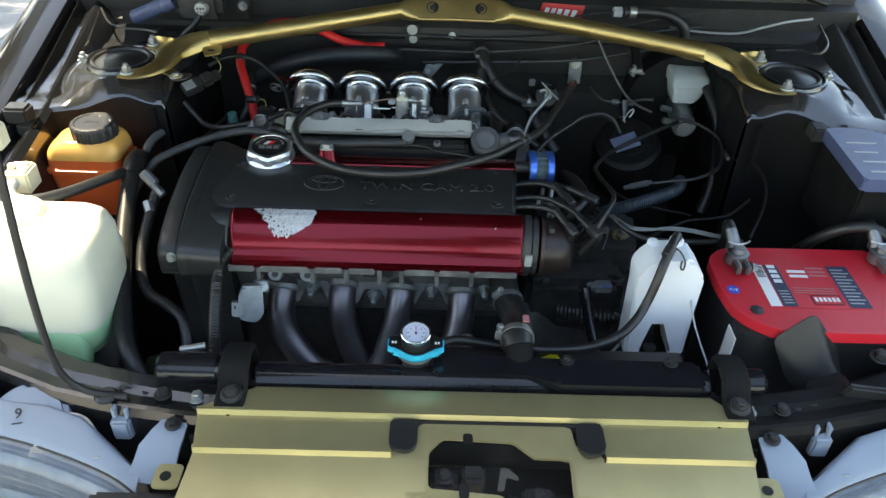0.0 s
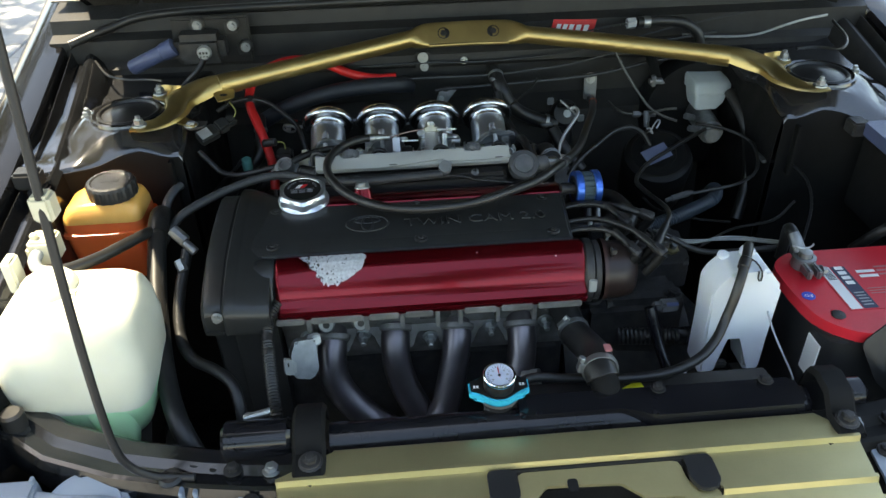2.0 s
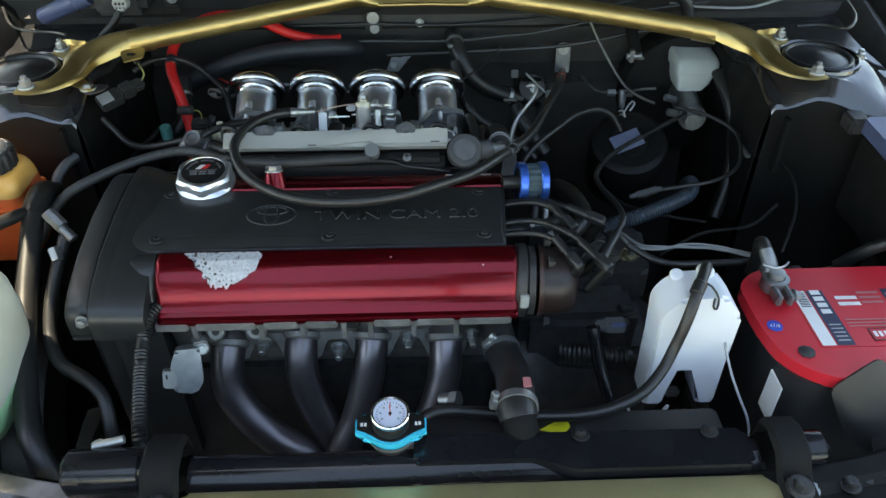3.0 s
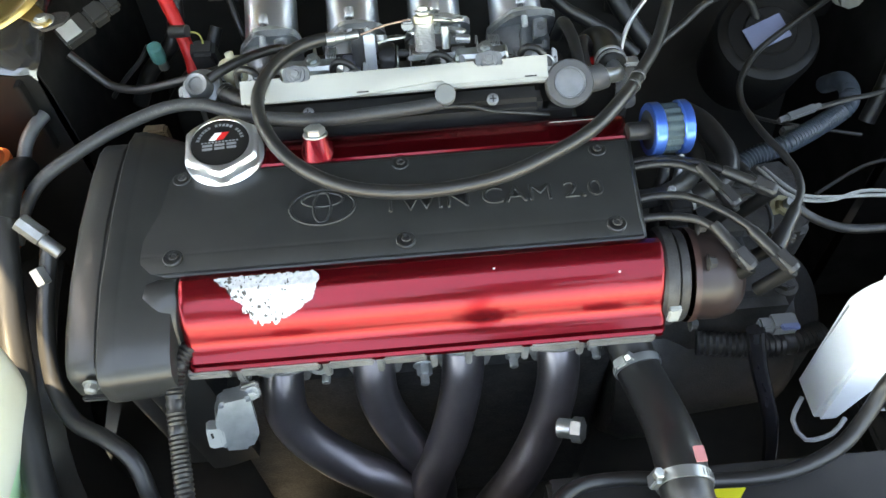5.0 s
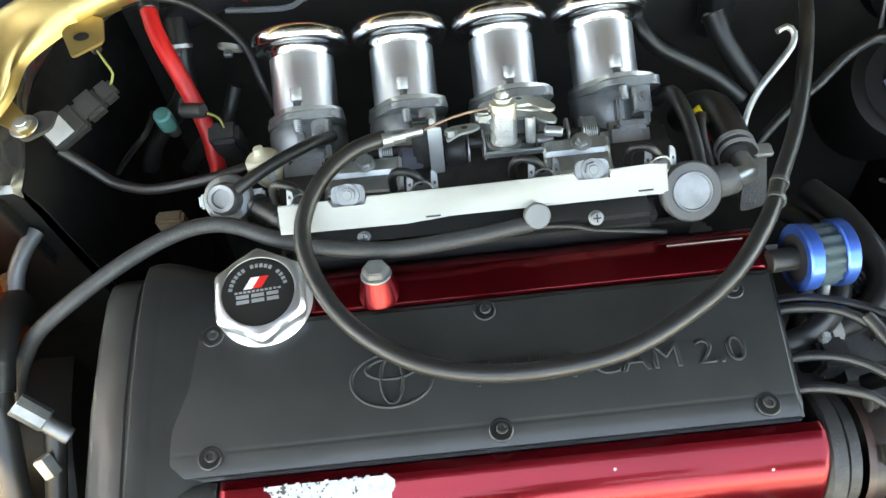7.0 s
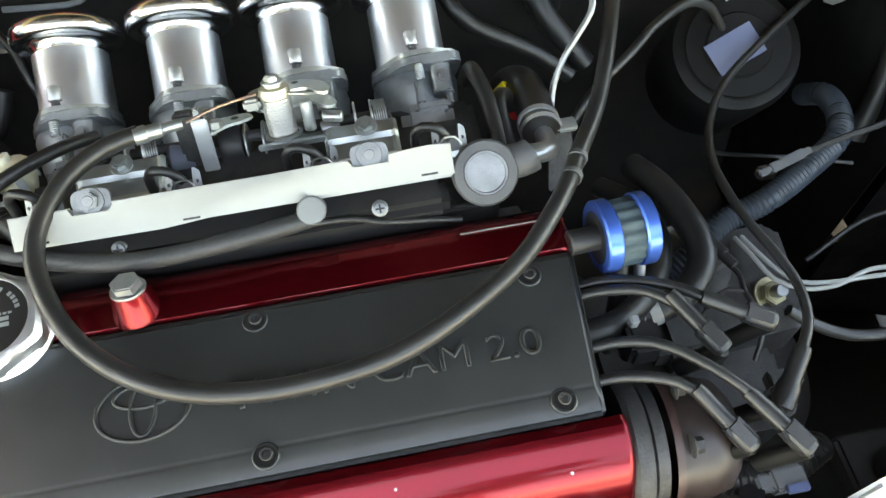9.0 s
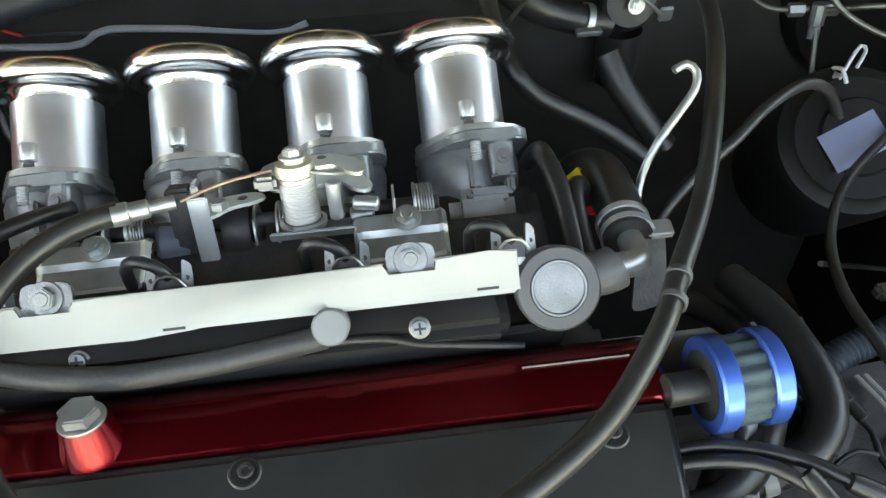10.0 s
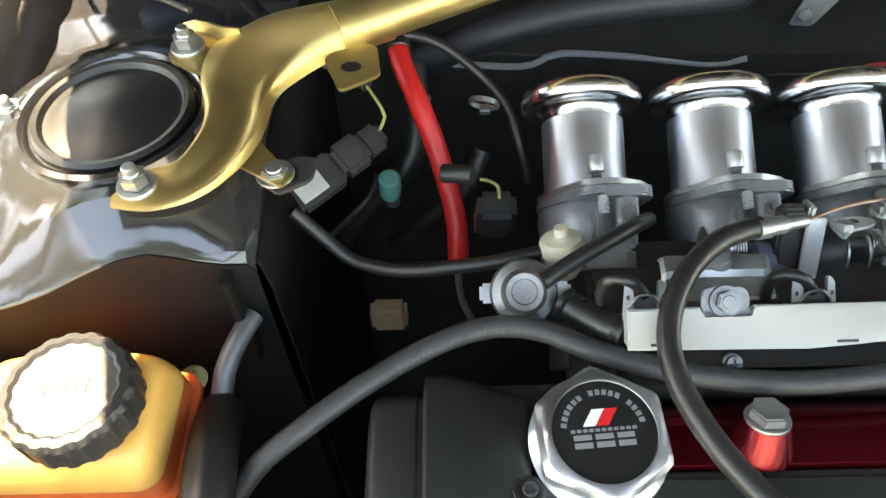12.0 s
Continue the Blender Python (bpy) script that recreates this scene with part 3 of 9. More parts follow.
part("fan_shroud", box(fresh(), (0.02, 0.760, 0.45), (0.335, 0.806, 0.6905), 0.004), M_PLASTIC, radiator, "black plastic fan shroud")
part("warning_sticker", prism(fresh(), [(0.144, 0.781), (0.167, 0.774), (0.176, 0.784), (0.172, 0.797)], 0.0006, Matrix.Translation((0, 0, 0.6907))), M_YELLOW, radiator, "yellow warning sticker")
for x in (0.175, 0.30):
    bolt(radiator, (x, 0.745, 0.728), (0, 0, 1), 0.006, 0.005, M_PLASTIC)

# pressure gauge cap
gauge = thing("pressure_gauge", "bright cyan radiator cap with a round pressure gauge", "gauge", (-0.006, 0.750, 0.736))
G = aim((-0.006, 0.750, 0.736), (0, -0.10, 1))
arc = [(0.0222 * math.cos(radians(a)), 0.0212 * math.sin(radians(a))) for a in range(52, 129, 8)]
wing = [(0.0335, -0.0065), (0.0335, 0.0075), (0.0255, 0.0092), (0.0185, 0.0135)] + arc + [(-0.0185, 0.0135), (-0.0255, 0.0092), (-0.0335, 0.0075), (-0.0335, -0.0065), (-0.0255, -0.0092), (-0.0185, -0.0135)]
wing += [(x, -y) for x, y in reversed(arc)] + [(0.0185, -0.0135), (0.0255, -0.0092)]
part("cap_wing", prism(fresh(), wing, 0.010, G, 0.002), M_CYAN, gauge)
part("cap_skirt", lathe(fresh(), [(0.0185, -0.014), (0.0195, 0.0), (0.0185, 0.004)], G, 36), M_PLASTIC, gauge)
top = part("cap_top", prism(fresh(), [(x * 0.95, y * 0.95 + 0.0012) for x, y in wing], 0.0016, G @ Matrix.Translation((0, 0, 0.0096)), 0.0004), M_BLACKP, gauge, "black anodised cap top")
part("gauge_barrel", lathe(fresh(), [(0.0165, 0.010), (0.0172, 0.012), (0.0172, 0.026), (0.0165, 0.027)], G, 40), M_BLACKP, gauge)
part("bezel", lathe(fresh(), [(0.0172, 0.025), (0.0181, 0.0262), (0.0181, 0.0292), (0.0170, 0.0305), (0.0156, 0.0300), (0.0152, 0.0275)], G, 44), M_CHROME, gauge, "chrome bezel")
dial = part("dial", lathe(fresh(), [(0.0, 0.0276), (0.0154, 0.0276)], G, 32), paint("pale_dial", (0.60, 0.64, 0.74), 0.4, vary=0.03), gauge, "pale gauge dial with dark marks")
bm = fresh()
for i in range(21):
    a = radians(-40 + 260 * i / 20)
    box(bm, (0.0118, -0.0003, 0), (0.0137, 0.0003, 0.0002), 0, G @ Matrix.Translation((0, 0, 0.0277)) @ Matrix.Rotation(a, 4, "Z"))
part("dial_mark", bm, M_BLACKP, dial)
bm = fresh()
for i in range(7):
    a = radians(-35 + 250 * i / 6)
    box(bm, (0.0080, -0.0011, 0), (0.0104, 0.0011, 0.0002), 0, G @ Matrix.Translation((0, 0, 0.0277)) @ Matrix.Rotation(a, 4, "Z"))
part("dial_figure", bm, M_GREYP, dial)
part("needle", box(fresh(), (-0.0004, -0.003, 0.0282), (0.0004, 0.0115, 0.0287), 0, G @ Matrix.Rotation(0.05, 4, "Z")), M_HOSERED, dial, "thin red needle")
part("needle_hub", cyl(fresh(), G @ Vector((0, 0, 0.0280)), (0, -0.1, 1), 0.0016, 0.0012, 16, 0.0002), M_BLACKP, dial)
for x in (-0.0255, 0.0255):
    for k in (-1, 1):
        part("wing_mark", box(fresh(), (x + k * 0.0017 - 0.0013, -0.002, 0.0112), (x + k * 0.0017 + 0.0011, 0.0018, 0.0115), 0.0001, G), M_WHITE, top)

# cover panel in front of the radiator
cool = thing("cooling_panel", "champagne gold sheet-metal radiator cover panel with a latch opening", "panel", (0.06, 0.62, 0.70))
prof = [(0.704, 0.706), (0.7035, 0.714), (0.700, 0.716), (0.671, 0.7140), (0.6685, 0.7178), (0.6645, 0.7180), (0.6625, 0.7110), (0.623, 0.7075), (0.6205, 0.7118), (0.6165, 0.7115), (0.6145, 0.7045), (0.6135, 0.7043), (0.545, 0.690), (0.50, 0.672), (0.47, 0.63)]


def panel_strip(xl, xr, seg):
    """A stretch of the panel between two edges given as functions of y."""
    bm = fresh()
    skin(bm, [[(xl(y) + (xr(y) - xl(y)) * k / 4, y, z) for k in range(5)] for y, z in seg])
    return thick(bm, 0.0015)


def left_edge(y):
    return -0.190 if y > 0.672 else (-0.248 + (0.668 - y) * 0.13 if y > 0.55 else -0.250)


def right_edge(y):
    return 0.340 if y > 0.672 else 0.372 - (0.668 - y) * 0.1


front = [p for p in prof if p[0] <= 0.6630]
part("top_fold", panel_strip(left_edge, right_edge, prof[:7]), M_PANEL, cool)
part("left_sheet", panel_strip(left_edge, lambda y: -0.028 if y > 0.6140 else 0.010, front), M_PANEL, cool)
part("right_sheet", panel_strip(lambda y: 0.2050 if y > 0.6140 else 0.170, right_edge, front), M_PANEL, cool)
bm = fresh()
hole = round_poly([(0.013, 0.624), (0.028, 0.640), (0.105, 0.637), (0.128, 0.619), (0.166, 0.619), (0.166, 0.560), (0.105, 0.560), (0.09, 0.576), (0.013, 0.582)], 0.003, 2)
outer = round_poly([(-0.004, 0.530), (-0.012, 0.585), (-0.030, 0.614), (-0.029, 0.626), (-0.003, 0.632), (0.001, 0.657), (0.171, 0.657), (0.174, 0.632), (0.203, 0.624), (0.204, 0.612), (0.186, 0.585), (0.182, 0.530)], 0.006, 3)


def bridge(bm, out, inn, zf, h):
    """A flat ring between two outlines."""
    def ray_to(poly, c, a):
        best = 0
        d = Vector((math.cos(a), math.sin(a)))
        for p, q in zip(poly, poly[1:] + poly[:1]):
            p, q = Vector(p) - c, Vector(q) - c
            e = q - p
            den = d.x * e.y - d.y * e.x
            if abs(den) > 1e-12:
                t = (p.x * e.y - p.y * e.x) / den
                u = (p.x * d.y - p.y * d.x) / den
                if t > 0 and -1e-6 <= u <= 1 + 1e-6:
                    best = max(best, t)
        return c + d * best
    c = Vector((0.085, 0.600))
    rows = []
    for poly in (out, inn):
        rows.append([ray_to(poly, c, 2 * math.pi * i / 120) for i in range(120)])
    skin(bm, [[(p.x, p.y, zf(p.y) - h) for p in rows[0]], [(p.x, p.y, zf(p.y)) for p in rows[0]], [(p.x, p.y, zf(p.y)) for p in rows[1]], [(p.x, p.y, zf(p.y) - h) for p in rows[1]]], close=True)


bridge(bm, outer, hole, lambda y: 0.712 - 0.18 * (0.662 - y), 0.004)
part("latch_plate", bm, M_PANEL, cool, "paler gold latch plate", angle=30)
for xs in ((-0.031, -0.026, -0.008, 0.0, 0.0), (0.206, 0.201, 0.185, 0.176, 0.176)):
    bm = fresh()
    prism(bm, round_poly([(xs[0], 0.661), (xs[0], 0.628), (xs[1], 0.620), (xs[2], 0.617), (xs[3], 0.627), (xs[4], 0.661)][::1 if xs[0] < 0 else -1], 0.006), 0.006, Matrix.Translation((0, 0, 0.7075)), 0.001)
    part("latch_bracket", bm, M_PLASTIC, cool, "black steel latch bracket")
part("latch_bar", box(fresh(), (-0.03, 0.6575, 0.700), (0.206, 0.6625, 0.7105), 0.001), M_PLASTIC, cool)
for x, y0, y1 in ((0.0555, 0.632, 0.646), (0.051, 0.571, 0.588)):
    part("slot", prism(fresh(), round_poly([(x - 0.0055, y0), (x + 0.0055, y0), (x + 0.0055, y1), (x - 0.0055, y1)], 0.004), 0.0006, aim((0, 0, 0.5928), (0, -0.18, 1)) @ Matrix.Diagonal((1, 1.016, 1, 1))), M_BLACKP, cool)
for x in (-0.262, 0.376):
    tb = part("fixing_tab", prism(fresh(), round_poly([(x - 0.014, 0.575), (x + 0.014, 0.575), (x + 0.014, 0.606), (x - 0.014, 0.606)], 0.006), 0.002, Matrix.Translation((0, 0, 0.694)), 0.0005), M_PANEL, cool)
    part("fixing_hole", cyl(fresh(), (x - 0.002, 0.590, 0.6962), (0, 0, 1), 0.006, 0.0008, 18, 0.0001), M_BLACKP, tb)
# bonnet catch seen through the opening
catch = thing("bonnet_catch", "black steel bonnet catch inside the panel opening", "latch", (0.09, 0.6, 0.66))
bm = fresh()
box(bm, (0.0, 0.545, 0.640), (0.18, 0.650, 0.645))
part("back_plate", bm, M_BAY, catch)
for lo, hi in (((0.016, 0.596, 0.645), (0.045, 0.618, 0.684)), ((0.05, 0.60, 0.645), (0.075, 0.622, 0.688)), ((0.115, 0.570, 0.645), (0.150, 0.600, 0.680))):
    part("catch_block", box(fresh(), lo, hi, 0.004), M_DCAST, catch)
for x, y, z, r in ((0.030, 0.607, 0.684, 0.007), (0.132, 0.586, 0.680, 0.008), (0.165, 0.600, 0.645, 0.010)):
    bolt(catch, (x, y, z), (0, -0.1, 1), r, 0.006, M_DCAST)
part("lever", prism(fresh(), round_poly([(0.085, 0.560), (0.170, 0.566), (0.172, 0.578), (0.120, 0.590), (0.086, 0.574)], 0.004), 0.004, Matrix.Translation((0, 0, 0.672)), 0.001), M_PLASTIC, catch)
part("hook", prism(fresh(), round_poly([(0.087, 0.588), (0.094, 0.588), (0.098, 0.606), (0.111, 0.602), (0.110, 0.606), (0.100, 0.616), (0.092, 0.617)], 0.002), 0.003, Matrix.Translation((0, 0, 0.686)), 0.0006), paint("dull_hook_steel", (0.13, 0.12, 0.105), 0.5, metal=0.3), catch)
part("cable", tube(fresh(), [(0.10, 0.585, 0.68), (0.13, 0.575, 0.684), (0.16, 0.578, 0.683), (0.18, 0.60, 0.67)], 0.0025, 8), M_RUBBER, catch)

# ---- headlamps ----


def headlamp(sd):
    lab = "clear-lensed headlamp in a pale grey housing, black car nose"
    t = thing("headlamp", lab, "headlamp", (sx(sd, -0.45), 0.62, 0.60), group="headlamps")
    flip = (lambda p: p) if sd < 0 else (lambda p: (mirror_x(p[0]), p[1], p[2]))
    # the seam between housing and lens, from the wing to the grille: x, y, z, back edge y, back edge z
    seam = ((-0.612, 0.672, 0.664, 0.684, 0.668), (-0.600, 0.674, 0.671, 0.700, 0.680), (-0.557, 0.668, 0.673, 0.706, 0.689), (-0.513, 0.662, 0.673, 0.705, 0.692), (-0.469, 0.655, 0.672, 0.694, 0.692), (-0.430, 0.645, 0.671, 0.690, 0.692),
            (-0.389, 0.632, 0.669, 0.678, 0.688), (-0.365, 0.623, 0.668, 0.660, 0.683), (-0.341, 0.613, 0.667, 0.642, 0.679), (-0.322, 0.603, 0.666, 0.627, 0.675), (-0.302, 0.590, 0.664, 0.612, 0.672))
    rows = []
    for x, ys, zs, yb, zb in seam:
        row = [(x, yb + 0.004, zb - 0.10), (x, yb + 0.003, zb - 0.010), (x, yb - 0.002, zb - 0.002)]
        for u in (0.12, 0.35, 0.6, 0.85):
            row.append((x, yb + (ys - yb) * u, zb + (zs + 0.003 - zb) * u + 0.006 * u * (1 - u)))
        rows.append([flip(p) for p in row + [(x, ys + 0.001, zs + 0.003), (x, ys, zs)]])
    part("housing", thick(skin(fresh(), rows), 0.002), M_LAMP, t, "pale blue-grey plastic housing", angle=60)
    part("gasket", tube(fresh(), [flip((x, ys - 0.001, zs - 0.0005)) for x, ys, zs, _, _ in seam], 0.0016, 6, 0.012), M_RUBBER, t)
    if sd < 0:
        # round back of the reflector, bulging from under the housing's rear edge
        dm = aim((-0.452, 0.681, 0.661), (0, -0.40, 0.92))
        for name, r, low, h, mat in (("lamp_dome", 0.047, 0.0, 0.018, M_LAMP), ("dome_step", 0.0405, 0.014, 0.0075, M_LAMP)):
            half = [(r * math.cos(a), r * math.sin(a)) for a in (math.pi * k / 24 for k in range(25))]
            part(name, prism(fresh(), half + [(-r, -0.012), (r, -0.012)], h, dm @ Matrix.Translation((0, 0, low)), 0.003, 3), mat, t, angle=50)
        half = [(0.034 * math.cos(a), 0.034 * math.sin(a)) for a in (math.pi * (k - 2) / 20 for k in range(21))]
        part("reflector_back", prism(fresh(), half + [(-0.034, -0.02)], 0.014, aim((-0.404, 0.657, 0.659), (0.1, -0.35, 0.93)), 0.003, 2), M_STEEL, t, "bare metal edge of the reflector", angle=50)
    # clear lens with its moulded band of fine flutes, and the reflector behind
    step = ((0.0, -0.002), (-0.005, -0.0035), (-0.014, -0.009), (-0.022, -0.020), (-0.028, -0.034), (-0.031, -0.055), (-0.032, -0.09), (-0.028, -0.13))
    rows = [[flip((x, ys + a, zs + d)) for a, d in step] for x, ys, zs, _, _ in seam]
    lens = part("lens", thick(skin(fresh(), rows), 0.0022), M_GLASS, t, "clear fluted headlamp lens", angle=70)
    lens.visible_shadow = False
    bm = fresh()
    line = spline([Vector(flip((x, ys, zs))) for x, ys, zs, _, _ in seam], 0.0022)
    for p in line:
        for k in (1, 3, 4):
            (a0, d0), (a1, d1) = step[k], step[k + 1]
            for j in range(2):
                u, v = (j + 0.12) / 2, (j + 0.88) / 2
                q0, q1 = p + Vector((0, a0 + (a1 - a0) * u, d0 + (d1 - d0) * u)), p + Vector((0, a0 + (a1 - a0) * v, d0 + (d1 - d0) * v))
                o = Vector((0, -0.0006, 0.0008))
                w = Vector((0.0006, 0, 0))
                vs = [bm.verts.new(c) for c in (q0 - w, q0 + o, q0 + w, q1 - w, q1 + o, q1 + w)]
                bm.faces.new((vs[0], vs[1], vs[4], vs[3]))
                bm.faces.new((vs[1], vs[2], vs[5], vs[4]))
    part("lens_flute", bm, M_FLUTE, lens)
    for k0, k1 in ((0, 6),):
        band = [[q + Vector((0, step[k][0], step[k][1])) + Vector((0, 0.0012, -0.0012)) for k in range(k0, k1 + 1)] for q in line]
        part("lens_band", thick(skin(fresh(), band), 0.0006), M_FLUTE, lens, "pale fluted band")
    rows = []
    for i, (x, ys, zs, _, _) in enumerate(seam):
        rows.append([flip((x, ys - 0.006 + a + (0.004 if (i + j) % 2 else 0), zs + d)) for j, (a, d) in enumerate(((0.004, -0.012), (-0.002, -0.030), (0.0, -0.050), (0.012, -0.07), (0.010, -0.095), (-0.004, -0.12)))])
    part("reflector", thick(skin(fresh(), rows), 0.001), M_CHROME, t, "faceted chrome reflector", angle=5)
    # mounting ear with its bolt
    rows = [[flip(p) for p in r] for r in (((-0.318, 0.604, 0.668), (-0.290, 0.600, 0.668), (-0.262, 0.598, 0.668)), ((-0.311, 0.622, 0.681), (-0.288, 0.620, 0.683), (-0.264, 0.618, 0.681)), ((-0.308, 0.635, 0.690), (-0.286, 0.632, 0.690), (-0.262, 0.630, 0.690)),
                                             ((-0.298, 0.652, 0.696), (-0.280, 0.650, 0.696), (-0.2605, 0.645, 0.695)), ((-0.290, 0.664, 0.698), (-0.276, 0.662, 0.699), (-0.260, 0.658, 0.698)), ((-0.283, 0.669, 0.698), (-0.275, 0.670, 0.699), (-0.266, 0.667, 0.698)))]
    bm = thick(skin(fresh(), rows), 0.004)
    er = part("mounting_ear", bm, M_LAMP, t)
    part("ear_washer", cyl(fresh(), flip((-0.2745, 0.657, 0.699)), (0, -0.1, 1), 0.0095, 0.0025, 24, 0.0006), M_PLASTIC, er)
    bolt(er, flip((-0.2745, 0.657, 0.701)), (0, -0.1, 1), 0.006, 0.004, M_PLASTIC, turn=0.2)
    ad = part("adjuster", box(fresh(), flip((-0.352, 0.664, 0.66)), flip((-0.330, 0.690, 0.690)), 0.003), M_LAMP, t)
    for x in (-0.3505, -0.336):
        part("fork", box(fresh(), flip((x, 0.672, 0.688)), flip((x + 0.005, 0.686, 0.702)), 0.001), M_LAMP, ad)
    part("rear_box", box(fresh(), flip((-0.568, 0.680, 0.66)), flip((-0.506, 0.712, 0.697)), 0.003), M_LAMP, t)
    for x in (-0.566, -0.512):
        part("box_rib", box(fresh(), flip((x, 0.704, 0.695)), flip((x + 0.004, 0.711, 0.703)), 0.0008), M_LAMP, t)
    part("side_box", box(fresh(), flip((-0.612, 0.686, 0.66)), flip((-0.574, 0.712, 0.692)), 0.004), M_LAMP, t)
    part("side_boss", cyl(fresh(), flip((-0.594, 0.698, 0.689)), (0, -0.35, 1), 0.015, 0.008, 24, 0.002), M_GREYP, t)
    for x, y, z in ((-0.356, 0.627, 0.674), (-0.562, 0.680, 0.679)):
        part("clip_mark", box(fresh(), flip((x - 0.004, y, z)), flip((x + 0.004, y + 0.0035, z + 0.0022)), 0.0006), M_GREYP, t)
    if sd < 0:
        m = aim((-0.460, 0.676, 0.6880), (0, -0.42, 0.9)) @ Matrix.Rotation(radians(10), 4, "Z")
        words("9", 0.017, m, M_BLACKP, t, "moulded_digit")
        part("digit_underline", box(fresh(), (-0.006, -0.012, 0), (0.006, -0.0105, 0.0004), 0, m), M_BLACKP, t)
    return t


headlamp(-1)
headlamp(1)
bm = fresh()
rows = []
for x, y in ((-0.62, 0.52), (-0.45, 0.44), (-0.25, 0.40), (X0, 0.385), (0.376, 0.40), (0.576, 0.44), (0.746, 0.52)):
    rows.append([(x, y + 0.10, 0.53), (x, y + 0.02, 0.545), (x, y, 0.53), (x, y - 0.02, 0.45), (x, y - 0.01, 0.30), (x, y + 0.05, 0.2)])
part("bumper", thick(skin(bm, rows), 0.003), M_BODY, car)
for x0, x1 in ((-0.35, -0.232), (0.356, 0.47)):
    part("grille_corner", box(fresh(), (x0, 0.50, 0.56), (x1, 0.583, 0.688), 0.012), M_PLASTIC, car)

# ---- engine ----
engine = thing("engine", "four-cylinder engine with black and candy red cam covers", "engine", (-0.08, 1.0, 0.25))
bm = fresh()
box(bm, (-0.30, 0.955, 0.25), (0.12, 1.17, 0.62), 0.01)
box(bm, (-0.295, 0.978, 0.60), (0.125, 1.16, 0.735), 0.006)
part("block", bm, M_DCAST, engine)
# head, with its exhaust face
rows = [[(x, 0.970, 0.60), (x, 0.955, 0.632), (x, 0.952, 0.662), (x, 0.944, 0.690), (x, 0.932, 0.7035), (x, 0.926, 0.712), (x, 0.922, 0.724), (x, 0.926, 0.734), (x, 0.99, 0.734)] for x in (-0.270, -0.15, 0.0, 0.128)]
hd = part("cylinder_head", thick(skin(fresh(), rows), 0.003), M_HEAD, engine, "stained grey alloy cylinder head", angle=30)
# cast lip under the cover, broken by ribs and gaps
for x0, x1 in ((-0.268, -0.232), (-0.224, -0.158), (-0.150, -0.112), (-0.104, -0.068), (-0.028, 0.014), (0.020, 0.062), (0.068, 0.126)):
    part("lip_pad", box(fresh(), (x0, 0.903, 0.7235), (x1, 0.928, 0.7335), 0.0015), M_HEAD, hd)
for x in (-0.228, -0.154, -0.108, -0.062, -0.032, 0.017, 0.065):
    part("lip_rib", box(fresh(), (x - 0.003, 0.908, 0.702), (x + 0.003, 0.936, 0.731), 0.0012), M_HEAD, hd)
part("dark_recess", box(fresh(), (-0.088, 0.916, 0.708), (-0.044, 0.932, 0.731), 0.003), M_DCAST, hd)
# one-piece flange of the exhaust ports, scalloped between them
fl = []
for x in (-0.204, -0.118, -0.034, 0.054):
    fl += [(x - 0.030, 0.004), (x - 0.022, -0.020), (x + 0.022, -0.020), (x + 0.030, 0.004)]
fl = round_poly([(-0.240, 0.004)] + fl + [(0.088, 0.004), (0.088, 0.034), (-0.240, 0.034)], 0.004, 2)
part("port_flange", prism(fresh(), fl, 0.007, aim((0, 0.950, 0.660), (0, -0.93, 0.36)), 0.001), M_HEAD, hd, "scalloped port flange")
for x, y, z in ((-0.207, 0.912, 0.713), (-0.162, 0.910, 0.714)):
    lug = part("lifting_lug", cyl(fresh(), (x, y + 0.010, z - 0.004), (0, -0.9, 0.35), 0.011, 0.008, 24, 0.002), M_CAST, hd)
    part("lug_bore", cyl(fresh(), (x, y + 0.0025, z - 0.001), (0, -0.9, 0.35), 0.0045, 0.0006, 18, 0.0001), M_BLACKP, lug)
for x, y, z in ((-0.162, 0.938, 0.672), (-0.072, 0.930, 0.668), (0.010, 0.936, 0.676), (0.086, 0.938, 0.676), (-0.236, 0.938, 0.676)):
    bolt(engine, (x, y, z), (0, -0.85, -0.1), 0.0072, 0.009, turn=x * 30)
    part("stud", cyl(fresh(), (x, y - 0.006, z), (0, -0.85, -0.1), 0.004, 0.014, 12), M_STEEL, engine)

# front red cam cover
FRONT = [(0.9645, 0.789), (0.958, 0.7915), (0.947, 0.789), (0.936, 0.781), (0.927, 0.770), (0.921, 0.757), (0.917, 0.748), (0.912, 0.744), (0.9085, 0.741), (0.9075, 0.736), (0.905, 0.7345), (0.9045, 0.731)]


def cover_rows(prof, x0, x1, c, inset=0.010):
    rows = []
    for f, k in ((0.0, 0.0), (0.35, 0.35), (0.7, 0.75), (1.0, 1.0)):
        s = 1 - 0.06 * (1 - math.sqrt(max(0, 1 - (1 - k) ** 2)))
        rows.append((x0 + inset * 0.6 * f, s))
    xs = rows + [(x0 + (x1 - x0) * t, 1.0) for t in (0.2, 0.4, 0.6, 0.8)] + [(x1 - inset * 0.6 * f, s) for (_, s), f in zip(rows[::-1], (1.0, 0.7, 0.35, 0.0))]
    return [[(x, c[0] + (y - c[0]) * s, c[1] + (z - c[1]) * s) for y, z in prof] + [(x, c[0], c[1])] for x, s in xs]


bm = fresh()
skin(bm, cover_rows(FRONT, -0.266, 0.134, (0.966, 0.731)), close=True, cap=True)
rc = part("front_cam_cover", bm, M_RED, engine, "candy red metallic cam cover", angle=32)


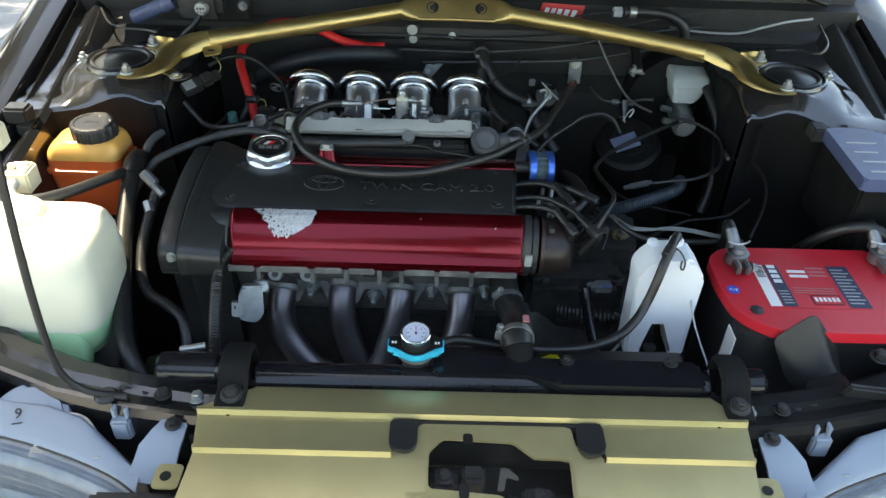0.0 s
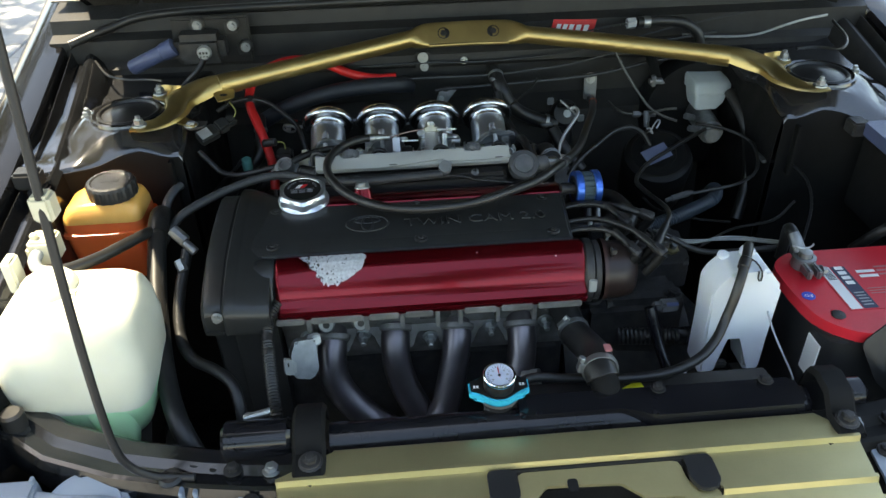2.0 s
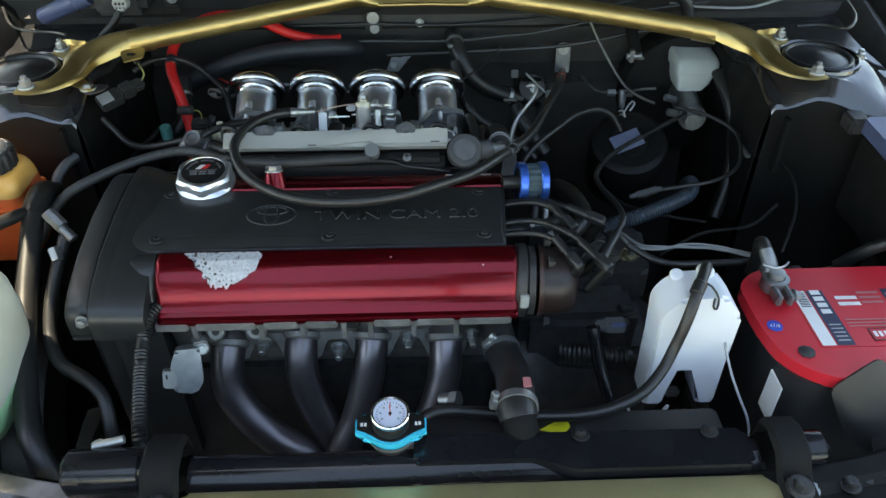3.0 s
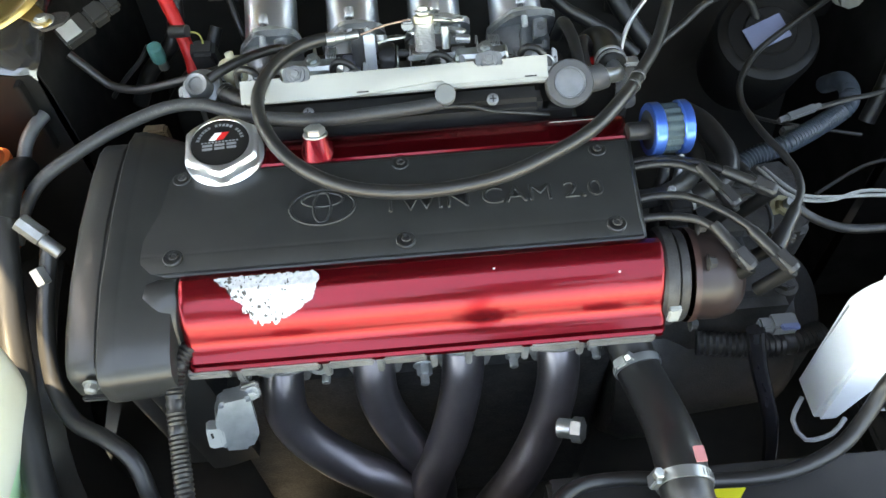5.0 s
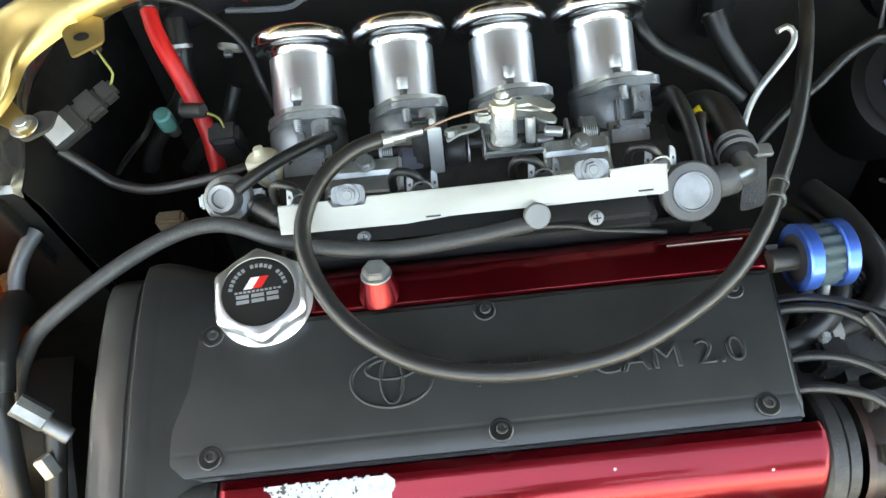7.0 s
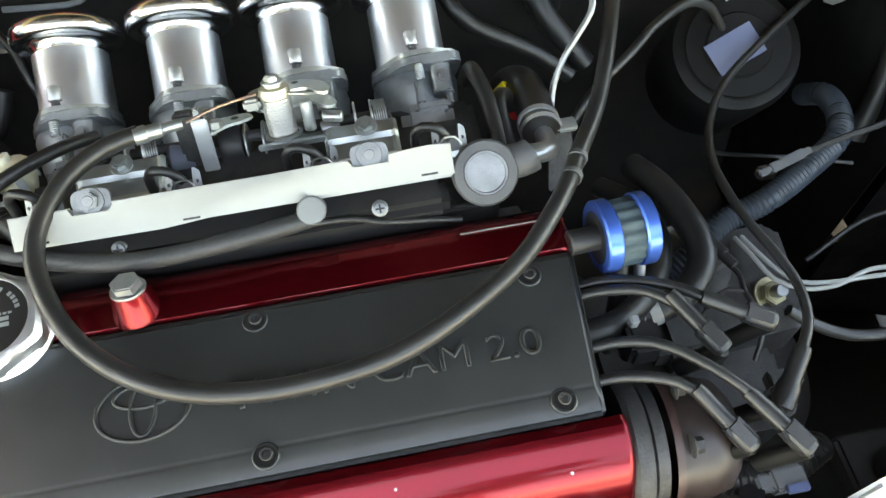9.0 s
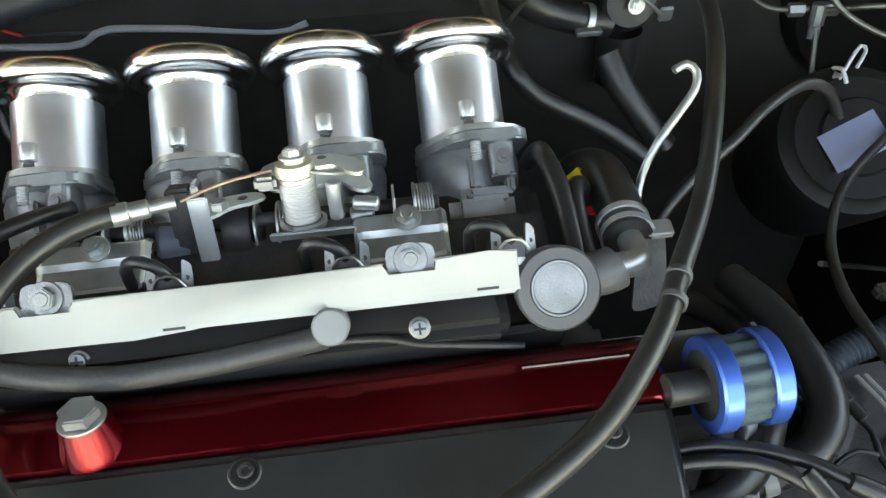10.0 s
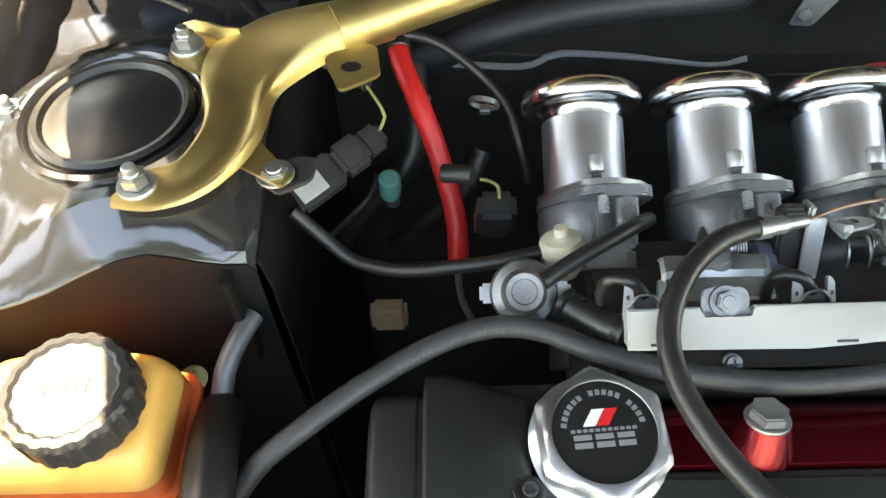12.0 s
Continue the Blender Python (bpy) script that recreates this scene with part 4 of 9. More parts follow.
def on_front(y):
    for (a, za), (b, zb) in zip(FRONT, FRONT[1:]):
        if b <= y <= a:
            f = (a - y) / max(1e-9, a - b)
            n = Vector((0, -(za - zb), (a - b))).normalized()
            return za + (zb - za) * f, n
    return FRONT[-1][1], Vector((0, -1, 0))


# patch where a badge was peeled off
bm = fresh()
edge_pts = [(-0.236, 0.9575), (-0.150, 0.9575), (-0.150, 0.9500), (-0.156, 0.937), (-0.172, 0.930), (-0.188, 0.9255), (-0.205, 0.9265), (-0.212, 0.933), (-0.221, 0.943), (-0.230, 0.950)]


def inside(x, y, poly):
    hit = False
    for (xa, ya), (xb, yb) in zip(poly, poly[1:] + poly[:1]):
        if (ya > y) != (yb > y) and x < (xb - xa) * (y - ya) / (yb - ya) + xa:
            hit = not hit
    return hit


grid = {}
stain = fresh()
STEP = 0.0009
for i in range(110):
    for j in range(42):
        x, y = -0.242 + i * STEP, 0.9245 + j * STEP * 0.9
        wob = 0.0018 * noise.noise(Vector((x * 260, y * 260, 3)))
        spot = noise.noise(Vector((x * 420, y * 420, 9))) + 0.5 * noise.noise(Vector((x * 150, y * 150, 1)))
        keep = inside(x + wob, y + wob, edge_pts) and not (spot > 0.20 + 9 * max(0, x + 0.222)) and not spot > 0.62
        dark = not keep and inside(x + wob, y + wob, edge_pts)
        if not keep and not dark:
            continue
        if dark:
            quad = []
            for a, b in ((0, 0), (1, 0), (1, 1), (0, 1)):
                yy = 0.9245 + (j + b) * STEP * 0.9
                z, n = on_front(yy)
                quad.append(stain.verts.new(Vector((-0.242 + (i + a) * STEP, yy, z)) + n * 0.0004))
            stain.faces.new(quad)
            continue
        vs = []
        for a, b in ((0, 0), (1, 0), (1, 1), (0, 1)):
            key = (i + a, j + b)
            if key not in grid:
                yy = 0.9245 + (j + b) * STEP * 0.9
                z, n = on_front(yy)
                grid[key] = bm.verts.new(Vector((-0.242 + (i + a) * STEP, yy, z)) + n * 0.0005)
            vs.append(grid[key])
        bm.faces.new(vs)
part("peeled_patch", bm, M_RESIDUE, rc, "bare silver patch of a peeled badge")
part("dark_stain", stain, M_DCAST, rc, "dark glue specks")
for x, y in ((-0.007, 0.947), (0.095, 0.938)):
    z, n = on_front(y)
    part("paint_chip", lathe(fresh(), [(0, 0), (0.0011, 0), (0.0008, 0.0002), (0, 0.0003)], aim((x, y, z), n), 7), M_RESIDUE, rc)

# black centre cover with bolts, badge and raised letters
ZC = 0.7965
bm = fresh()
plan = [(-0.300, 0.9665), (0.124, 0.9665), (0.1335, 1.0785), (-0.300, 1.0785)]
lowv = [(x, y, 0.765) for x, y in plan]
ring1 = [(-0.300, 0.9665, 0.7885), (0.124, 0.9665, 0.7885), (0.1335, 1.0785, 0.790), (-0.300, 1.0785, 0.790)]
ring2 = [(-0.300, 0.9825, ZC), (0.1215, 0.9825, ZC), (0.130, 1.0735, ZC), (-0.300, 1.0735, ZC)]
skin(bm, [lowv, ring1, ring2], close=True)
bm.faces.new([v for v in bm.verts][-4:])
bmesh.ops.bevel(bm, geom=[e for e in bm.edges], offset=0.0026, segments=3, affect="EDGES")
cc = part("centre_cover", bm, M_COVER, engine, "satin black centre cover with raised letters")
for x, y in ((-0.270, 0.979), (-0.077, 0.978), (0.099, 0.977), (-0.274, 1.067), (-0.078, 1.0655), (0.099, 1.0625)):
    part("bolt_recess", lathe(fresh(), [(0.0080, -0.002), (0.0082, 0.0004), (0.0074, 0.0011), (0.0064, 0.0011), (0.0060, 0.0005)], Matrix.Translation((x, y, ZC - 0.0004)), 24), M_COVER, cc)
    part("well", cyl(fresh(), (x, y, ZC), (0, 0, 1), 0.0062, 0.0005, 20, 0.0001), M_BLACKP, cc)
    part("socket_bolt", lathe(fresh(), [(0.0040, 0.0), (0.0040, 0.0016), (0.0036, 0.0020), (0.0022, 0.0019), (0.0020, 0.0008), (0, 0.0008)], Matrix.Translation((x + 0.0006, y + 0.0008, ZC)), 18), M_DCAST, cc)
words("TWIN CAM 2.0", 0.026, Matrix.Translation((-0.0005, 1.0165, ZC)), M_COVER, cc, depth=0.0012, width=0.192, round_edge=0.0007)
bm = fresh()
for rx, ry, cy in ((0.028, 0.0195, 0), (0.0175, 0.0075, 0.008), (0.0075, 0.017, 0)):
    tube(bm, [(-0.147 + rx * math.cos(2 * math.pi * i / 40), 1.0205 + cy + ry * math.sin(2 * math.pi * i / 40), ZC + 0.0006) for i in range(41)], 0.0013, 10)
part("oval_badge", bm, M_COVER, cc)

# rear red cam cover
REAR = [(1.0775, 0.7925), (1.0792, 0.7946), (1.090, 0.7955), (1.104, 0.7945), (1.112, 0.791), (1.120, 0.781), (1.124, 0.768), (1.125, 0.745)]
bm = fresh()
skin(bm, cover_rows(REAR, -0.214, 0.134, (1.0765, 0.745)), close=True, cap=True)
part("rear_cam_cover", bm, M_RED, engine, "candy red rear cam cover strip", angle=32)
part("scratch", box(fresh(), (0.062, 1.1025, 0.7949), (0.118, 1.1033, 0.7954)), M_WHITEP, engine)
# breather stub on the red strip
bm = fresh()
lathe(bm, [(0.0165, 0), (0.0155, 0.004), (0.0125, 0.016), (0.0115, 0.020), (0, 0.020)], aim((-0.153, 1.090, 0.790), (0, 0.35, 1)), 28)
part("breather_boss", bm, M_RED, engine)
bm = fresh()
lathe(bm, [(0, 0.0195), (0.0112, 0.0195), (0.0115, 0.0205), (0.0112, 0.0215), (0, 0.0216)], aim((-0.153, 1.090, 0.790), (0, 0.35, 1)), 28)
prism(bm, ring_poly(0.0098, 6), 0.0065, aim((-0.153, 1.090, 0.790), (0, 0.35, 1)) @ Matrix.Translation((0, 0, 0.0212)), b=0.001)
part("breather_bolt", bm, M_STEEL, engine, "steel hex bolt head")

# timing cover on the belt side
def arch(dy, dz):
    """Side outline of the timing cover: flat top falling gently to the front edge."""
    pts = [(1.128, 0.45), (1.130, 0.765), (1.127, 0.784), (1.118, 0.796), (1.104, 0.801), (1.07, 0.803), (1.02, 0.801), (0.965, 0.792), (0.925, 0.780), (0.903, 0.770), (0.8945, 0.762), (0.8925, 0.753), (0.8925, 0.734), (0.8950, 0.727), (0.905, 0.722), (0.93, 0.718), (0.945, 0.45)]
    return [(y + dy * (1 if y > 1 else -1), z + dz) for y, z in pts]


def extr_x(bm, prof, xs):
    skin(bm, [[(x, 1.01 + (y - 1.01) * s, 0.6 + (z - 0.6) * s) for y, z in prof] for x, s in xs], close=True, cap=True)
    return bm


bm = fresh()
extr_x(bm, arch(0, 0), [(-0.3555, 0.975), (-0.3535, 0.992), (-0.350, 1.0), (-0.3305, 1.0), (-0.329, 0.994), (-0.325, 0.994)])
tc = part("timing_cover", bm, M_COVER, engine, "black plastic timing cover", angle=35)
bm = fresh()
extr_x(bm, arch(0.010, 0.004), [(-0.3265, 0.99), (-0.3245, 1.0), (-0.3135, 1.0), (-0.312, 0.996), (-0.309, 0.993), (-0.302, 0.984), (-0.292, 0.966), (-0.282, 0.948), (-0.272, 0.935)])
part("inner_cover", bm, M_COVER, tc, angle=35)
part("rib", box(fresh(), (-0.352, 0.889, 0.728), (-0.330, 0.894, 0.733), 0.001), M_COVER, tc)
bolt(tc, (-0.334, 0.889, 0.757), (0, -1, 0.1), 0.005, 0.006)
# dark front corner of the cover beside the red one
bm = fresh()
skin(bm, [[(x, 0.966 + (y - 0.966) * s, z - 0.002) for y, z in FRONT] + [(x, 0.966, 0.731)] for x, s in ((-0.301, 0.80), (-0.295, 0.97), (-0.285, 0.98), (-0.270, 0.90), (-0.267, 0.8))], close=True, cap=True)
part("cover_corner", bm, M_COVER, engine, angle=40)

# oil filler cap
capx = thing("oil_filler_cap", "polished hexagonal oil filler cap with a black printed disc", "oil cap", (-0.237, 1.086, 0.797))
C = aim((-0.237, 1.091, 0.796), (0.02, -0.10, 1)) @ Matrix.Rotation(radians(4), 4, "Z")
bm = fresh()
rows = []
for r, h, w in ((0.030, 0.0, 0), (0.0355, 0.001, 0), (0.0360, 0.004, 0), (0.0345, 0.0065, 0.3), (0.0345, 0.008, 1), (0.0345, 0.0165, 1), (0.0315, 0.0205, 0.6), (0.0280, 0.0215, 0), (0.0262, 0.0215, 0), (0.0258, 0.0205, 0), (0.0, 0.0205, 0)):
    if r == 0:
        break
    row = []
    for i in range(72):
        a = 2 * math.pi * i / 72
        d = (a + math.pi / 6) % (math.pi / 3) - math.pi / 6
        hexr = r * 0.94 / max(0.75, math.cos(d)) * 0.98
        q = r * (1 - w) + w * min(hexr, r * 1.04)
        row.append(C @ Vector((q * math.cos(a), q * math.sin(a), h)))
    rows.append(row)
skin(bm, rows, close=True)
part("cap_body", bm, M_STACK, capx, angle=25)
disc = part("printed_disc", lathe(fresh(), [(0, 0.0208), (0.0260, 0.0208), (0.0260, 0.0195)], C, 48), M_BLACKP, capx, "black disc with white and red print")
T = C @ Matrix.Translation((0, 0, 0.0210)) @ Matrix.Scale(0.90, 4)


def para(bm, x0, x1, y0, y1, sh):
    vs = [bm.verts.new(T @ Vector(p)) for p in ((x0, y0, 0), (x1, y0, 0), (x1 + sh, y1, 0), (x0 + sh, y1, 0))]
    bm.faces.new(vs)
    return bm


part("white_stripe", para(fresh(), -0.0115, -0.0045, 0.003, 0.0125, 0.0065), M_WHITE, disc)
part("red_stripe", para(fresh(), -0.0045, 0.0030, 0.003, 0.0125, 0.0065), M_HOSERED, disc)
bm = fresh()
for x0, x1, y0, y1 in ((-0.0175, -0.0075, -0.0045, -0.0015), (-0.0175, -0.0075, -0.009, -0.0058), (-0.0055, 0.0045, -0.0045, -0.0015), (-0.0055, 0.0045, -0.009, -0.0058), (0.0065, 0.0160, -0.0045, -0.0015), (0.0065, 0.0160, -0.009, -0.0058)):
    para(bm, x0, x1, y0, y1, 0)
part("print_bar", bm, M_SILVERP, disc)
bm = fresh()
for i in range(11):
    para(bm, -0.0185 + i * 0.0034, -0.0160 + i * 0.0034, -0.0002, 0.0016, 0)
for i in range(17):
    a = radians(168 - i * 9.75)
    q = Matrix.Rotation(a - math.pi / 2, 4, "Z")
    vs = [bm.verts.new(T @ q @ Vector(p)) for p in ((-0.0013, 0.0205, 0), (0.0013, 0.0205, 0), (0.0013, 0.0238, 0), (-0.0013, 0.0238, 0))]
    if i not in (6, 12):
        bm.faces.new(vs)
part("print_bar", bm, M_SILVERP, disc)

# ---- throttle bodies with velocity stacks ----
TILT_BACK = radians(62)
AX = Vector((0, math.sin(TILT_BACK), math.cos(TILT_BACK)))
FX, FY, FZ, PITCH = -0.214, 1.2993, 0.7627, 0.0908


def throttle():
    t = thing("velocity_stack", "polished flared velocity stack on a grey cast throttle body", "intake stack", (FX, FY, FZ), group="velocity stacks")
    L = aim((FX, FY, FZ), AX)  # local x right, local -y towards the front of the car
    part("trumpet", lathe(fresh(), [(0.0292, -0.012), (0.0290, 0.034), (0.0290, 0.0455), (0.0280, 0.0460), (0.0276, 0.040), (0.0272, -0.02), (0.0, -0.022)], L, 64), M_STACK, t, "satin turned aluminium tube", angle=60)
    part("trumpet_lip", lathe(fresh(), [(0.0290, 0.0455), (0.0295, 0.0490), (0.0312, 0.0520), (0.0345, 0.0535), (0.0385, 0.0537), (0.0412, 0.0545), (0.0428, 0.0568), (0.0436, 0.0600), (0.0433, 0.0640), (0.0416, 0.0668), (0.0386, 0.0677), (0.0345, 0.0655), (0.0308, 0.0600), (0.0286, 0.0510), (0.0280, 0.0460)], L, 64), M_LIP, t, "mirror-polished flared lip", angle=60)
    L = L @ Matrix.Translation((0, 0, -0.0125))
    fl = round_poly([(-0.034, -0.010), (-0.009, -0.053), (0.012, -0.054), (0.034, -0.040), (0.036, -0.028), (0.034, 0.0), (0.013, 0.036), (-0.012, 0.036), (-0.034, 0.010)], 0.006)
    part("trumpet_flange", prism(fresh(), fl, 0.0040, L, 0.0008), M_ZINC, t, "pale clamped flange")
    part("body_flange", prism(fresh(), [(x * 1.03, y * 1.02) for x, y in fl], 0.0055, L @ Matrix.Translation((0, 0, -0.0063)), 0.0012), M_TBODY, t)
    part("body", lathe(fresh(), [(0.0, -0.067), (0.033, -0.067), (0.033, -0.056), (0.0312, -0.053), (0.0312, -0.040), (0.0325, -0.036), (0.0345, -0.020), (0.0352, -0.012), (0.0335, -0.006)], L, 40), M_TBODY, t)
    # dark boss in front of the flange, with its ear on one side
    part("ear_block", prism(fresh(), round_poly([(0.001, -0.055), (0.030, -0.056), (0.036, -0.046), (0.034, -0.022), (0.008, -0.020)], 0.004), 0.0075, L @ Matrix.Translation((0, 0, -0.0085)), 0.0015), M_TBODY, t)
    part("ear_boss", prism(fresh(), round_poly([(0.010, -0.050), (0.025, -0.052), (0.028, -0.034), (0.012, -0.024)], 0.004), 0.022, L @ Matrix.Translation((0, 0, -0.030)), 0.002), M_TBODY, t)
    part("base_block", box(fresh(), (-0.018, -0.046, -0.062), (0.024, -0.010, -0.034), 0.008, L), M_TBODY, t)
    part("rib", box(fresh(), (-0.003, -0.0455, -0.036), (0.003, -0.028, -0.014), 0.002, L), M_TBODY, t)
    part("rib", box(fresh(), (0.020, -0.044, -0.040), (0.025, -0.024, -0.014), 0.002, L), M_TBODY, t)
    part("ledge", box(fresh(), (-0.006, -0.050, -0.044), (0.022, -0.030, -0.036), 0.003, L), M_TBODY, t)
    bm = fresh()
    for z0 in range(7):
        lathe(bm, [(0.0030, z0 * 0.0016), (0.0037, z0 * 0.0016 + 0.0008), (0.0030, z0 * 0.0016 + 0.0016)], L @ Matrix.Translation((0.001, -0.0575, -0.020)), 14)
    part("spring_screw", bm, M_BRIGHT, t)
    bm = fresh()
    for z0 in range(4):
        lathe(bm, [(0.0028, 0.0035 + z0 * 0.0017), (0.0036, 0.0043 + z0 * 0.0017), (0.0028, 0.0052 + z0 * 0.0017)], L @ Matrix.Translation((0, -0.0455, 0)), 14)
    part("screw_thread", bm, M_CAST, t)
    part("socket_head", lathe(fresh(), [(0, 0.0100), (0.0050, 0.0100), (0.0053, 0.0106), (0.0053, 0.0202), (0.0048, 0.0209), (0.0031, 0.0208), (0.0029, 0.0165), (0, 0.0165)], L @ Matrix.Translation((0.0, -0.0455, 0)), 24), M_BRIGHT, t, "bright socket-head screw")
    Q = L @ Matrix.Translation((0.0185, -0.0505, -0.018)) @ Matrix.Rotation(radians(90), 4, "X")
    part("stop_pin", lathe(lathe(fresh(), [(0, 0), (0.0048, 0), (0.0048, 0.002), (0, 0.0022)], Q, 18), [(0, 0.002), (0.0024, 0.002), (0.0022, 0.004), (0, 0.0042)], Q, 14), M_CAST, t)
    return t


first = throttle()
for i in range(1, 4):
    copy_thing(first, Matrix.Translation((FX + PITCH * i, FY, FZ)))

# intake manifold below the stacks
manifold = thing("intake_manifold", "dark cast intake manifold and fuel rail base", "manifold", (-0.06, 1.18, 0.70))
bm = fresh()
box(bm, (-0.235, 1.140, 0.700), (0.100, 1.25, 0.765), 0.006)
part("plenum", bm, M_DCAST, manifold)
for i in range(4):
    part("runner", cyl(fresh(), Vector((FX + PITCH * i, FY, FZ)) - 0.13 * AX, AX, 0.031, 0.07, 28), M_DCAST, manifold)
part("rail_bed", box(fresh(), (-0.230, 1.165, 0.755), (0.092, 1.205, 0.795), 0.004), M_DCAST, manifold)
bm = fresh()
box(bm, (-0.222, 1.122, 0.775), (0.060, 1.150, 0.805), 0.006)
part("rail_base", bm, M_PLASTIC, manifold)
part("gasket_edge", box(fresh(), (-0.20, 1.126, 0.765), (0.09, 1.131, 0.79), 0.001), M_RUBBER, manifold)
TOWARD = Vector((0, -0.62, 0.79))  # faces of the rail look up and forward

# white cover strip of the injector wiring
strip = thing("wiring_cover", "off-white plastic injector wiring cover strip", "cover", (-0.08, 1.14, 0.81))
S = aim((-0.0775, 1.141, 0.827), TOWARD)
out = [(-0.142, -0.0115), (-0.05, -0.0125), (-0.022, -0.0105), (0.030, -0.005), (0.044, -0.003), (0.0455, -0.0085), (0.142, -0.0085), (0.142, 0.0115), (0.128, 0.0125), (0.10, 0.0115), (0.101, 0.005), (0.076, 0.005), (0.075, 0.0115), (0.02, 0.0105),
       (-0.02, 0.0105), (-0.077, 0.0105), (-0.078, 0.004), (-0.103, 0.004), (-0.104, 0.0100), (-0.142, 0.0095)]
part("strip", prism(fresh(), out, 0.004, S, 0.0008), M_WHITEP, strip)
part("strip_edge", box(fresh(), (-0.141, -0.0105, -0.012), (0.141, 0.0085, 0.0), 0.001, S), M_WHITEP, strip)
for x, y in ((-0.125, -0.0095), (-0.030, -0.0096), (0.1255, -0.0070)):
    part("slot", box(fresh(), (x - 0.0055, y, 0.0035), (x + 0.0055, y + 0.0014, 0.0043), 0, S), M_BLACKP, strip)
for x in (-0.0905, 0.0885):
    lug = part("lug", prism(fresh(), round_poly([(x - 0.0125, 0.0045), (x + 0.0125, 0.0045), (x + 0.0125, 0.020), (x - 0.0125, 0.020)], 0.006), 0.003, S @ Matrix.Translation((0, 0, -0.003)), 0.0006), M_CAST, strip)
    bolt(lug, S @ Vector((x, 0.0125, 0.0)), TOWARD, 0.0060, 0.0045, M_CAST)
# injector connectors
for i, x in enumerate((-0.205, -0.114, -0.022, 0.066)):
    cn = thing("injector_plug", "grey clip-on injector plug behind the wiring cover", "connector", (x, 1.165, 0.80), group="injector plugs")
    J = aim((x, 1.163, 0.817), TOWARD)
    part("plug_body", box(fresh(), (-0.0085, -0.010, -0.012), (0.0085, 0.005, 0.003), 0.002, J), M_RINGG, cn)
    for k in (-1, 1):
        part("clip_wing", prism(fresh(), round_poly([(-0.0035, -0.010), (0.0035, -0.010), (0.0030, 0.010), (-0.0015, 0.013)], 0.0015), 0.0022, J @ Matrix.Translation((k * 0.0085, 0, 0.001)) @ Matrix.Rotation(k * 0.35, 4, "Y"), 0.0004), M_CAST, cn)
        part("clip_hole", cyl(fresh(), J @ Matrix.Translation((k * 0.0085, 0, 0.001)) @ Matrix.Rotation(k * 0.35, 4, "Y") @ Vector((0.0004, 0.003, 0.0021)), TOWARD, 0.0013, 0.0003, 12, 0.0001), M_BLACKP, cn)
    part("clip_bridge", box(fresh(), (-0.0080, -0.0095, 0.002), (0.0080, -0.0055, 0.0048), 0.001, J), M_ZINC, cn)
    part("wire_clip", tube(fresh(), [J @ Vector(p) for p in ((-0.0085, -0.002, 0.004), (-0.004, 0.004, 0.0068), (0.004, 0.004, 0.0068), (0.0085, -0.002, 0.004))], 0.0008, 6), M_STEEL, cn)
    part("plug_lead", tube(fresh(), [J @ Vector(p) for p in ((0.0, 0.004, 0.001), (-0.006, 0.011, 0.006), (-0.016, 0.014, 0.006), (-0.022, 0.010, 0.0), (-0.022, 0.0, -0.008))], 0.0034, 10), M_RUBBER, cn)
# steel hold-down plates
for x0, x1, bx, by in ((-0.190, -0.128, -0.157, 1.192), (-0.018, 0.034, 0.012, 1.191)):
    pl = thing("rail_plate", "zinc-plated steel channel bolted over the fuel rail", "bracket", (x0, 1.185, 0.80), group="rail plates")
    rows = []
    for y, z in ((1.166, 0.803), (1.1665, 0.8115), (1.1685, 0.8125), (1.1705, 0.8105), (1.1825, 0.8115), (1.1855, 0.8145), (1.1945, 0.8155), (1.198, 0.812)):
        rows.append([(x0, y, z - 0.004), (x0 + 0.002, y, z - 0.001), (x0 + 0.005, y, z), (x1 - 0.005, y, z), (x1 - 0.0025, y, z + 0.0012), (x1, y, z - 0.002)])
    part("channel", thick(skin(fresh(), rows), 0.0016), M_ZINC, pl, angle=12)
    bolt(pl, (bx, by, 0.8155), (0, -0.2, 1), 0.0056, 0.0055, M_ZINC)

# pressure regulator and dampener
reg = thing("fuel_pressure_regulator", "round zinc fuel pressure regulator at the end of the rail", "regulator", (-0.268, 1.18, 0.79))
R = aim((-0.268, 1.186, 0.796), (-0.05, -0.55, 0.83))
part("diaphragm", lathe(fresh(), [(0, -0.012), (0.012, -0.012), (0.0185, -0.006), (0.0200, 0.0), (0.0200, 0.004), (0.0185, 0.007), (0.0135, 0.009), (0.0120, 0.020), (0.0105, 0.022), (0.0075, 0.0215), (0.007, 0.0185), (0, 0.0180)], R, 36), M_CAST, reg)
part("side_lug", box(fresh(), (-0.026, -0.006, -0.008), (-0.016, 0.006, 0.0), 0.002, R), M_STEEL, reg)
part("side_lug", box(fresh(), (0.016, -0.006, -0.008), (0.028, 0.006, 0.0), 0.002, R), M_STEEL, reg)
part("outlet_stub", tube(fresh(), [(-0.245, 1.176, 0.798), (-0.232, 1.163, 0.802), (-0.215, 1.150, 0.805)], 0.010, 14, ribs=0.0012, pitch=0.006), M_RUBBER, reg)
button = thing("rail_damper", "round grey damper with a bright metal disc on the fuel rail", "damper", (0.087, 1.145, 0.79))
B = aim((0.087, 1.141, 0.807), TOWARD)
part("damper_ring", lathe(fresh(), [(0, -0.02), (0.019, -0.02), (0.0225, -0.008), (0.0230, 0.002), (0.0215, 0.0040), (0.0155, 0.0042), (0.0152, 0.0032)], B, 44), M_RINGG, button, "dull grey ring")
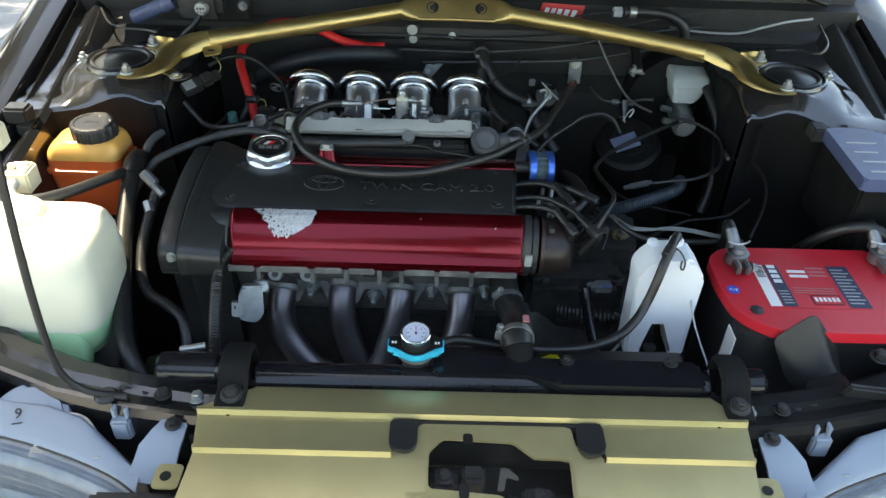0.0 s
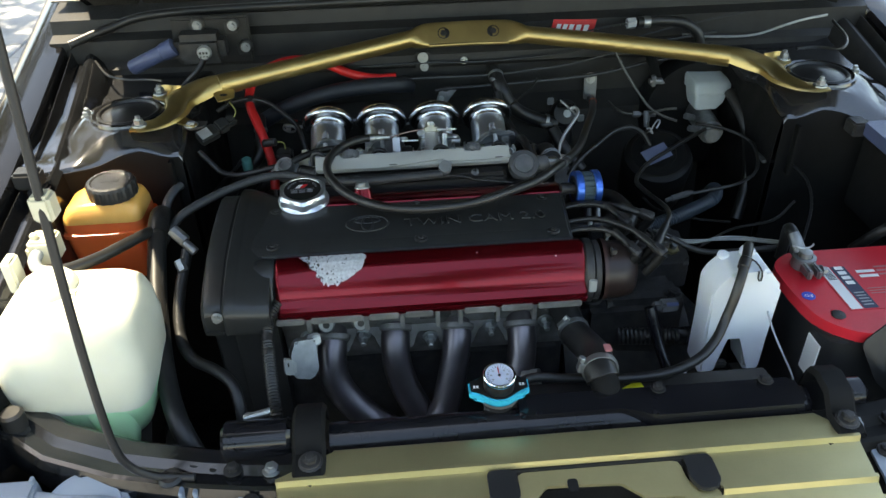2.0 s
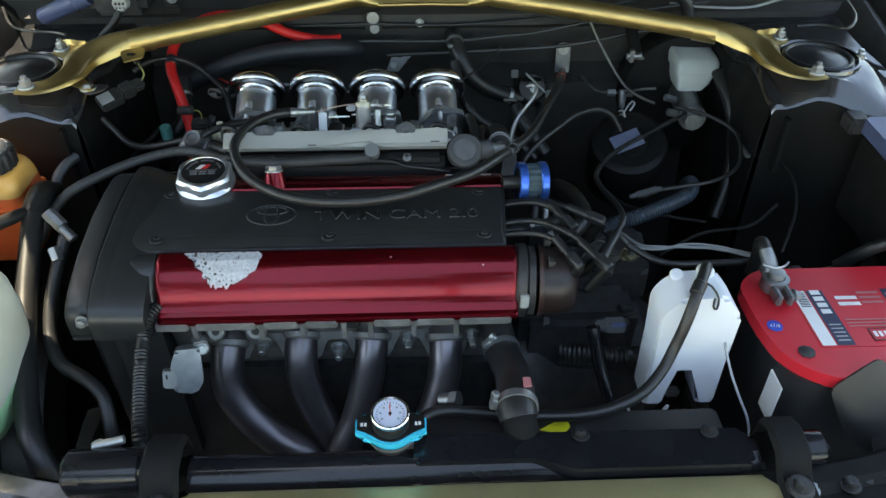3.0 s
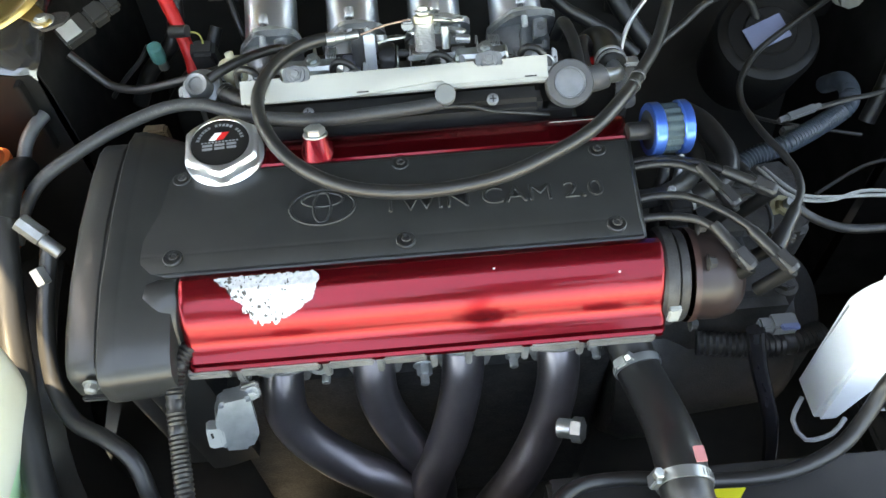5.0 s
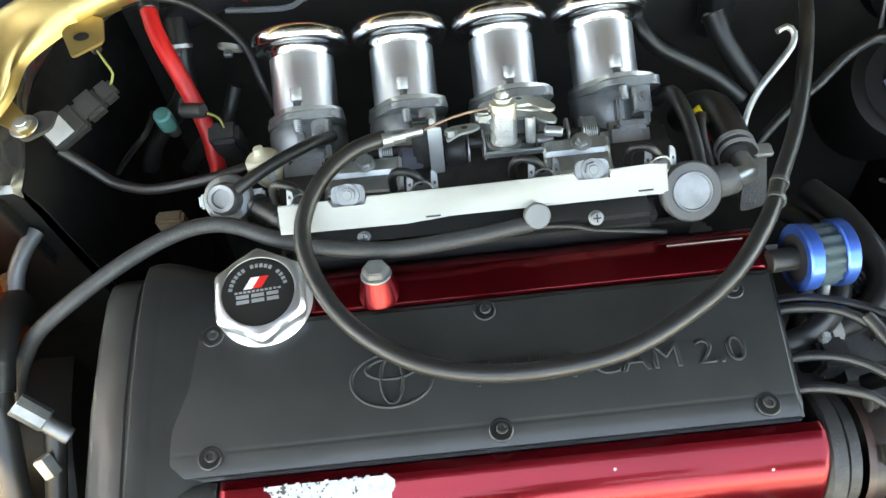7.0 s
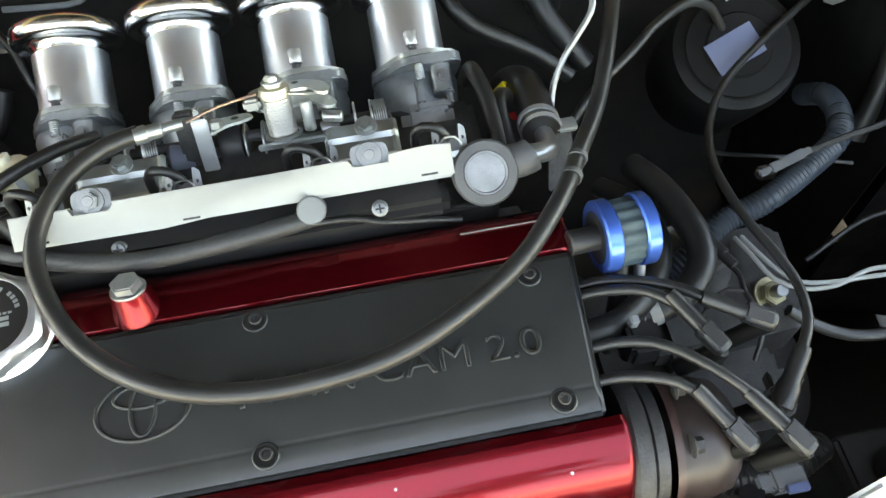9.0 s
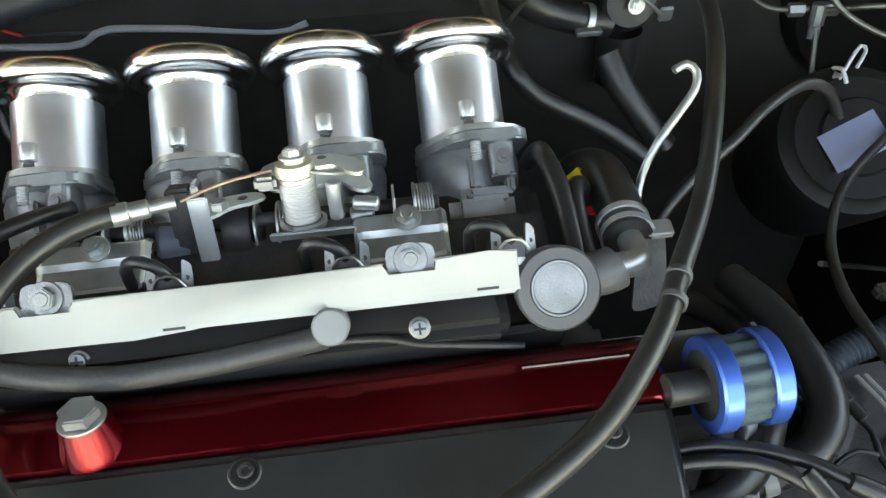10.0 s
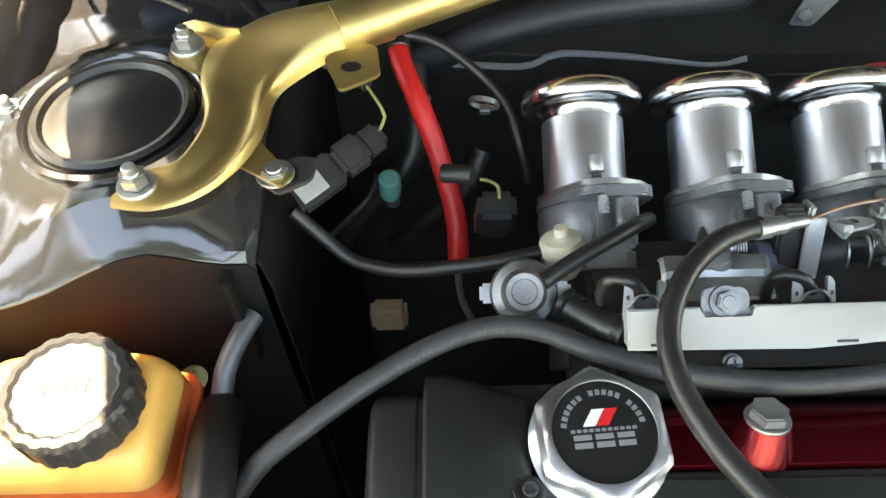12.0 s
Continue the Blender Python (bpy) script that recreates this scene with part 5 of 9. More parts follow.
part("damper_disc", lathe(fresh(), [(0.0154, 0.0032), (0.0148, 0.0052), (0.0138, 0.0052), (0.0132, 0.0040), (0.008, 0.0044), (0, 0.0046)], B, 40), M_CAST, button, "dull zinc disc")
part("damper_outlet", tube(fresh(), [(0.095, 1.150, 0.800), (0.115, 1.150, 0.803), (0.122, 1.152, 0.804)], 0.0125, 16), M_RINGG, button)
part("pipe_end", tube(fresh(), [(0.12, 1.152, 0.804), (0.133, 1.154, 0.802), (0.138, 1.160, 0.798), (0.138, 1.176, 0.793)], 0.0075, 16), M_STEEL, button)
plug = thing("rail_plug", "grey round plug on the end of the vacuum hose", "plug", (-0.032, 1.125, 0.80))
part("plug_cap", lathe(fresh(), [(0.0085, -0.014), (0.0095, -0.01), (0.0095, 0.002), (0.0085, 0.003), (0, 0.0034)], aim((-0.032, 1.126, 0.819), TOWARD), 28), paint("dull_plug_grey", (0.17, 0.18, 0.18), 0.45, metal=0.2, vary=0.12), plug)
scr = thing("rail_screw", "zinc cross-head screw holding the fuel rail", "screw", (0.0120, 1.1260, 0.8080), group="rail screws")
part("screw_head", lathe(fresh(), [(0, 0), (0.0056, 0), (0.0056, 0.002), (0.0044, 0.0025), (0.0040, 0.005), (0, 0.0056)], aim((0.0120, 1.1260, 0.8080), TOWARD), 22), M_CAST, scr)
SC = aim((0.0120, 1.1260, 0.8080), TOWARD)
part("cross_slot", box(box(fresh(), (-0.003, -0.0006, 0.005), (0.003, 0.0006, 0.0059), 0, SC), (-0.0006, -0.003, 0.0049), (0.0006, 0.003, 0.0060), 0, SC), M_BLACKP, scr)
copy_thing(scr, Matrix.Translation((-0.1610, 1.1320, 0.8030)))
hose("rail_wire", [(-0.20, 1.128, 0.80), (-0.12, 1.124, 0.802), (-0.02, 1.125, 0.804), (0.012, 1.122, 0.797), (0.045, 1.119, 0.794), (0.066, 1.118, 0.790)], 0.0022, M_RUBBER, "thin black wire clipped along the fuel rail", "wire")

# throttle linkage between the second and third stack
link_t = thing("throttle_linkage", "zinc throttle linkage with return spring and cable stop", "linkage", (-0.06, 1.205, 0.80))
K = aim((-0.046, 1.206, 0.812), (0, 0.45, 0.89))
part("spool", lathe(fresh(), [(0.0100, -0.004), (0.0104, -0.003)] + [(0.0104 - 0.00035 * (k % 2), -0.002 + k * 0.0008) for k in range(30)] + [(0.0100, 0.0225)], K, 36), paint("pale_spool", (0.50, 0.49, 0.46), 0.4, metal=0.5, vary=0.06), link_t, "pale tightly wound spool")
part("spring_cup", lathe(fresh(), [(0.0090, 0.0225), (0.0112, 0.0235), (0.0112, 0.0265), (0.0100, 0.030), (0.006, 0.0305), (0.0055, 0.034), (0, 0.0345)], K, 26), paint("yellow_zinc", (0.46, 0.44, 0.34), 0.38, metal=0.6), link_t)
bolt(link_t, K @ Vector((0, 0, 0.033)), K.to_3x3() @ Vector((0, 0, 1)), 0.0055, 0.004)
part("spring_base", lathe(fresh(), [(0, -0.008), (0.013, -0.008), (0.0135, -0.005), (0.011, -0.004)], K, 24), M_STEEL, link_t)
cam_out = [(-0.020, -0.004), (-0.016, 0.006), (0.0, 0.012), (0.020, 0.012), (0.034, 0.002), (0.040, -0.014), (0.036, -0.022), (0.028, -0.016), (0.022, -0.004), (0.006, -0.008), (-0.012, -0.010)]
part("throttle_cam", prism(fresh(), round_poly(cam_out, 0.004), 0.0022, K @ Matrix.Translation((0, 0.006, 0.024)), 0.0005), M_ZINC, link_t)
part("lower_cam", prism(fresh(), round_poly(cam_out, 0.004), 0.0022, K @ Matrix.Translation((0.002, 0.010, 0.012)), 0.0005), M_ZINC, link_t)
part("cam_pin", cyl(cyl(fresh(), K @ Vector((0.020, -0.008, -0.002)), K.to_3x3() @ Vector((0, 0, 1)), 0.0042, 0.022), K @ Vector((0.030, -0.012, 0.008)), (1, -0.2, 0), 0.004, 0.014), M_STEEL, link_t)
part("stop_wire", tube(fresh(), [K @ Vector(p) for p in ((0.010, -0.006, 0.026), (0.018, -0.010, 0.026), (0.026, -0.008, 0.024), (0.030, -0.002, 0.024))], 0.0014, 8), M_STEEL, link_t)
part("guide_tab", prism(fresh(), round_poly([(-0.046, -0.006), (-0.044, 0.004), (-0.024, 0.008), (-0.017, 0.0), (-0.024, -0.006), (-0.036, -0.010), (-0.046, -0.022)], 0.004), 0.002, K @ Matrix.Translation((0, 0.0, 0.010)), 0.0005), M_ZINC, link_t)
part("tab_hole", cyl(fresh(), K @ Vector((-0.031, 0.0, 0.0121)), K.to_3x3() @ Vector((0, 0, 1)), 0.0028, 0.0003, 16, 0.0001), M_BLACKP, link_t)
part("tab_bolt", prism(fresh(), ring_poly(0.0052, 6), 0.005, K @ Matrix.Translation((-0.042, -0.012, 0.012)), 0.0006), M_CAST, link_t)
part("cam_hole", cyl(fresh(), K @ Vector((0.014, 0.013, 0.0261)), K.to_3x3() @ Vector((0, 0, 1)), 0.0026, 0.0003, 16, 0.0001), M_BLACKP, link_t)
part("cam_clamp", box(fresh(), (-0.022, -0.010, 0.018), (-0.010, 0.004, 0.026), 0.002, K), M_CAST, link_t)
part("fold", box(fresh(), (-0.018, -0.015, -0.010), (0.030, -0.012, -0.005), 0.001, K), M_ZINC, link_t, "folded zinc edge")
part("clevis", cyl(fresh(), (-0.020, 1.208, 0.801), (1, 0, 0), 0.0052, 0.014, 18, 0.001), M_STEEL, link_t)
for x in (-0.158, -0.146, 0.005, 0.017):
    part("shaft_disc", cyl(fresh(), (x, 1.213, 0.800), (1, 0, 0), 0.0125, 0.0016, 24, 0.0003), M_ZINC, link_t)
part("shaft_end", cyl(fresh(), (-0.158, 1.213, 0.800), (1, 0, 0), 0.0042, 0.190, 14), M_DCAST, link_t)
part("drum", lathe(fresh(), [(0, 0), (0.0155, 0), (0.0175, 0.003), (0.0175, 0.013), (0.016, 0.016), (0, 0.016)], aim((-0.093, 1.213, 0.793), (1, 0, 0)), 32), M_PLASTIC, link_t, "black rubber drum")
for x in (-0.0755, -0.0625):
    part("drum_flange", cyl(fresh(), (x, 1.213, 0.792), (1, 0, 0), 0.0150, 0.0018, 28, 0.0004), M_ZINC, link_t)
# torsion springs on the shaft
for x0, n, r in ((-0.1445, 6, 0.0120), (-0.060, 5, 0.0085), (0.0195, 6, 0.0120)):
    line = [Vector((x0 + 0.0016 * n * k / (n * 16), 1.213 + r * math.cos(2 * math.pi * k / 16), 0.799 + r * math.sin(2 * math.pi * k / 16))) for k in range(n * 16)]
    part("torsion_spring", tube(fresh(), line, 0.00055, 6, 0.003), M_STEEL, link_t, "fine steel torsion spring")
# bent bracket that holds the cable
H = aim((-0.106, 1.206, 0.806), (0, 0.45, 0.89))
part("bracket_block", box(fresh(), (-0.013, -0.003, -0.018), (0.002, 0.008, 0.026), 0.002, H), M_DCAST, link_t)
part("cable_bracket", box(fresh(), (0.002, -0.004, -0.016), (0.0062, 0.008, 0.028), 0.0012, H), M_STEEL, link_t, "bright bent steel bracket")
part("bracket_face", box(fresh(), (0.0, -0.0085, -0.018), (0.011, -0.0060, 0.022), 0.0008, H), M_BRIGHT, link_t, "bright bent steel face")
part("bracket_foot", box(fresh(), (0.002, -0.005, -0.0195), (0.018, 0.004, -0.0155), 0.0012, H), M_STEEL, link_t)
part("boot", cyl(fresh(), (-0.132, 1.208, 0.793), (1, 0.05, -0.1), 0.0125, 0.022, 24, 0.003), paint("blue_grey_boot", (0.12, 0.13, 0.17), 0.4), link_t, "blue-grey rubber boot")
part("inner_cable", tube(fresh(), [(-0.108, 1.206, 0.832), (-0.085, 1.213, 0.835), (-0.058, 1.216, 0.838)], 0.0010, 8), M_COPPER, link_t)
part("cable_ferrule", lathe(fresh(), [(0, 0), (0.0062, 0), (0.0062, 0.008), (0.0052, 0.009), (0.0052, 0.018), (0.0038, 0.019), (0.0038, 0.032), (0, 0.032)], aim((-0.141, 1.1965, 0.8365), (0.95, 0.25, -0.1)), 20), M_STEEL, link_t)

# the looped black cable sheath from the linkage to the firewall
hose("throttle_cable", [(-0.138, 1.199, 0.836), (-0.16, 1.19, 0.838), (-0.183, 1.17, 0.838), (-0.199, 1.14, 0.835), (-0.201, 1.112, 0.832), (-0.191, 1.082, 0.829), (-0.173, 1.054, 0.826), (-0.147, 1.031, 0.824), (-0.115, 1.015, 0.823), (-0.076, 1.007, 0.823), (-0.036, 1.0065, 0.824), (0.006, 1.012, 0.827), (0.045, 1.028, 0.829), (0.09, 1.058, 0.826), (0.128, 1.101, 0.822), (0.152, 1.14, 0.812), (0.182, 1.19, 0.806), (0.208, 1.25, 0.808), (0.238, 1.33, 0.800), (0.260, 1.41, 0.782), (0.272, 1.462, 0.764), (0.277, 1.488, 0.752)],
     0.0062, M_RUBBER, "thick black rubber cable looped over the cam cover", "cable", n=16)
bm = fresh()
for o, a in (((0.141, 1.119, 0.8175), (0.5, 0.8, -0.2)), ((0.150, 1.136, 0.8130), (0.5, 0.8, -0.2))):
    lathe(bm, [(0.0060, -0.002), (0.0071, -0.002), (0.0071, 0.002), (0.0060, 0.002)], aim(o, a), 20)
solo("cable_tie", bm, M_RINGG, "grey ties round the black looped cable", "cable tie")
solo("marker_band", lathe(fresh(), [(0.0062, -0.003), (0.0068, -0.003), (0.0068, 0.003), (0.0062, 0.003)], aim((0.2565, 1.397, 0.7855), (0.25, 0.95, -0.1)), 20), paint("orange_tape", (0.55, 0.14, 0.08), 0.5), "orange tape round the black cable", "tape")
# plate that holds the cable at the firewall
cb = thing("cable_anchor", "long slotted steel anchor plate on the firewall", "bracket", (0.276, 1.505, 0.76))
A = aim((0.277, 1.4965, 0.772), (0, -1, 0.12))
part("plate", prism(fresh(), round_poly([(-0.012, -0.042), (0.012, -0.042), (0.012, 0.028), (-0.012, 0.028)], 0.0115, 6), 0.003, A, 0.0006), M_CAST, cb)
bolt(cb, A @ Vector((0, 0.016, 0.003)), (0, -1, 0.12), 0.006, 0.004)
bolt(cb, A @ Vector((0, -0.030, 0.003)), (0, -1, 0.12), 0.005, 0.004)

# fuel line hose lying behind the cam cover
hose("fuel_hose", [(-0.448, 1.060, 0.735), (-0.434, 1.074, 0.760), (-0.417, 1.089, 0.779), (-0.397, 1.102, 0.789), (-0.358, 1.128, 0.797), (-0.320, 1.149, 0.801), (-0.290, 1.158, 0.803), (-0.262, 1.155, 0.804), (-0.228, 1.139, 0.804), (-0.187, 1.125, 0.806), (-0.140, 1.117, 0.808), (-0.095, 1.118, 0.810), (-0.062, 1.123, 0.808), (-0.036, 1.1265, 0.8085)],
     0.0063, M_BRAID, "braided black fuel hose with worn white print", "hose", n=16)


def print_along(text, pts, r, size, start, parent, side):
    """Small printed letters round a hose, one after another along it."""
    line, at, bits = spline(pts, 0.001), 0.0, fresh()
    dist = [0.0]
    for a, b in zip(line, line[1:]):
        dist.append(dist[-1] + (b - a).length)
    for k, ch in enumerate(text):
        d = start + k * size * 0.68
        i = min(range(len(dist)), key=lambda q: abs(dist[q] - d))
        if ch == " " or i + 1 >= len(line):
            continue
        t = (line[i + 1] - line[i]).normalized()
        n = (Vector(side) - t * Vector(side).dot(t)).normalized()
        m = Matrix((t, n.cross(t), n)).transposed().to_4x4()
        m.translation = line[i] + n * (r + 0.0002)
        glyph = words(ch, size, m, M_INK, None, "glyph", 0.0001)
        me = glyph.data
        bpy.data.objects.remove(glyph)
        bits.from_mesh(me)
    me = bpy.data.meshes.new("worn_print")
    bits.to_mesh(me)
    bits.free()
    me.materials.append(M_INK)
    return link("worn_print", me, parent)


FUEL = [(-0.448, 1.060, 0.735), (-0.434, 1.074, 0.760), (-0.417, 1.089, 0.779), (-0.397, 1.102, 0.789), (-0.358, 1.128, 0.797), (-0.320, 1.149, 0.801), (-0.290, 1.158, 0.803), (-0.262, 1.155, 0.804), (-0.228, 1.139, 0.804), (-0.187, 1.125, 0.806), (-0.140, 1.117, 0.808), (-0.095, 1.118, 0.810)]
print_along("FUEL LINE HOSE SAE 30R7 MADE IN USA", FUEL, 0.0066, 0.0042, 0.145, bpy.data.objects["fuel_hose"], (0.1, -0.80, 0.60))

# cone breather filter on the red cover's end
filt = thing("breather_filter", "small breather filter with blue anodised rims", "air filter", (0.171, 1.083, 0.77))
FA = aim((0.147, 1.081, 0.797), (1, 0.06, -0.03))
part("gauze", lathe(fresh(), [(0.020, 0.004), (0.022, 0.006), (0.022, 0.035), (0.02, 0.037), (0, 0.037)], FA, 96, wave=lambda a: 1 + 0.045 * math.cos(16 * a)), M_FILTER, filt, "dark pleated gauze", angle=70)
for z0, w in ((0.002, 0.0105), (0.0285, 0.0100)):
    part("rim", lathe(fresh(), [(0.018, z0), (0.0235, z0), (0.0248, z0 + 0.0012), (0.0248, z0 + w - 0.0012), (0.0235, z0 + w), (0.021, z0 + w)], FA, 48), M_BLUE, filt, "anodised blue rim")
part("end_plate", lathe(fresh(), [(0, 0.0385), (0.020, 0.0385)], FA, 40), M_PLASTIC, filt)
part("inner_plate", lathe(fresh(), [(0, 0.003), (0.020, 0.003)], FA, 40), M_PLASTIC, filt)
part("neck", cyl(fresh(), (0.130, 1.0800, 0.7975), (1, 0.06, -0.03), 0.0085, 0.022, 24), M_PLASTIC, filt)

# lifting hook and thick coolant pipes at the end of the rail
hk = thing("lifting_hook", "pale zinc curved lifting hook", "hook", (0.15, 1.20, 0.74))
HOOK = [(0.150, 1.186, 0.755), (0.153, 1.200, 0.766), (0.156, 1.214, 0.778), (0.160, 1.225, 0.790), (0.169, 1.235, 0.806), (0.182, 1.245, 0.819), (0.192, 1.254, 0.829), (0.1945, 1.263, 0.8345), (0.189, 1.268, 0.837), (0.181, 1.265, 0.8355)]
line = spline([Vector(p) for p in HOOK], 0.004)
deep = [0.012 * min(1.0, 0.35 + (len(line) - k) / 14) for k in range(len(line))]
part("hook_arm", thick(skin(fresh(), [[p, p + Vector((0.45, 0.75, -0.5)) * d] for p, d in zip(line, deep)]), 0.0026), M_CAST, hk, "bent sheet arm", angle=50)
part("hook_edge", tube(fresh(), HOOK, (0.0021, 0.0026), 10), M_STEEL, hk, "bright worn edge")
part("hook_plate", prism(fresh(), round_poly([(-0.010, -0.030), (0.012, -0.026), (0.012, 0.020), (-0.004, 0.018)], 0.005), 0.003, aim((0.147, 1.168, 0.781), (0, -0.7, 0.7)), 0.0005), M_DCAST, hk)
ep = thing("coolant_elbow", "thick grey-black elbow hose with a spring clip", "hose", (0.14, 1.22, 0.74))
part("elbow", tube(fresh(), [(0.130, 1.275, 0.725), (0.135, 1.262, 0.755), (0.140, 1.242, 0.774), (0.141, 1.216, 0.782), (0.1385, 1.190, 0.789), (0.1375, 1.176, 0.793)], 0.0145, 18), M_RUBBER, ep)
bm = fresh()
for k in range(2):
    lathe(bm, [(0.0146, -0.0022), (0.0160, -0.0022), (0.0160, 0.0022), (0.0146, 0.0022)], aim((0.1385, 1.190 - 0.009 * k, 0.789 + 0.0015 * k), (-0.1, -0.95, 0.25)), 28)
box(bm, (0.149, 1.174, 0.792), (0.164, 1.186, 0.797), 0.0015)
part("spring_clip", bm, M_BRIGHT, ep, "bright spring clip")
hose("bypass_pipe", [(0.098, 1.265, 0.765), (0.0985, 1.252, 0.790), (0.099, 1.238, 0.803), (0.103, 1.215, 0.803), (0.105, 1.19, 0.797), (0.106, 1.165, 0.790)], 0.0062, M_RUBBER, "slim dark bypass pipe beside the elbow", "pipe")
hose("bypass_pipe_bent", [(0.112, 1.165, 0.79), (0.111, 1.195, 0.796), (0.113, 1.212, 0.798), (0.120, 1.222, 0.790), (0.126, 1.224, 0.772)], 0.0058, M_RUBBER, "short bent bypass pipe", "pipe")
solo("taped_joint", lathe(fresh(), [(0.0085, -0.006), (0.0095, -0.005), (0.0095, 0.005), (0.0085, 0.006)], aim((0.124, 1.232, 0.778), (0.7, 0.2, 0.6)), 18), paint("yellow_tape", (0.75, 0.55, 0.03), 0.45), "yellow tape on a pipe joint", "tape")
solo("taped_joint_red", lathe(fresh(), [(0.0085, -0.006), (0.0095, -0.005), (0.0095, 0.005), (0.0085, 0.006)], aim((0.133, 1.228, 0.766), (0.5, -0.2, -0.8)), 18), M_HOSERED, "red tape on a pipe joint", "tape")

# dampening valve and vacuum leads at the regulator end
vv = thing("vacuum_valve", "cream plastic one-way vacuum valve", "valve", (-0.240, 1.212, 0.78))
V = aim((-0.2405, 1.214, 0.786), (-0.12, 0.35, 0.92))
part("valve_body", lathe(fresh(), [(0, -0.008), (0.008, -0.008), (0.0105, -0.004), (0.0120, 0.0), (0.0140, 0.004), (0.0145, 0.010), (0.0140, 0.016), (0.0120, 0.0185), (0.0065, 0.0195), (0.0045, 0.021), (0.0042, 0.026), (0, 0.0265)], V, 30), M_CREAM, vv)
bm = fresh()
for k in range(4):
    box(bm, (0.0125, -0.003, 0.001), (0.0150, 0.003, 0.011), 0.0008, V @ Matrix.Rotation(0.5 + k * math.pi / 2, 4, "Z"))
part("valve_rib", bm, M_GREYP, vv)
hose("vacuum_lead", [(-0.258, 1.182, 0.812), (-0.245, 1.190, 0.815), (-0.225, 1.203, 0.816), (-0.200, 1.222, 0.810), (-0.185, 1.24, 0.795)], 0.0050, M_RUBBER, "short black vacuum hose from the regulator", n=12)
hose("vacuum_hose", [(-0.247, 1.217, 0.797), (-0.270, 1.214, 0.793), (-0.292, 1.2135, 0.788), (-0.337, 1.218, 0.7765), (-0.360, 1.225, 0.7725), (-0.378, 1.232, 0.7745), (-0.395, 1.240, 0.790), (-0.410, 1.246, 0.806)], 0.0046, M_RUBBER, "thin black vacuum hose drooping from the valve", n=12)

# ---- strut brace ----
brace = thing("strut_brace", "gold painted strut brace bolted across the towers and firewall", "strut brace", (X0, 1.40, 0.86))
for pts in ([(-0.350, 1.3405, 0.8812), (-0.20, 1.4115, 0.8855), (-0.068, 1.4739, 0.8896)], [(0.150, 1.4661, 0.8904), (0.28, 1.418, 0.8870), (0.440, 1.3525, 0.8818)]):
    part("bar", tube(fresh(), pts, 0.0150, 24), M_GOLD, brace)
NB = Vector((0, -0.72, 0.69))  # the squashed middle leans back and faces up and forward
TB = Vector((0, 0.69, 0.72))
rows = []
for x, y, z, w, h in ((-0.076, 1.4702, 0.8895, 0.0150, 0.0150), (-0.062, 1.4766, 0.8898, 0.0152, 0.0152), (-0.052, 1.4795, 0.8905, 0.0180, 0.0130), (-0.040, 1.482, 0.8915, 0.0208, 0.0085), (-0.028, 1.4835, 0.892, 0.0222, 0.0058), (-0.014, 1.484, 0.892, 0.0226, 0.0050), (0.042, 1.485, 0.8925, 0.0228, 0.0048), (0.098, 1.484, 0.892, 0.0226, 0.0050), (0.110, 1.4825, 0.892, 0.0222, 0.0058), (0.122, 1.4795, 0.8915, 0.0208, 0.0085), (0.134, 1.475, 0.8908, 0.0180, 0.0130), (0.144, 1.469, 0.8905, 0.0152, 0.0152), (0.156, 1.463, 0.8902, 0.0150, 0.0150)):
    q = 2.0 if h > 0.014 else (3.0 if h > 0.012 else 5.5)
    row = []
    for k in range(36):
        c, sn = math.cos(2 * math.pi * k / 36), math.sin(2 * math.pi * k / 36)
        row.append(Vector((x, y, z)) + TB * (w * math.copysign(abs(c) ** (2 / q), c)) + NB * (h * math.copysign(abs(sn) ** (2 / q), sn)))
    rows.append(row)
cp = part("centre_plate", skin(fresh(), rows, close=True, cap=True), M_GOLD, brace, "flattened gold middle with two bolt wells", angle=55)
part("rolled_edge", tube(fresh(), [Vector((x, y, z)) - TB * 0.0215 + NB * 0.0035 for x, y, z in ((-0.030, 1.4835, 0.892), (0.0, 1.4845, 0.892), (0.042, 1.485, 0.8925), (0.084, 1.4845, 0.892), (0.112, 1.4825, 0.892))], 0.0032, 10), M_GOLD, cp)
for x in (-0.003, 0.086):
    o = Vector((x, 1.4845, 0.8923)) + NB * 0.0046
    w = part("bolt_well", lathe(fresh(), [(0.0108, 0.0), (0.0108, 0.0010), (0.0096, 0.0014), (0.0090, 0.0004), (0, 0.0004)], aim(o, NB), 28), M_BLACKP, cp)
    bolt(w, o + NB * 0.0003, NB, 0.0062, 0.002, M_DCAST, washer=False)
part("wall_plate", box(fresh(), (-0.03, 1.505, 0.872), (0.112, 1.520, 0.892), 0.003), M_BAY, brace)


def curve_rows(rows, n):
    """Rows of points made n times as many, on smooth curves through them."""
    out = []
    for i in range(len(rows) - 1):
        r0, r1, r2, r3 = rows[max(0, i - 1)], rows[i], rows[i + 1], rows[min(len(rows) - 1, i + 2)]
        for k in range(n):
            t = k / n
            out.append([0.5 * (2 * b + (c - a) * t + (2 * a - 5 * b + 4 * c - d) * t * t + (3 * b - a - 3 * c + d) * t ** 3) for a, b, c, d in zip(r0, r1, r2, r3)])
    return out + [rows[-1]]


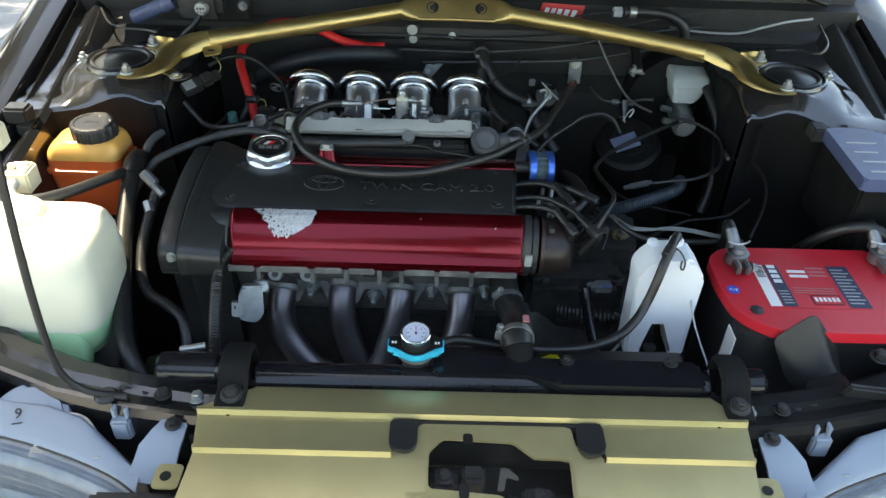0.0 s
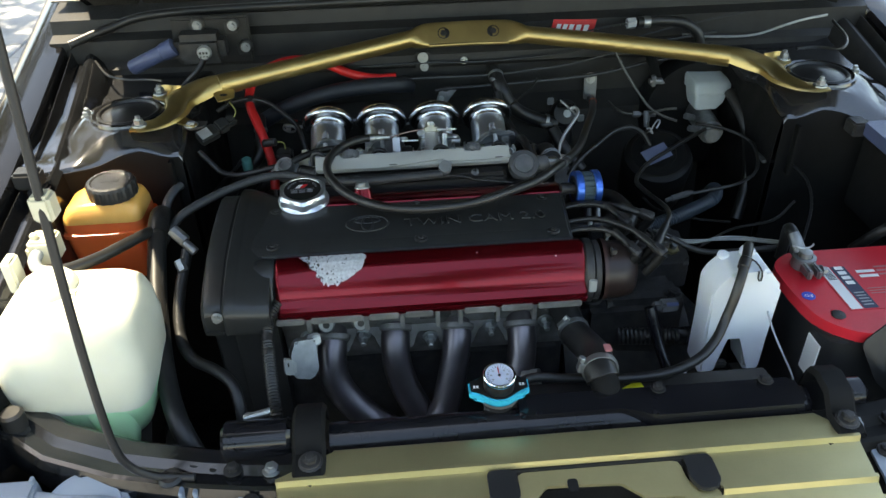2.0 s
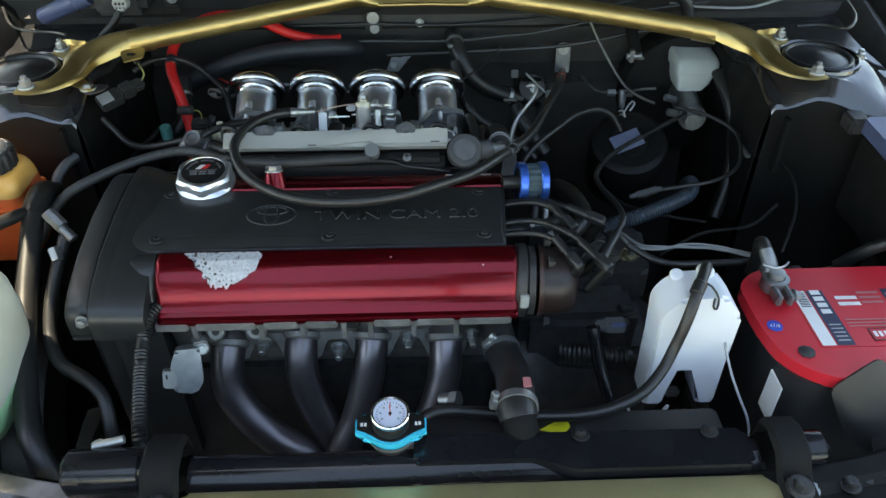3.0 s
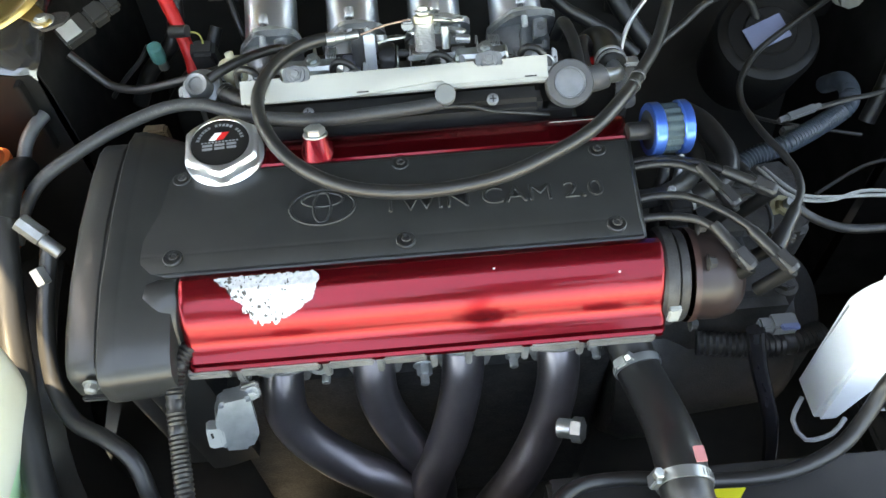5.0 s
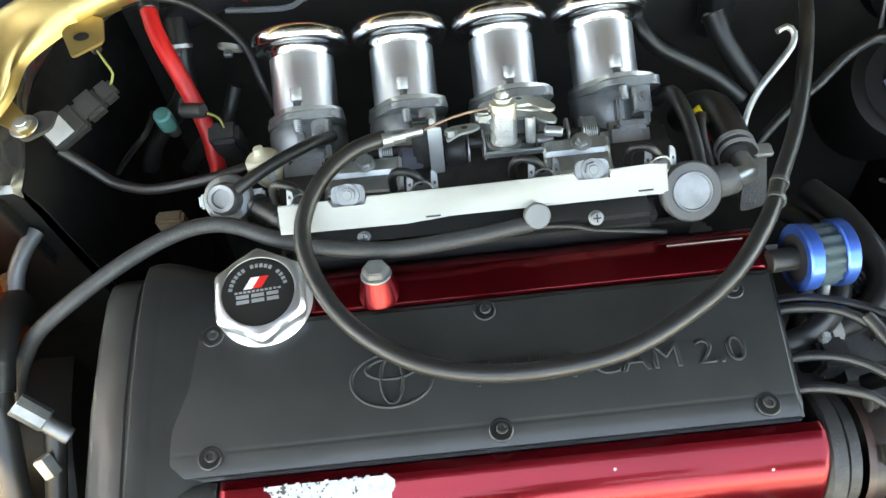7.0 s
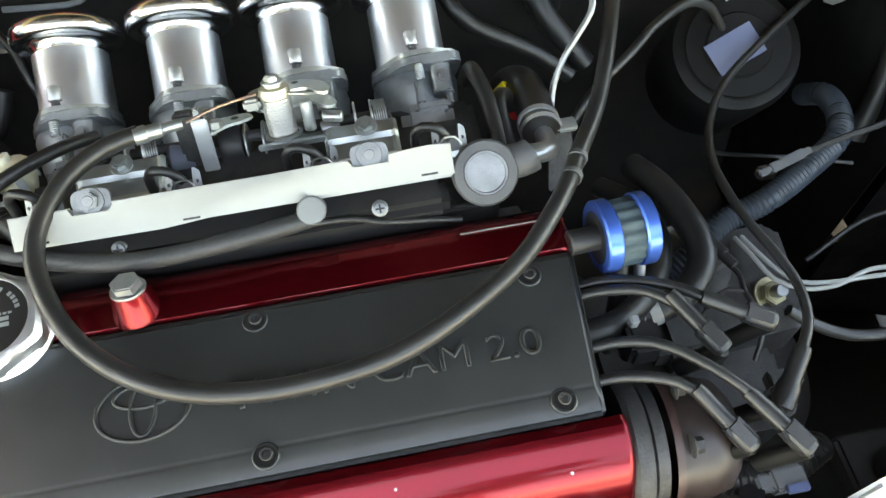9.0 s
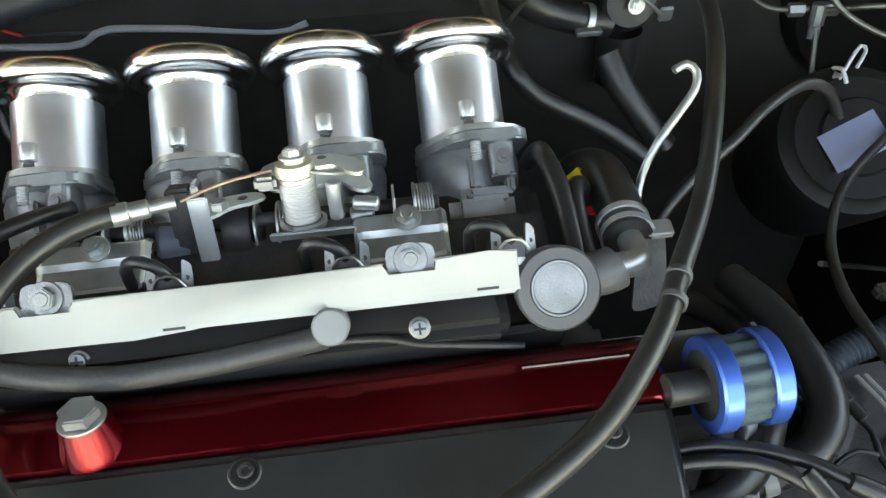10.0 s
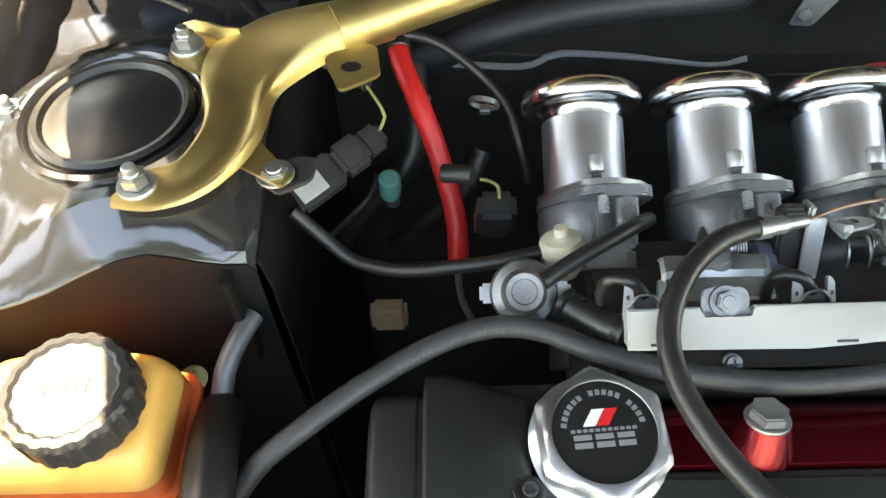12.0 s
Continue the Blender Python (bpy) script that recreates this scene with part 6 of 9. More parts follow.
def brace_foot(sd):
    """Pressed foot: a hollow sheet that comes off the bar, hugs the tower's ring and ends flat at the front stud."""
    rows = []
    for inner, outer, lift in (((-0.490, 1.204, 0.8705), (-0.489, 1.197, 0.870), (0, 0, 0, 0, 0)),
                               ((-0.473, 1.220, 0.873), (-0.467, 1.194, 0.869), (0, 0, 0.0005, 0.001, 0.001)),
                               ((-0.458, 1.226, 0.874), (-0.444, 1.203, 0.868), (0.002, 0.0015, -0.001, 0.0005, 0.003)),
                               ((-0.450, 1.247, 0.874), (-0.426, 1.224, 0.867), (0.003, 0.002, -0.001, 0.001, 0.005)),
                               ((-0.450, 1.268, 0.874), (-0.416, 1.251, 0.866), (0.003, 0.003, 0.0, 0.002, 0.006)),
                               ((-0.459, 1.301, 0.873), (-0.412, 1.282, 0.866), (0.002, 0.005, 0.004, 0.005, 0.009)),
                               ((-0.454, 1.328, 0.874), (-0.398, 1.300, 0.867), (0.003, 0.008, 0.011, 0.011, 0.012)),
                               ((-0.430, 1.344, 0.876), (-0.383, 1.308, 0.871), (0.007, 0.013, 0.0175, 0.0165, 0.012)),
                               ((-0.400, 1.344, 0.880), (-0.371, 1.313, 0.875), (0.0095, 0.0150, 0.0180, 0.0155, 0.0105)),
                               ((-0.367, 1.3475, 0.882), (-0.353, 1.3215, 0.879), (0.009, 0.0140, 0.0165, 0.0140, 0.009))):
        a, b = Vector(inner), Vector(outer)
        row = [a] + [a.lerp(b, u) + Vector((0, 0, h)) for u, h in zip((0.10, 0.28, 0.52, 0.74, 0.92), lift)] + [b]
        rows.append([Vector((tx(sd, p.x), ty(sd, p.y), p.z)) for p in row])
    rows = curve_rows(rows, 4)
    rows = [list(r) for r in zip(*curve_rows([list(c) for c in zip(*rows)], 3))]
    return thick(skin(fresh(), rows), 0.0026)


for sd in (-1, 1):
    ft = part("tower_foot", brace_foot(sd), M_GOLD, brace, "pressed gold foot with a hollow middle", angle=60)
    bm = fresh()
    tube(bm, [(tx(sd, x), ty(sd, y), z) for x, y, z in ((-0.378, 1.3275, 0.8805), (-0.358, 1.337, 0.881), (-0.347, 1.342, 0.8813))], 0.0166, 24)
    part("socket", bm, M_GOLD, ft)
    bm = fresh()
    prism(bm, round_poly([(tx(sd, x), ty(sd, y)) for x, y in ((-0.484, 1.318), (-0.482, 1.341), (-0.462, 1.343), (-0.448, 1.326), (-0.452, 1.300), (-0.462, 1.303))][::1 if sd > 0 else -1], 0.004), 0.003, Matrix.Translation((0, 0, 0.8685)), 0.001)
    part("rear_ear", bm, M_GOLD, ft)
    rows = [[(tx(sd, x), ty(sd, y), 0.870), (tx(sd, x - 0.0005), ty(sd, y) + 0.003, 0.873 + h * 0.5), (tx(sd, x - 0.001), ty(sd, y) + 0.004, 0.873 + h)] for x, y, h in ((-0.476, 1.342, 0.004), (-0.468, 1.342, 0.006), (-0.458, 1.338, 0.007), (-0.448, 1.330, 0.009), (-0.436, 1.326, 0.010))]
    part("rear_lip", thick(skin(fresh(), rows), 0.002), M_GOLD, ft)
    if sd > 0:
        continue
    tabm = aim((tx(sd, -0.366), ty(sd, 1.2995), 0.8735), (0, -0.1, 1))
    f = 1 if sd < 0 else -1
    tb = part("hole_tab", prism(fresh(), round_poly([(f * x, y) for x, y in ((-0.018, 0.006), (-0.007, -0.0205), (0.017, -0.008), (0.014, 0.016), (-0.004, 0.022))][::f], 0.003), 0.0025, tabm, 0.0005), M_GOLD, ft)
    part("slot_hole", prism(fresh(), [(f * (p[0] - 0.001), p[1] - 0.0015) for p in ring_poly(0.0062, 16, sx=1.0, sy=0.65)][::f], 0.0006, tabm @ Matrix.Translation((0, 0, 0.0024))), M_BLACKP, tb)
part("side_tab", prism(fresh(), round_poly([(-0.432, 1.234), (-0.402, 1.214), (-0.396, 1.222), (-0.420, 1.252)], 0.002), 0.0025, Matrix.Translation((0, 0, 0.861)), 0.0005), M_GOLD, brace)

# ---- belt side: tanks and hoses ----


def loft_rect(bm, levels, n=6):
    """Rounded rectangles (z, cx, cy, hx, hy, r) skinned upwards."""
    rows = []
    for z, cx, cy, hx, hy, r in levels:
        poly = round_poly([(cx - hx, cy - hy), (cx + hx, cy - hy), (cx + hx, cy + hy), (cx - hx, cy + hy)], r, n)
        rows.append([(x, y, z) for x, y in poly])
    skin(bm, rows, close=True, cap=True)
    return bm


tank = thing("coolant_reservoir", "milky white coolant reservoir with green coolant in its base", "reservoir", (-0.49, 0.865, 0.60))
X1 = -0.487
part("upper_shell", loft_rect(fresh(), [(0.702, X1, 0.862, 0.078, 0.066, 0.03), (0.740, X1, 0.863, 0.0815, 0.069, 0.03), (0.764, X1, 0.864, 0.0825, 0.069, 0.03), (0.770, X1, 0.864, 0.081, 0.068, 0.03), (0.792, X1, 0.866, 0.080, 0.066, 0.032),
                                       (0.809, X1 + 0.001, 0.868, 0.075, 0.061, 0.034), (0.818, X1 + 0.002, 0.869, 0.066, 0.053, 0.034), (0.821, X1 + 0.003, 0.870, 0.050, 0.040, 0.03)]), M_TANKW, tank, angle=60)
part("lower_shell", loft_rect(fresh(), [(0.645, X1, 0.858, 0.052, 0.042, 0.025), (0.653, X1, 0.859, 0.064, 0.052, 0.028), (0.675, X1, 0.861, 0.073, 0.061, 0.03), (0.702, X1, 0.862, 0.078, 0.066, 0.03)]), M_TANKG, tank, "green coolant showing through", angle=60)
part("outlet_foot", loft_rect(fresh(), [(0.640, -0.446, 0.798, 0.009, 0.008, 0.006), (0.646, -0.447, 0.800, 0.015, 0.012, 0.009), (0.676, -0.453, 0.812, 0.024, 0.020, 0.012), (0.702, -0.458, 0.822, 0.030, 0.026, 0.014)]), M_TANKG, tank, angle=60)
part("filler_dome", lathe(fresh(), [(0.034, 0.812), (0.032, 0.825), (0.028, 0.830), (0.0, 0.831)], Matrix.Translation((-0.515, 0.888, 0)), 36), M_TANKW, tank)
part("dome_tab", box(fresh(), (-0.497, 0.864, 0.818), (-0.476, 0.878, 0.825), 0.003), M_TANKW, tank)
part("strap_ear", box(fresh(), (-0.580, 0.800, 0.700), (-0.540, 0.830, 0.712), 0.004), M_TANKW, tank)
part("hanging_ear", box(fresh(), (-0.572, 0.905, 0.80), (-0.558, 0.93, 0.845), 0.003), M_TANKW, tank)
part("ear_bolt", cyl(fresh(), (-0.562, 0.806, 0.712), (0, 0, 1), 0.009, 0.008, 6), M_PLASTIC, tank)

ps = thing("power_steering_reservoir", "amber power steering reservoir with dark red fluid and black cap", "reservoir", (-0.51, 1.10, 0.70))
part("upper_shell", loft_rect(fresh(), [(0.789, -0.5165, 1.110, 0.0550, 0.0365, 0.015), (0.797, -0.5160, 1.110, 0.0540, 0.0355, 0.015), (0.807, -0.514, 1.110, 0.0500, 0.0335, 0.016), (0.8135, -0.510, 1.110, 0.0440, 0.031, 0.018), (0.8165, -0.506, 1.110, 0.036, 0.028, 0.018)]), M_AMBER, ps, angle=50)
part("lower_shell", loft_rect(fresh(), [(0.690, -0.5165, 1.110, 0.042, 0.030, 0.015), (0.702, -0.5165, 1.110, 0.049, 0.034, 0.015), (0.755, -0.5165, 1.110, 0.0550, 0.0365, 0.015), (0.7665, -0.5165, 1.110, 0.0560, 0.0370, 0.015), (0.768, -0.5165, 1.110, 0.0595, 0.0405, 0.015), (0.774, -0.5165, 1.110, 0.0595, 0.0405, 0.015), (0.7755, -0.5165, 1.110, 0.0560, 0.0370, 0.015), (0.789, -0.5165, 1.110, 0.0550, 0.0365, 0.015)]), M_OIL, ps, "dark red fluid showing through", angle=50)
CAPC = Matrix.Translation((-0.501, 1.1085, 0))
part("cap", lathe(fresh(), [(0.028, 0.815), (0.0325, 0.8165), (0.0330, 0.834), (0.0310, 0.8375), (0.0270, 0.8385), (0.0250, 0.837), (0.0, 0.8375)], CAPC, 108, wave=lambda a: 1 + 0.022 * (1 if math.cos(18 * a) > 0 else -0.4)), M_PLASTIC, ps, "black ribbed screw cap", angle=30)
for k in range(5):
    part("raised_mark", box(fresh(), (-0.513 + 0.005 * k, 1.104 + 0.002 * (k % 2), 0.8372), (-0.5095 + 0.005 * k, 1.113, 0.8379), 0.0003), M_PLASTIC, ps)
hose("reservoir_hose", [(-0.56, 1.105, 0.74), (-0.585, 1.09, 0.765), (-0.590, 1.05, 0.775), (-0.575, 1.01, 0.755)], 0.011, M_RUBBER, "black hose bending round the amber reservoir", n=14)

wc = thing("washer_connector", "cream plastic hose connector block on the inner wing", "connector", (-0.55, 0.96, 0.80))
part("block", box(box(fresh(), (-0.556, 0.945, 0.812), (-0.525, 0.978, 0.845), 0.003), (-0.563, 0.951, 0.806), (-0.546, 0.975, 0.833), 0.003), M_CREAM, wc)
part("pin", box(box(fresh(), (-0.552, 0.953, 0.843), (-0.544, 0.961, 0.852), 0.001), (-0.538, 0.963, 0.843), (-0.530, 0.971, 0.849), 0.001), M_CREAM, wc)
part("elbow", tube(fresh(), [(-0.545, 0.946, 0.830), (-0.545, 0.932, 0.828), (-0.538, 0.923, 0.821), (-0.525, 0.924, 0.817)], 0.0075, 14), M_GREYP, wc)
hose("cross_hose", [(-0.526, 0.924, 0.817), (-0.506, 0.932, 0.815), (-0.480, 0.960, 0.810), (-0.462, 0.995, 0.803), (-0.446, 1.030, 0.795), (-0.440, 1.050, 0.788)], 0.0075, M_RUBBER, "black hose crossing above the white reservoir", n=14)
rs = thing("radiator_side_hose", "long thick black hose running down to the radiator", "hose", (-0.43, 0.95, 0.72))
part("tube", tube(fresh(), [(-0.434, 1.066, 0.792), (-0.4345, 1.045, 0.784), (-0.430, 0.990, 0.752), (-0.422, 0.935, 0.722), (-0.404, 0.86, 0.690), (-0.380, 0.80, 0.667), (-0.350, 0.765, 0.62)], 0.0125, 16), M_RUBBER, rs)
part("hose_sleeve", tube(fresh(), [(-0.4345, 1.045, 0.784), (-0.436, 1.070, 0.791), (-0.440, 1.095, 0.785), (-0.4445, 1.118, 0.770), (-0.446, 1.129, 0.762)], 0.0140, 18), M_RUBBER, rs, "short rubber sleeve")
hose("inner_hose", [(-0.392, 1.02, 0.772), (-0.400, 0.97, 0.735), (-0.397, 0.925, 0.703), (-0.378, 0.893, 0.690), (-0.350, 0.876, 0.685), (-0.326, 0.858, 0.674), (-0.315, 0.83, 0.645), (-0.312, 0.80, 0.58)], 0.0075, M_RUBBER, "black hose curling beside the timing cover", n=14)
gf = thing("pipe_fitting", "grey alloy banjo fitting on a short pipe", "fitting", (-0.395, 1.02, 0.77))
part("body", cyl(cyl(fresh(), (-0.408, 1.030, 0.800), (0.6, -0.35, -0.5), 0.0085, 0.024, 8), (-0.397, 1.022, 0.789), (0.6, -0.35, -0.5), 0.0062, 0.026), M_CAST, gf)
part("lower_nut", cyl(fresh(), (-0.400, 1.000, 0.770), (0.3, -0.5, -0.5), 0.007, 0.016, 6), M_STEEL, gf)
hose("dark_pipe", [(-0.4465, 1.118, 0.760), (-0.4465, 1.131, 0.764), (-0.445, 1.150, 0.774), (-0.438, 1.168, 0.781), (-0.431, 1.184, 0.782)], 0.0066, M_PIPEGREY, "dull grey metal pipe behind the amber reservoir", "pipe", n=14)

# corrugated loom and the grey sensor by the timing cover
hose("wiring_loom", [(-0.260, 0.928, 0.748), (-0.274, 0.908, 0.740), (-0.277, 0.888, 0.729), (-0.275, 0.865, 0.720), (-0.271, 0.838, 0.711), (-0.266, 0.810, 0.704), (-0.262, 0.785, 0.690), (-0.26, 0.77, 0.66)], 0.0082, M_RUBBER, "corrugated black wiring loom hanging beside the head", "wiring", n=14, ribs=0.0012, pitch=0.0038)
sn = thing("idle_sensor", "grey alloy sensor housing with a white plug", "sensor", (-0.245, 0.885, 0.66))
SM = aim((-0.236, 0.880, 0.688), (0.25, -0.80, 0.45), (1, 0.2, 0))
part("case", prism(fresh(), round_poly([(-0.017, -0.020), (0.006, -0.027), (0.016, -0.014), (0.017, 0.024), (-0.008, 0.026), (-0.016, 0.010)], 0.004), 0.022, SM @ Matrix.Translation((0, 0, -0.014)), 0.004), M_TBODY, sn, "grey alloy casting")
part("flange", box(fresh(), (0.010, 0.012, -0.012), (0.026, 0.028, -0.004), 0.002, SM), M_HEAD, sn)
part("plug", prism(fresh(), round_poly([(-0.006, -0.010), (0.008, -0.012), (0.010, 0.006), (-0.004, 0.010)], 0.003), 0.014, SM @ Matrix.Translation((-0.021, -0.004, -0.006)), 0.0015), M_WHITEP, sn, "dirty white plug")
part("plug_mark", box(fresh(), (-0.0225, -0.004, 0.0082), (-0.0205, 0.001, 0.0086), 0, SM), M_BLACKP, sn)
bolt(sn, SM @ Vector((0.019, 0.020, -0.004)), (0.25, -0.80, 0.45), 0.0045, 0.005)

# ---- exhaust manifold ----
ex = thing("exhaust_manifold", "heat-tinted tubular steel exhaust manifold", "exhaust manifold", (-0.07, 0.90, 0.45))
RUNS = ([(-0.204, 0.985, 0.690), (-0.204, 0.945, 0.668), (-0.206, 0.926, 0.650), (-0.205, 0.911, 0.624), (-0.190, 0.898, 0.596), (-0.158, 0.883, 0.566), (-0.115, 0.867, 0.540), (-0.085, 0.85, 0.49), (-0.08, 0.85, 0.42)],
        [(-0.118, 0.985, 0.690), (-0.118, 0.955, 0.668), (-0.120, 0.936, 0.650), (-0.118, 0.922, 0.622), (-0.108, 0.910, 0.590), (-0.090, 0.895, 0.556), (-0.072, 0.885, 0.51), (-0.07, 0.88, 0.42)],
        [(-0.034, 0.985, 0.690), (-0.034, 0.950, 0.668), (-0.036, 0.932, 0.650), (-0.042, 0.915, 0.620), (-0.055, 0.893, 0.580), (-0.074, 0.870, 0.548), (-0.085, 0.855, 0.51), (-0.10, 0.84, 0.44)],
        [(0.054, 0.985, 0.690), (0.054, 0.945, 0.668), (0.054, 0.926, 0.650), (0.049, 0.907, 0.622), (0.035, 0.884, 0.588), (0.010, 0.858, 0.552), (-0.015, 0.845, 0.51), (-0.04, 0.84, 0.44)])
for run in RUNS:
    pp = part("primary_pipe", tube(fresh(), run, 0.0198, 24), M_PIPE, ex, "blued steel primary pipe")
    x = run[0][0]
    part("weld_collar", lathe(fresh(), [(0.0200, -0.006), (0.0240, -0.005), (0.0238, 0.001), (0.0218, 0.003), (0.0200, 0.004)], aim(Vector(run[1]) * 0.85 + Vector(run[2]) * 0.15, Vector(run[2]) - Vector(run[1])), 26), M_HEAD, pp)
part("oxygen_sensor", cyl(cyl(fresh(), (0.046, 0.872, 0.634), (0.8, -0.3, 0.3), 0.009, 0.016), (0.058, 0.867, 0.639), (0.8, -0.3, 0.3), 0.012, 0.010, 6), M_STEEL, ex, "zinc sensor nut")

# ---- top radiator hose ----
th = thing("top_radiator_hose", "black top radiator hose with two worm-drive clamps", "hose", (0.118, 0.83, 0.65))
part("tube", tube(fresh(), [(0.105, 0.965, 0.705), (0.112, 0.935, 0.693), (0.117, 0.905, 0.683), (0.121, 0.872, 0.692), (0.122, 0.835, 0.710), (0.119, 0.800, 0.727), (0.117, 0.775, 0.730), (0.118, 0.766, 0.727)], 0.0195, 24), M_RUBBER, th)
part("outlet_neck", tube(fresh(), [(0.117, 0.776, 0.7295), (0.1185, 0.766, 0.7265), (0.121, 0.757, 0.716), (0.122, 0.752, 0.700)], 0.0168, 24), M_WALL, th, "black radiator neck")
part("clamp", clamp_band(fresh(), (0.1175, 0.902, 0.684), (0.15, -0.97, -0.05), 0.0200, 0.0075, turn=2.4), M_STEEL, th, "slotted steel clamp")
part("clamp", clamp_band(fresh(), (0.1175, 0.780, 0.7298), (-0.06, -0.98, 0.08), 0.0200, 0.009, turn=2.9), M_STEEL, th, "slotted steel clamp")
part("housing", cyl(fresh(), (0.100, 0.990, 0.715), (0.2, -0.9, -0.35), 0.024, 0.05, 24), M_HEAD, th, "alloy water outlet")
part("paint_mark", box(fresh(), (0.124, 0.787, 0.7495), (0.132, 0.799, 0.7515), 0.0003), M_PINK, th)
oh = thing("overflow_hose", "black overflow hose from the radiator cap to the white bottle", "hose", (0.2, 0.79, 0.70))
part("tube", tube(fresh(), [(0.014, 0.768, 0.722), (0.040, 0.788, 0.716), (0.085, 0.795, 0.704), (0.14, 0.788, 0.704), (0.20, 0.787, 0.708), (0.245, 0.800, 0.716), (0.272, 0.820, 0.727), (0.287, 0.836, 0.745), (0.295, 0.842, 0.772), (0.303, 0.852, 0.797), (0.315, 0.873, 0.811), (0.326, 0.893, 0.811), (0.329, 0.899, 0.803)], 0.0060, 14), M_RUBBER, oh)
part("end_collar", lathe(fresh(), [(0.0061, -0.008), (0.0072, -0.007), (0.0072, 0.006), (0.0061, 0.007)], aim((0.3095, 0.864, 0.8065), (0.5, 0.75, 0.42)), 20), M_RUBBER, oh, "thicker rubber collar")

# ---- distributor and plug leads ----
ds = thing("distributor", "brown-black distributor on the end of the head", "distributor", (0.17, 0.95, 0.70))
DA = (1, -0.06, 0.0)
part("base_disc", lathe(fresh(), [(0.0, 0), (0.040, 0), (0.043, 0.003), (0.043, 0.012), (0.038, 0.014), (0.040, 0.015), (0.040, 0.022), (0.034, 0.024), (0.0, 0.024)], aim((0.134, 0.958, 0.742), DA), 44), M_DCAST, ds, "dark alloy base")
part("seam_ring", lathe(fresh(), [(0.0415, 0), (0.0415, 0.005), (0.037, 0.006)], aim((0.160, 0.957, 0.742), DA), 44), M_RUSTY, ds)
part("cap", lathe(fresh(), [(0.039, 0), (0.039, 0.020), (0.035, 0.034), (0.028, 0.040), (0.0, 0.041)], aim((0.165, 0.956, 0.742), DA), 40), M_DCAP, ds, "dark brown plastic cap")
part("white_tag", box(fresh(), (0.136, 0.9125, 0.738), (0.146, 0.9185, 0.756), 0.001), M_WHITEP, ds)
for y, z in ((0.975, 0.785), (0.940, 0.782), (0.93, 0.702)):
    bolt(ds, (0.168, y, z), DA, 0.005, 0.006, M_DCAST)
leads = ([(0.120, 1.047, 0.783), (0.145, 1.045, 0.790), (0.170, 1.037, 0.795), (0.190, 1.018, 0.795), (0.203, 0.996, 0.790)],
         [(0.120, 1.055, 0.780), (0.150, 1.053, 0.788), (0.185, 1.040, 0.793), (0.212, 1.020, 0.795), (0.238, 1.006, 0.790)],
         [(0.118, 1.010, 0.783), (0.145, 1.009, 0.789), (0.172, 0.998, 0.794), (0.205, 0.966, 0.794), (0.231, 0.929, 0.784)],
         [(0.116, 0.988, 0.783), (0.140, 0.987, 0.788), (0.170, 0.976, 0.792), (0.188, 0.956, 0.788), (0.201, 0.938, 0.780)])
for pts in leads:
    pl = thing("spark_plug_lead", "black ignition lead with a rubber boot on the distributor", "ignition lead", pts[2], group="spark plug leads")
    part("lead", tube(fresh(), pts, 0.0036, 12), M_RUBBER, pl)
    a, b = Vector(pts[-2]), Vector(pts[-1])
    d = (b - a).normalized()
    part("boot", lathe(fresh(), [(0.0, 0), (0.0044, 0), (0.0052, 0.004), (0.0053, 0.030), (0.0068, 0.034), (0.0070, 0.046), (0.0060, 0.048), (0, 0.049)], aim(b - d * 0.042, d), 18), M_RUBBER, pl)
    bm = fresh()
    box(bm, (-0.006, -0.005, -0.016), (0.006, 0.007, 0.005), 0.0025, aim(b, d))
    part("boot_end", bm, M_PLASTIC, pl)
    part("tower", cyl(fresh(), b + d * 0.004, (-0.5, 0.1, -0.85), 0.0062, 0.038, 16), M_CANISTER, pl)
coil = thing("coil_lead", "black coil lead bending down to the distributor", "ignition lead", (0.27, 1.0, 0.77))
part("lead", tube(fresh(), [(0.475, 1.355, 0.750), (0.425, 1.312, 0.756), (0.362, 1.272, 0.748), (0.316, 1.237, 0.745), (0.285, 1.195, 0.748), (0.267, 1.150, 0.760), (0.261, 1.11, 0.773), (0.262, 1.079, 0.780), (0.268, 1.050, 0.784), (0.270, 1.025, 0.787), (0.264, 1.000, 0.790), (0.250, 0.978, 0.787)], 0.0034, 12), M_RUBBER, coil)
part("boot", lathe(fresh(), [(0, 0), (0.0048, 0), (0.0056, 0.004), (0.0058, 0.022), (0.0074, 0.027), (0.0074, 0.040), (0, 0.041)], aim((0.2545, 0.984, 0.789), (-0.56, -0.74, -0.36)), 18), M_RUBBER, coil)
part("tower", cyl(fresh(), (0.2335, 0.956, 0.777), (-0.6, 0.1, -0.8), 0.0062, 0.036, 16), M_CANISTER, coil)

# ---- white overflow bottle ----
bt = thing("overflow_bottle", "frosted white overflow bottle with a notched foot", "bottle", (0.325, 0.88, 0.60))
poly = [(0.279, 0.630), (0.277, 0.768), (0.284, 0.782), (0.298, 0.795), (0.341, 0.797), (0.362, 0.770), (0.363, 0.630), (0.341, 0.630), (0.3295, 0.694), (0.304, 0.694), (0.303, 0.630)]
BF = aim((0, 0.904, 0), (0, -1, 0))
part("shell", prism(fresh(), round_poly(poly, 0.006, 3), 0.046, BF, 0.014, 4), M_BOTTLE, bt, angle=50)
part("neck_lug", cyl(fresh(), (0.299, 0.900, 0.792), (-0.1, -0.3, 1), 0.0075, 0.006, 20, 0.002), M_BOTTLE, bt)
part("neck", cyl(fresh(), (0.328, 0.898, 0.794), (0, -0.1, 1), 0.0095, 0.010, 24, 0.002), M_BOTTLE, bt)
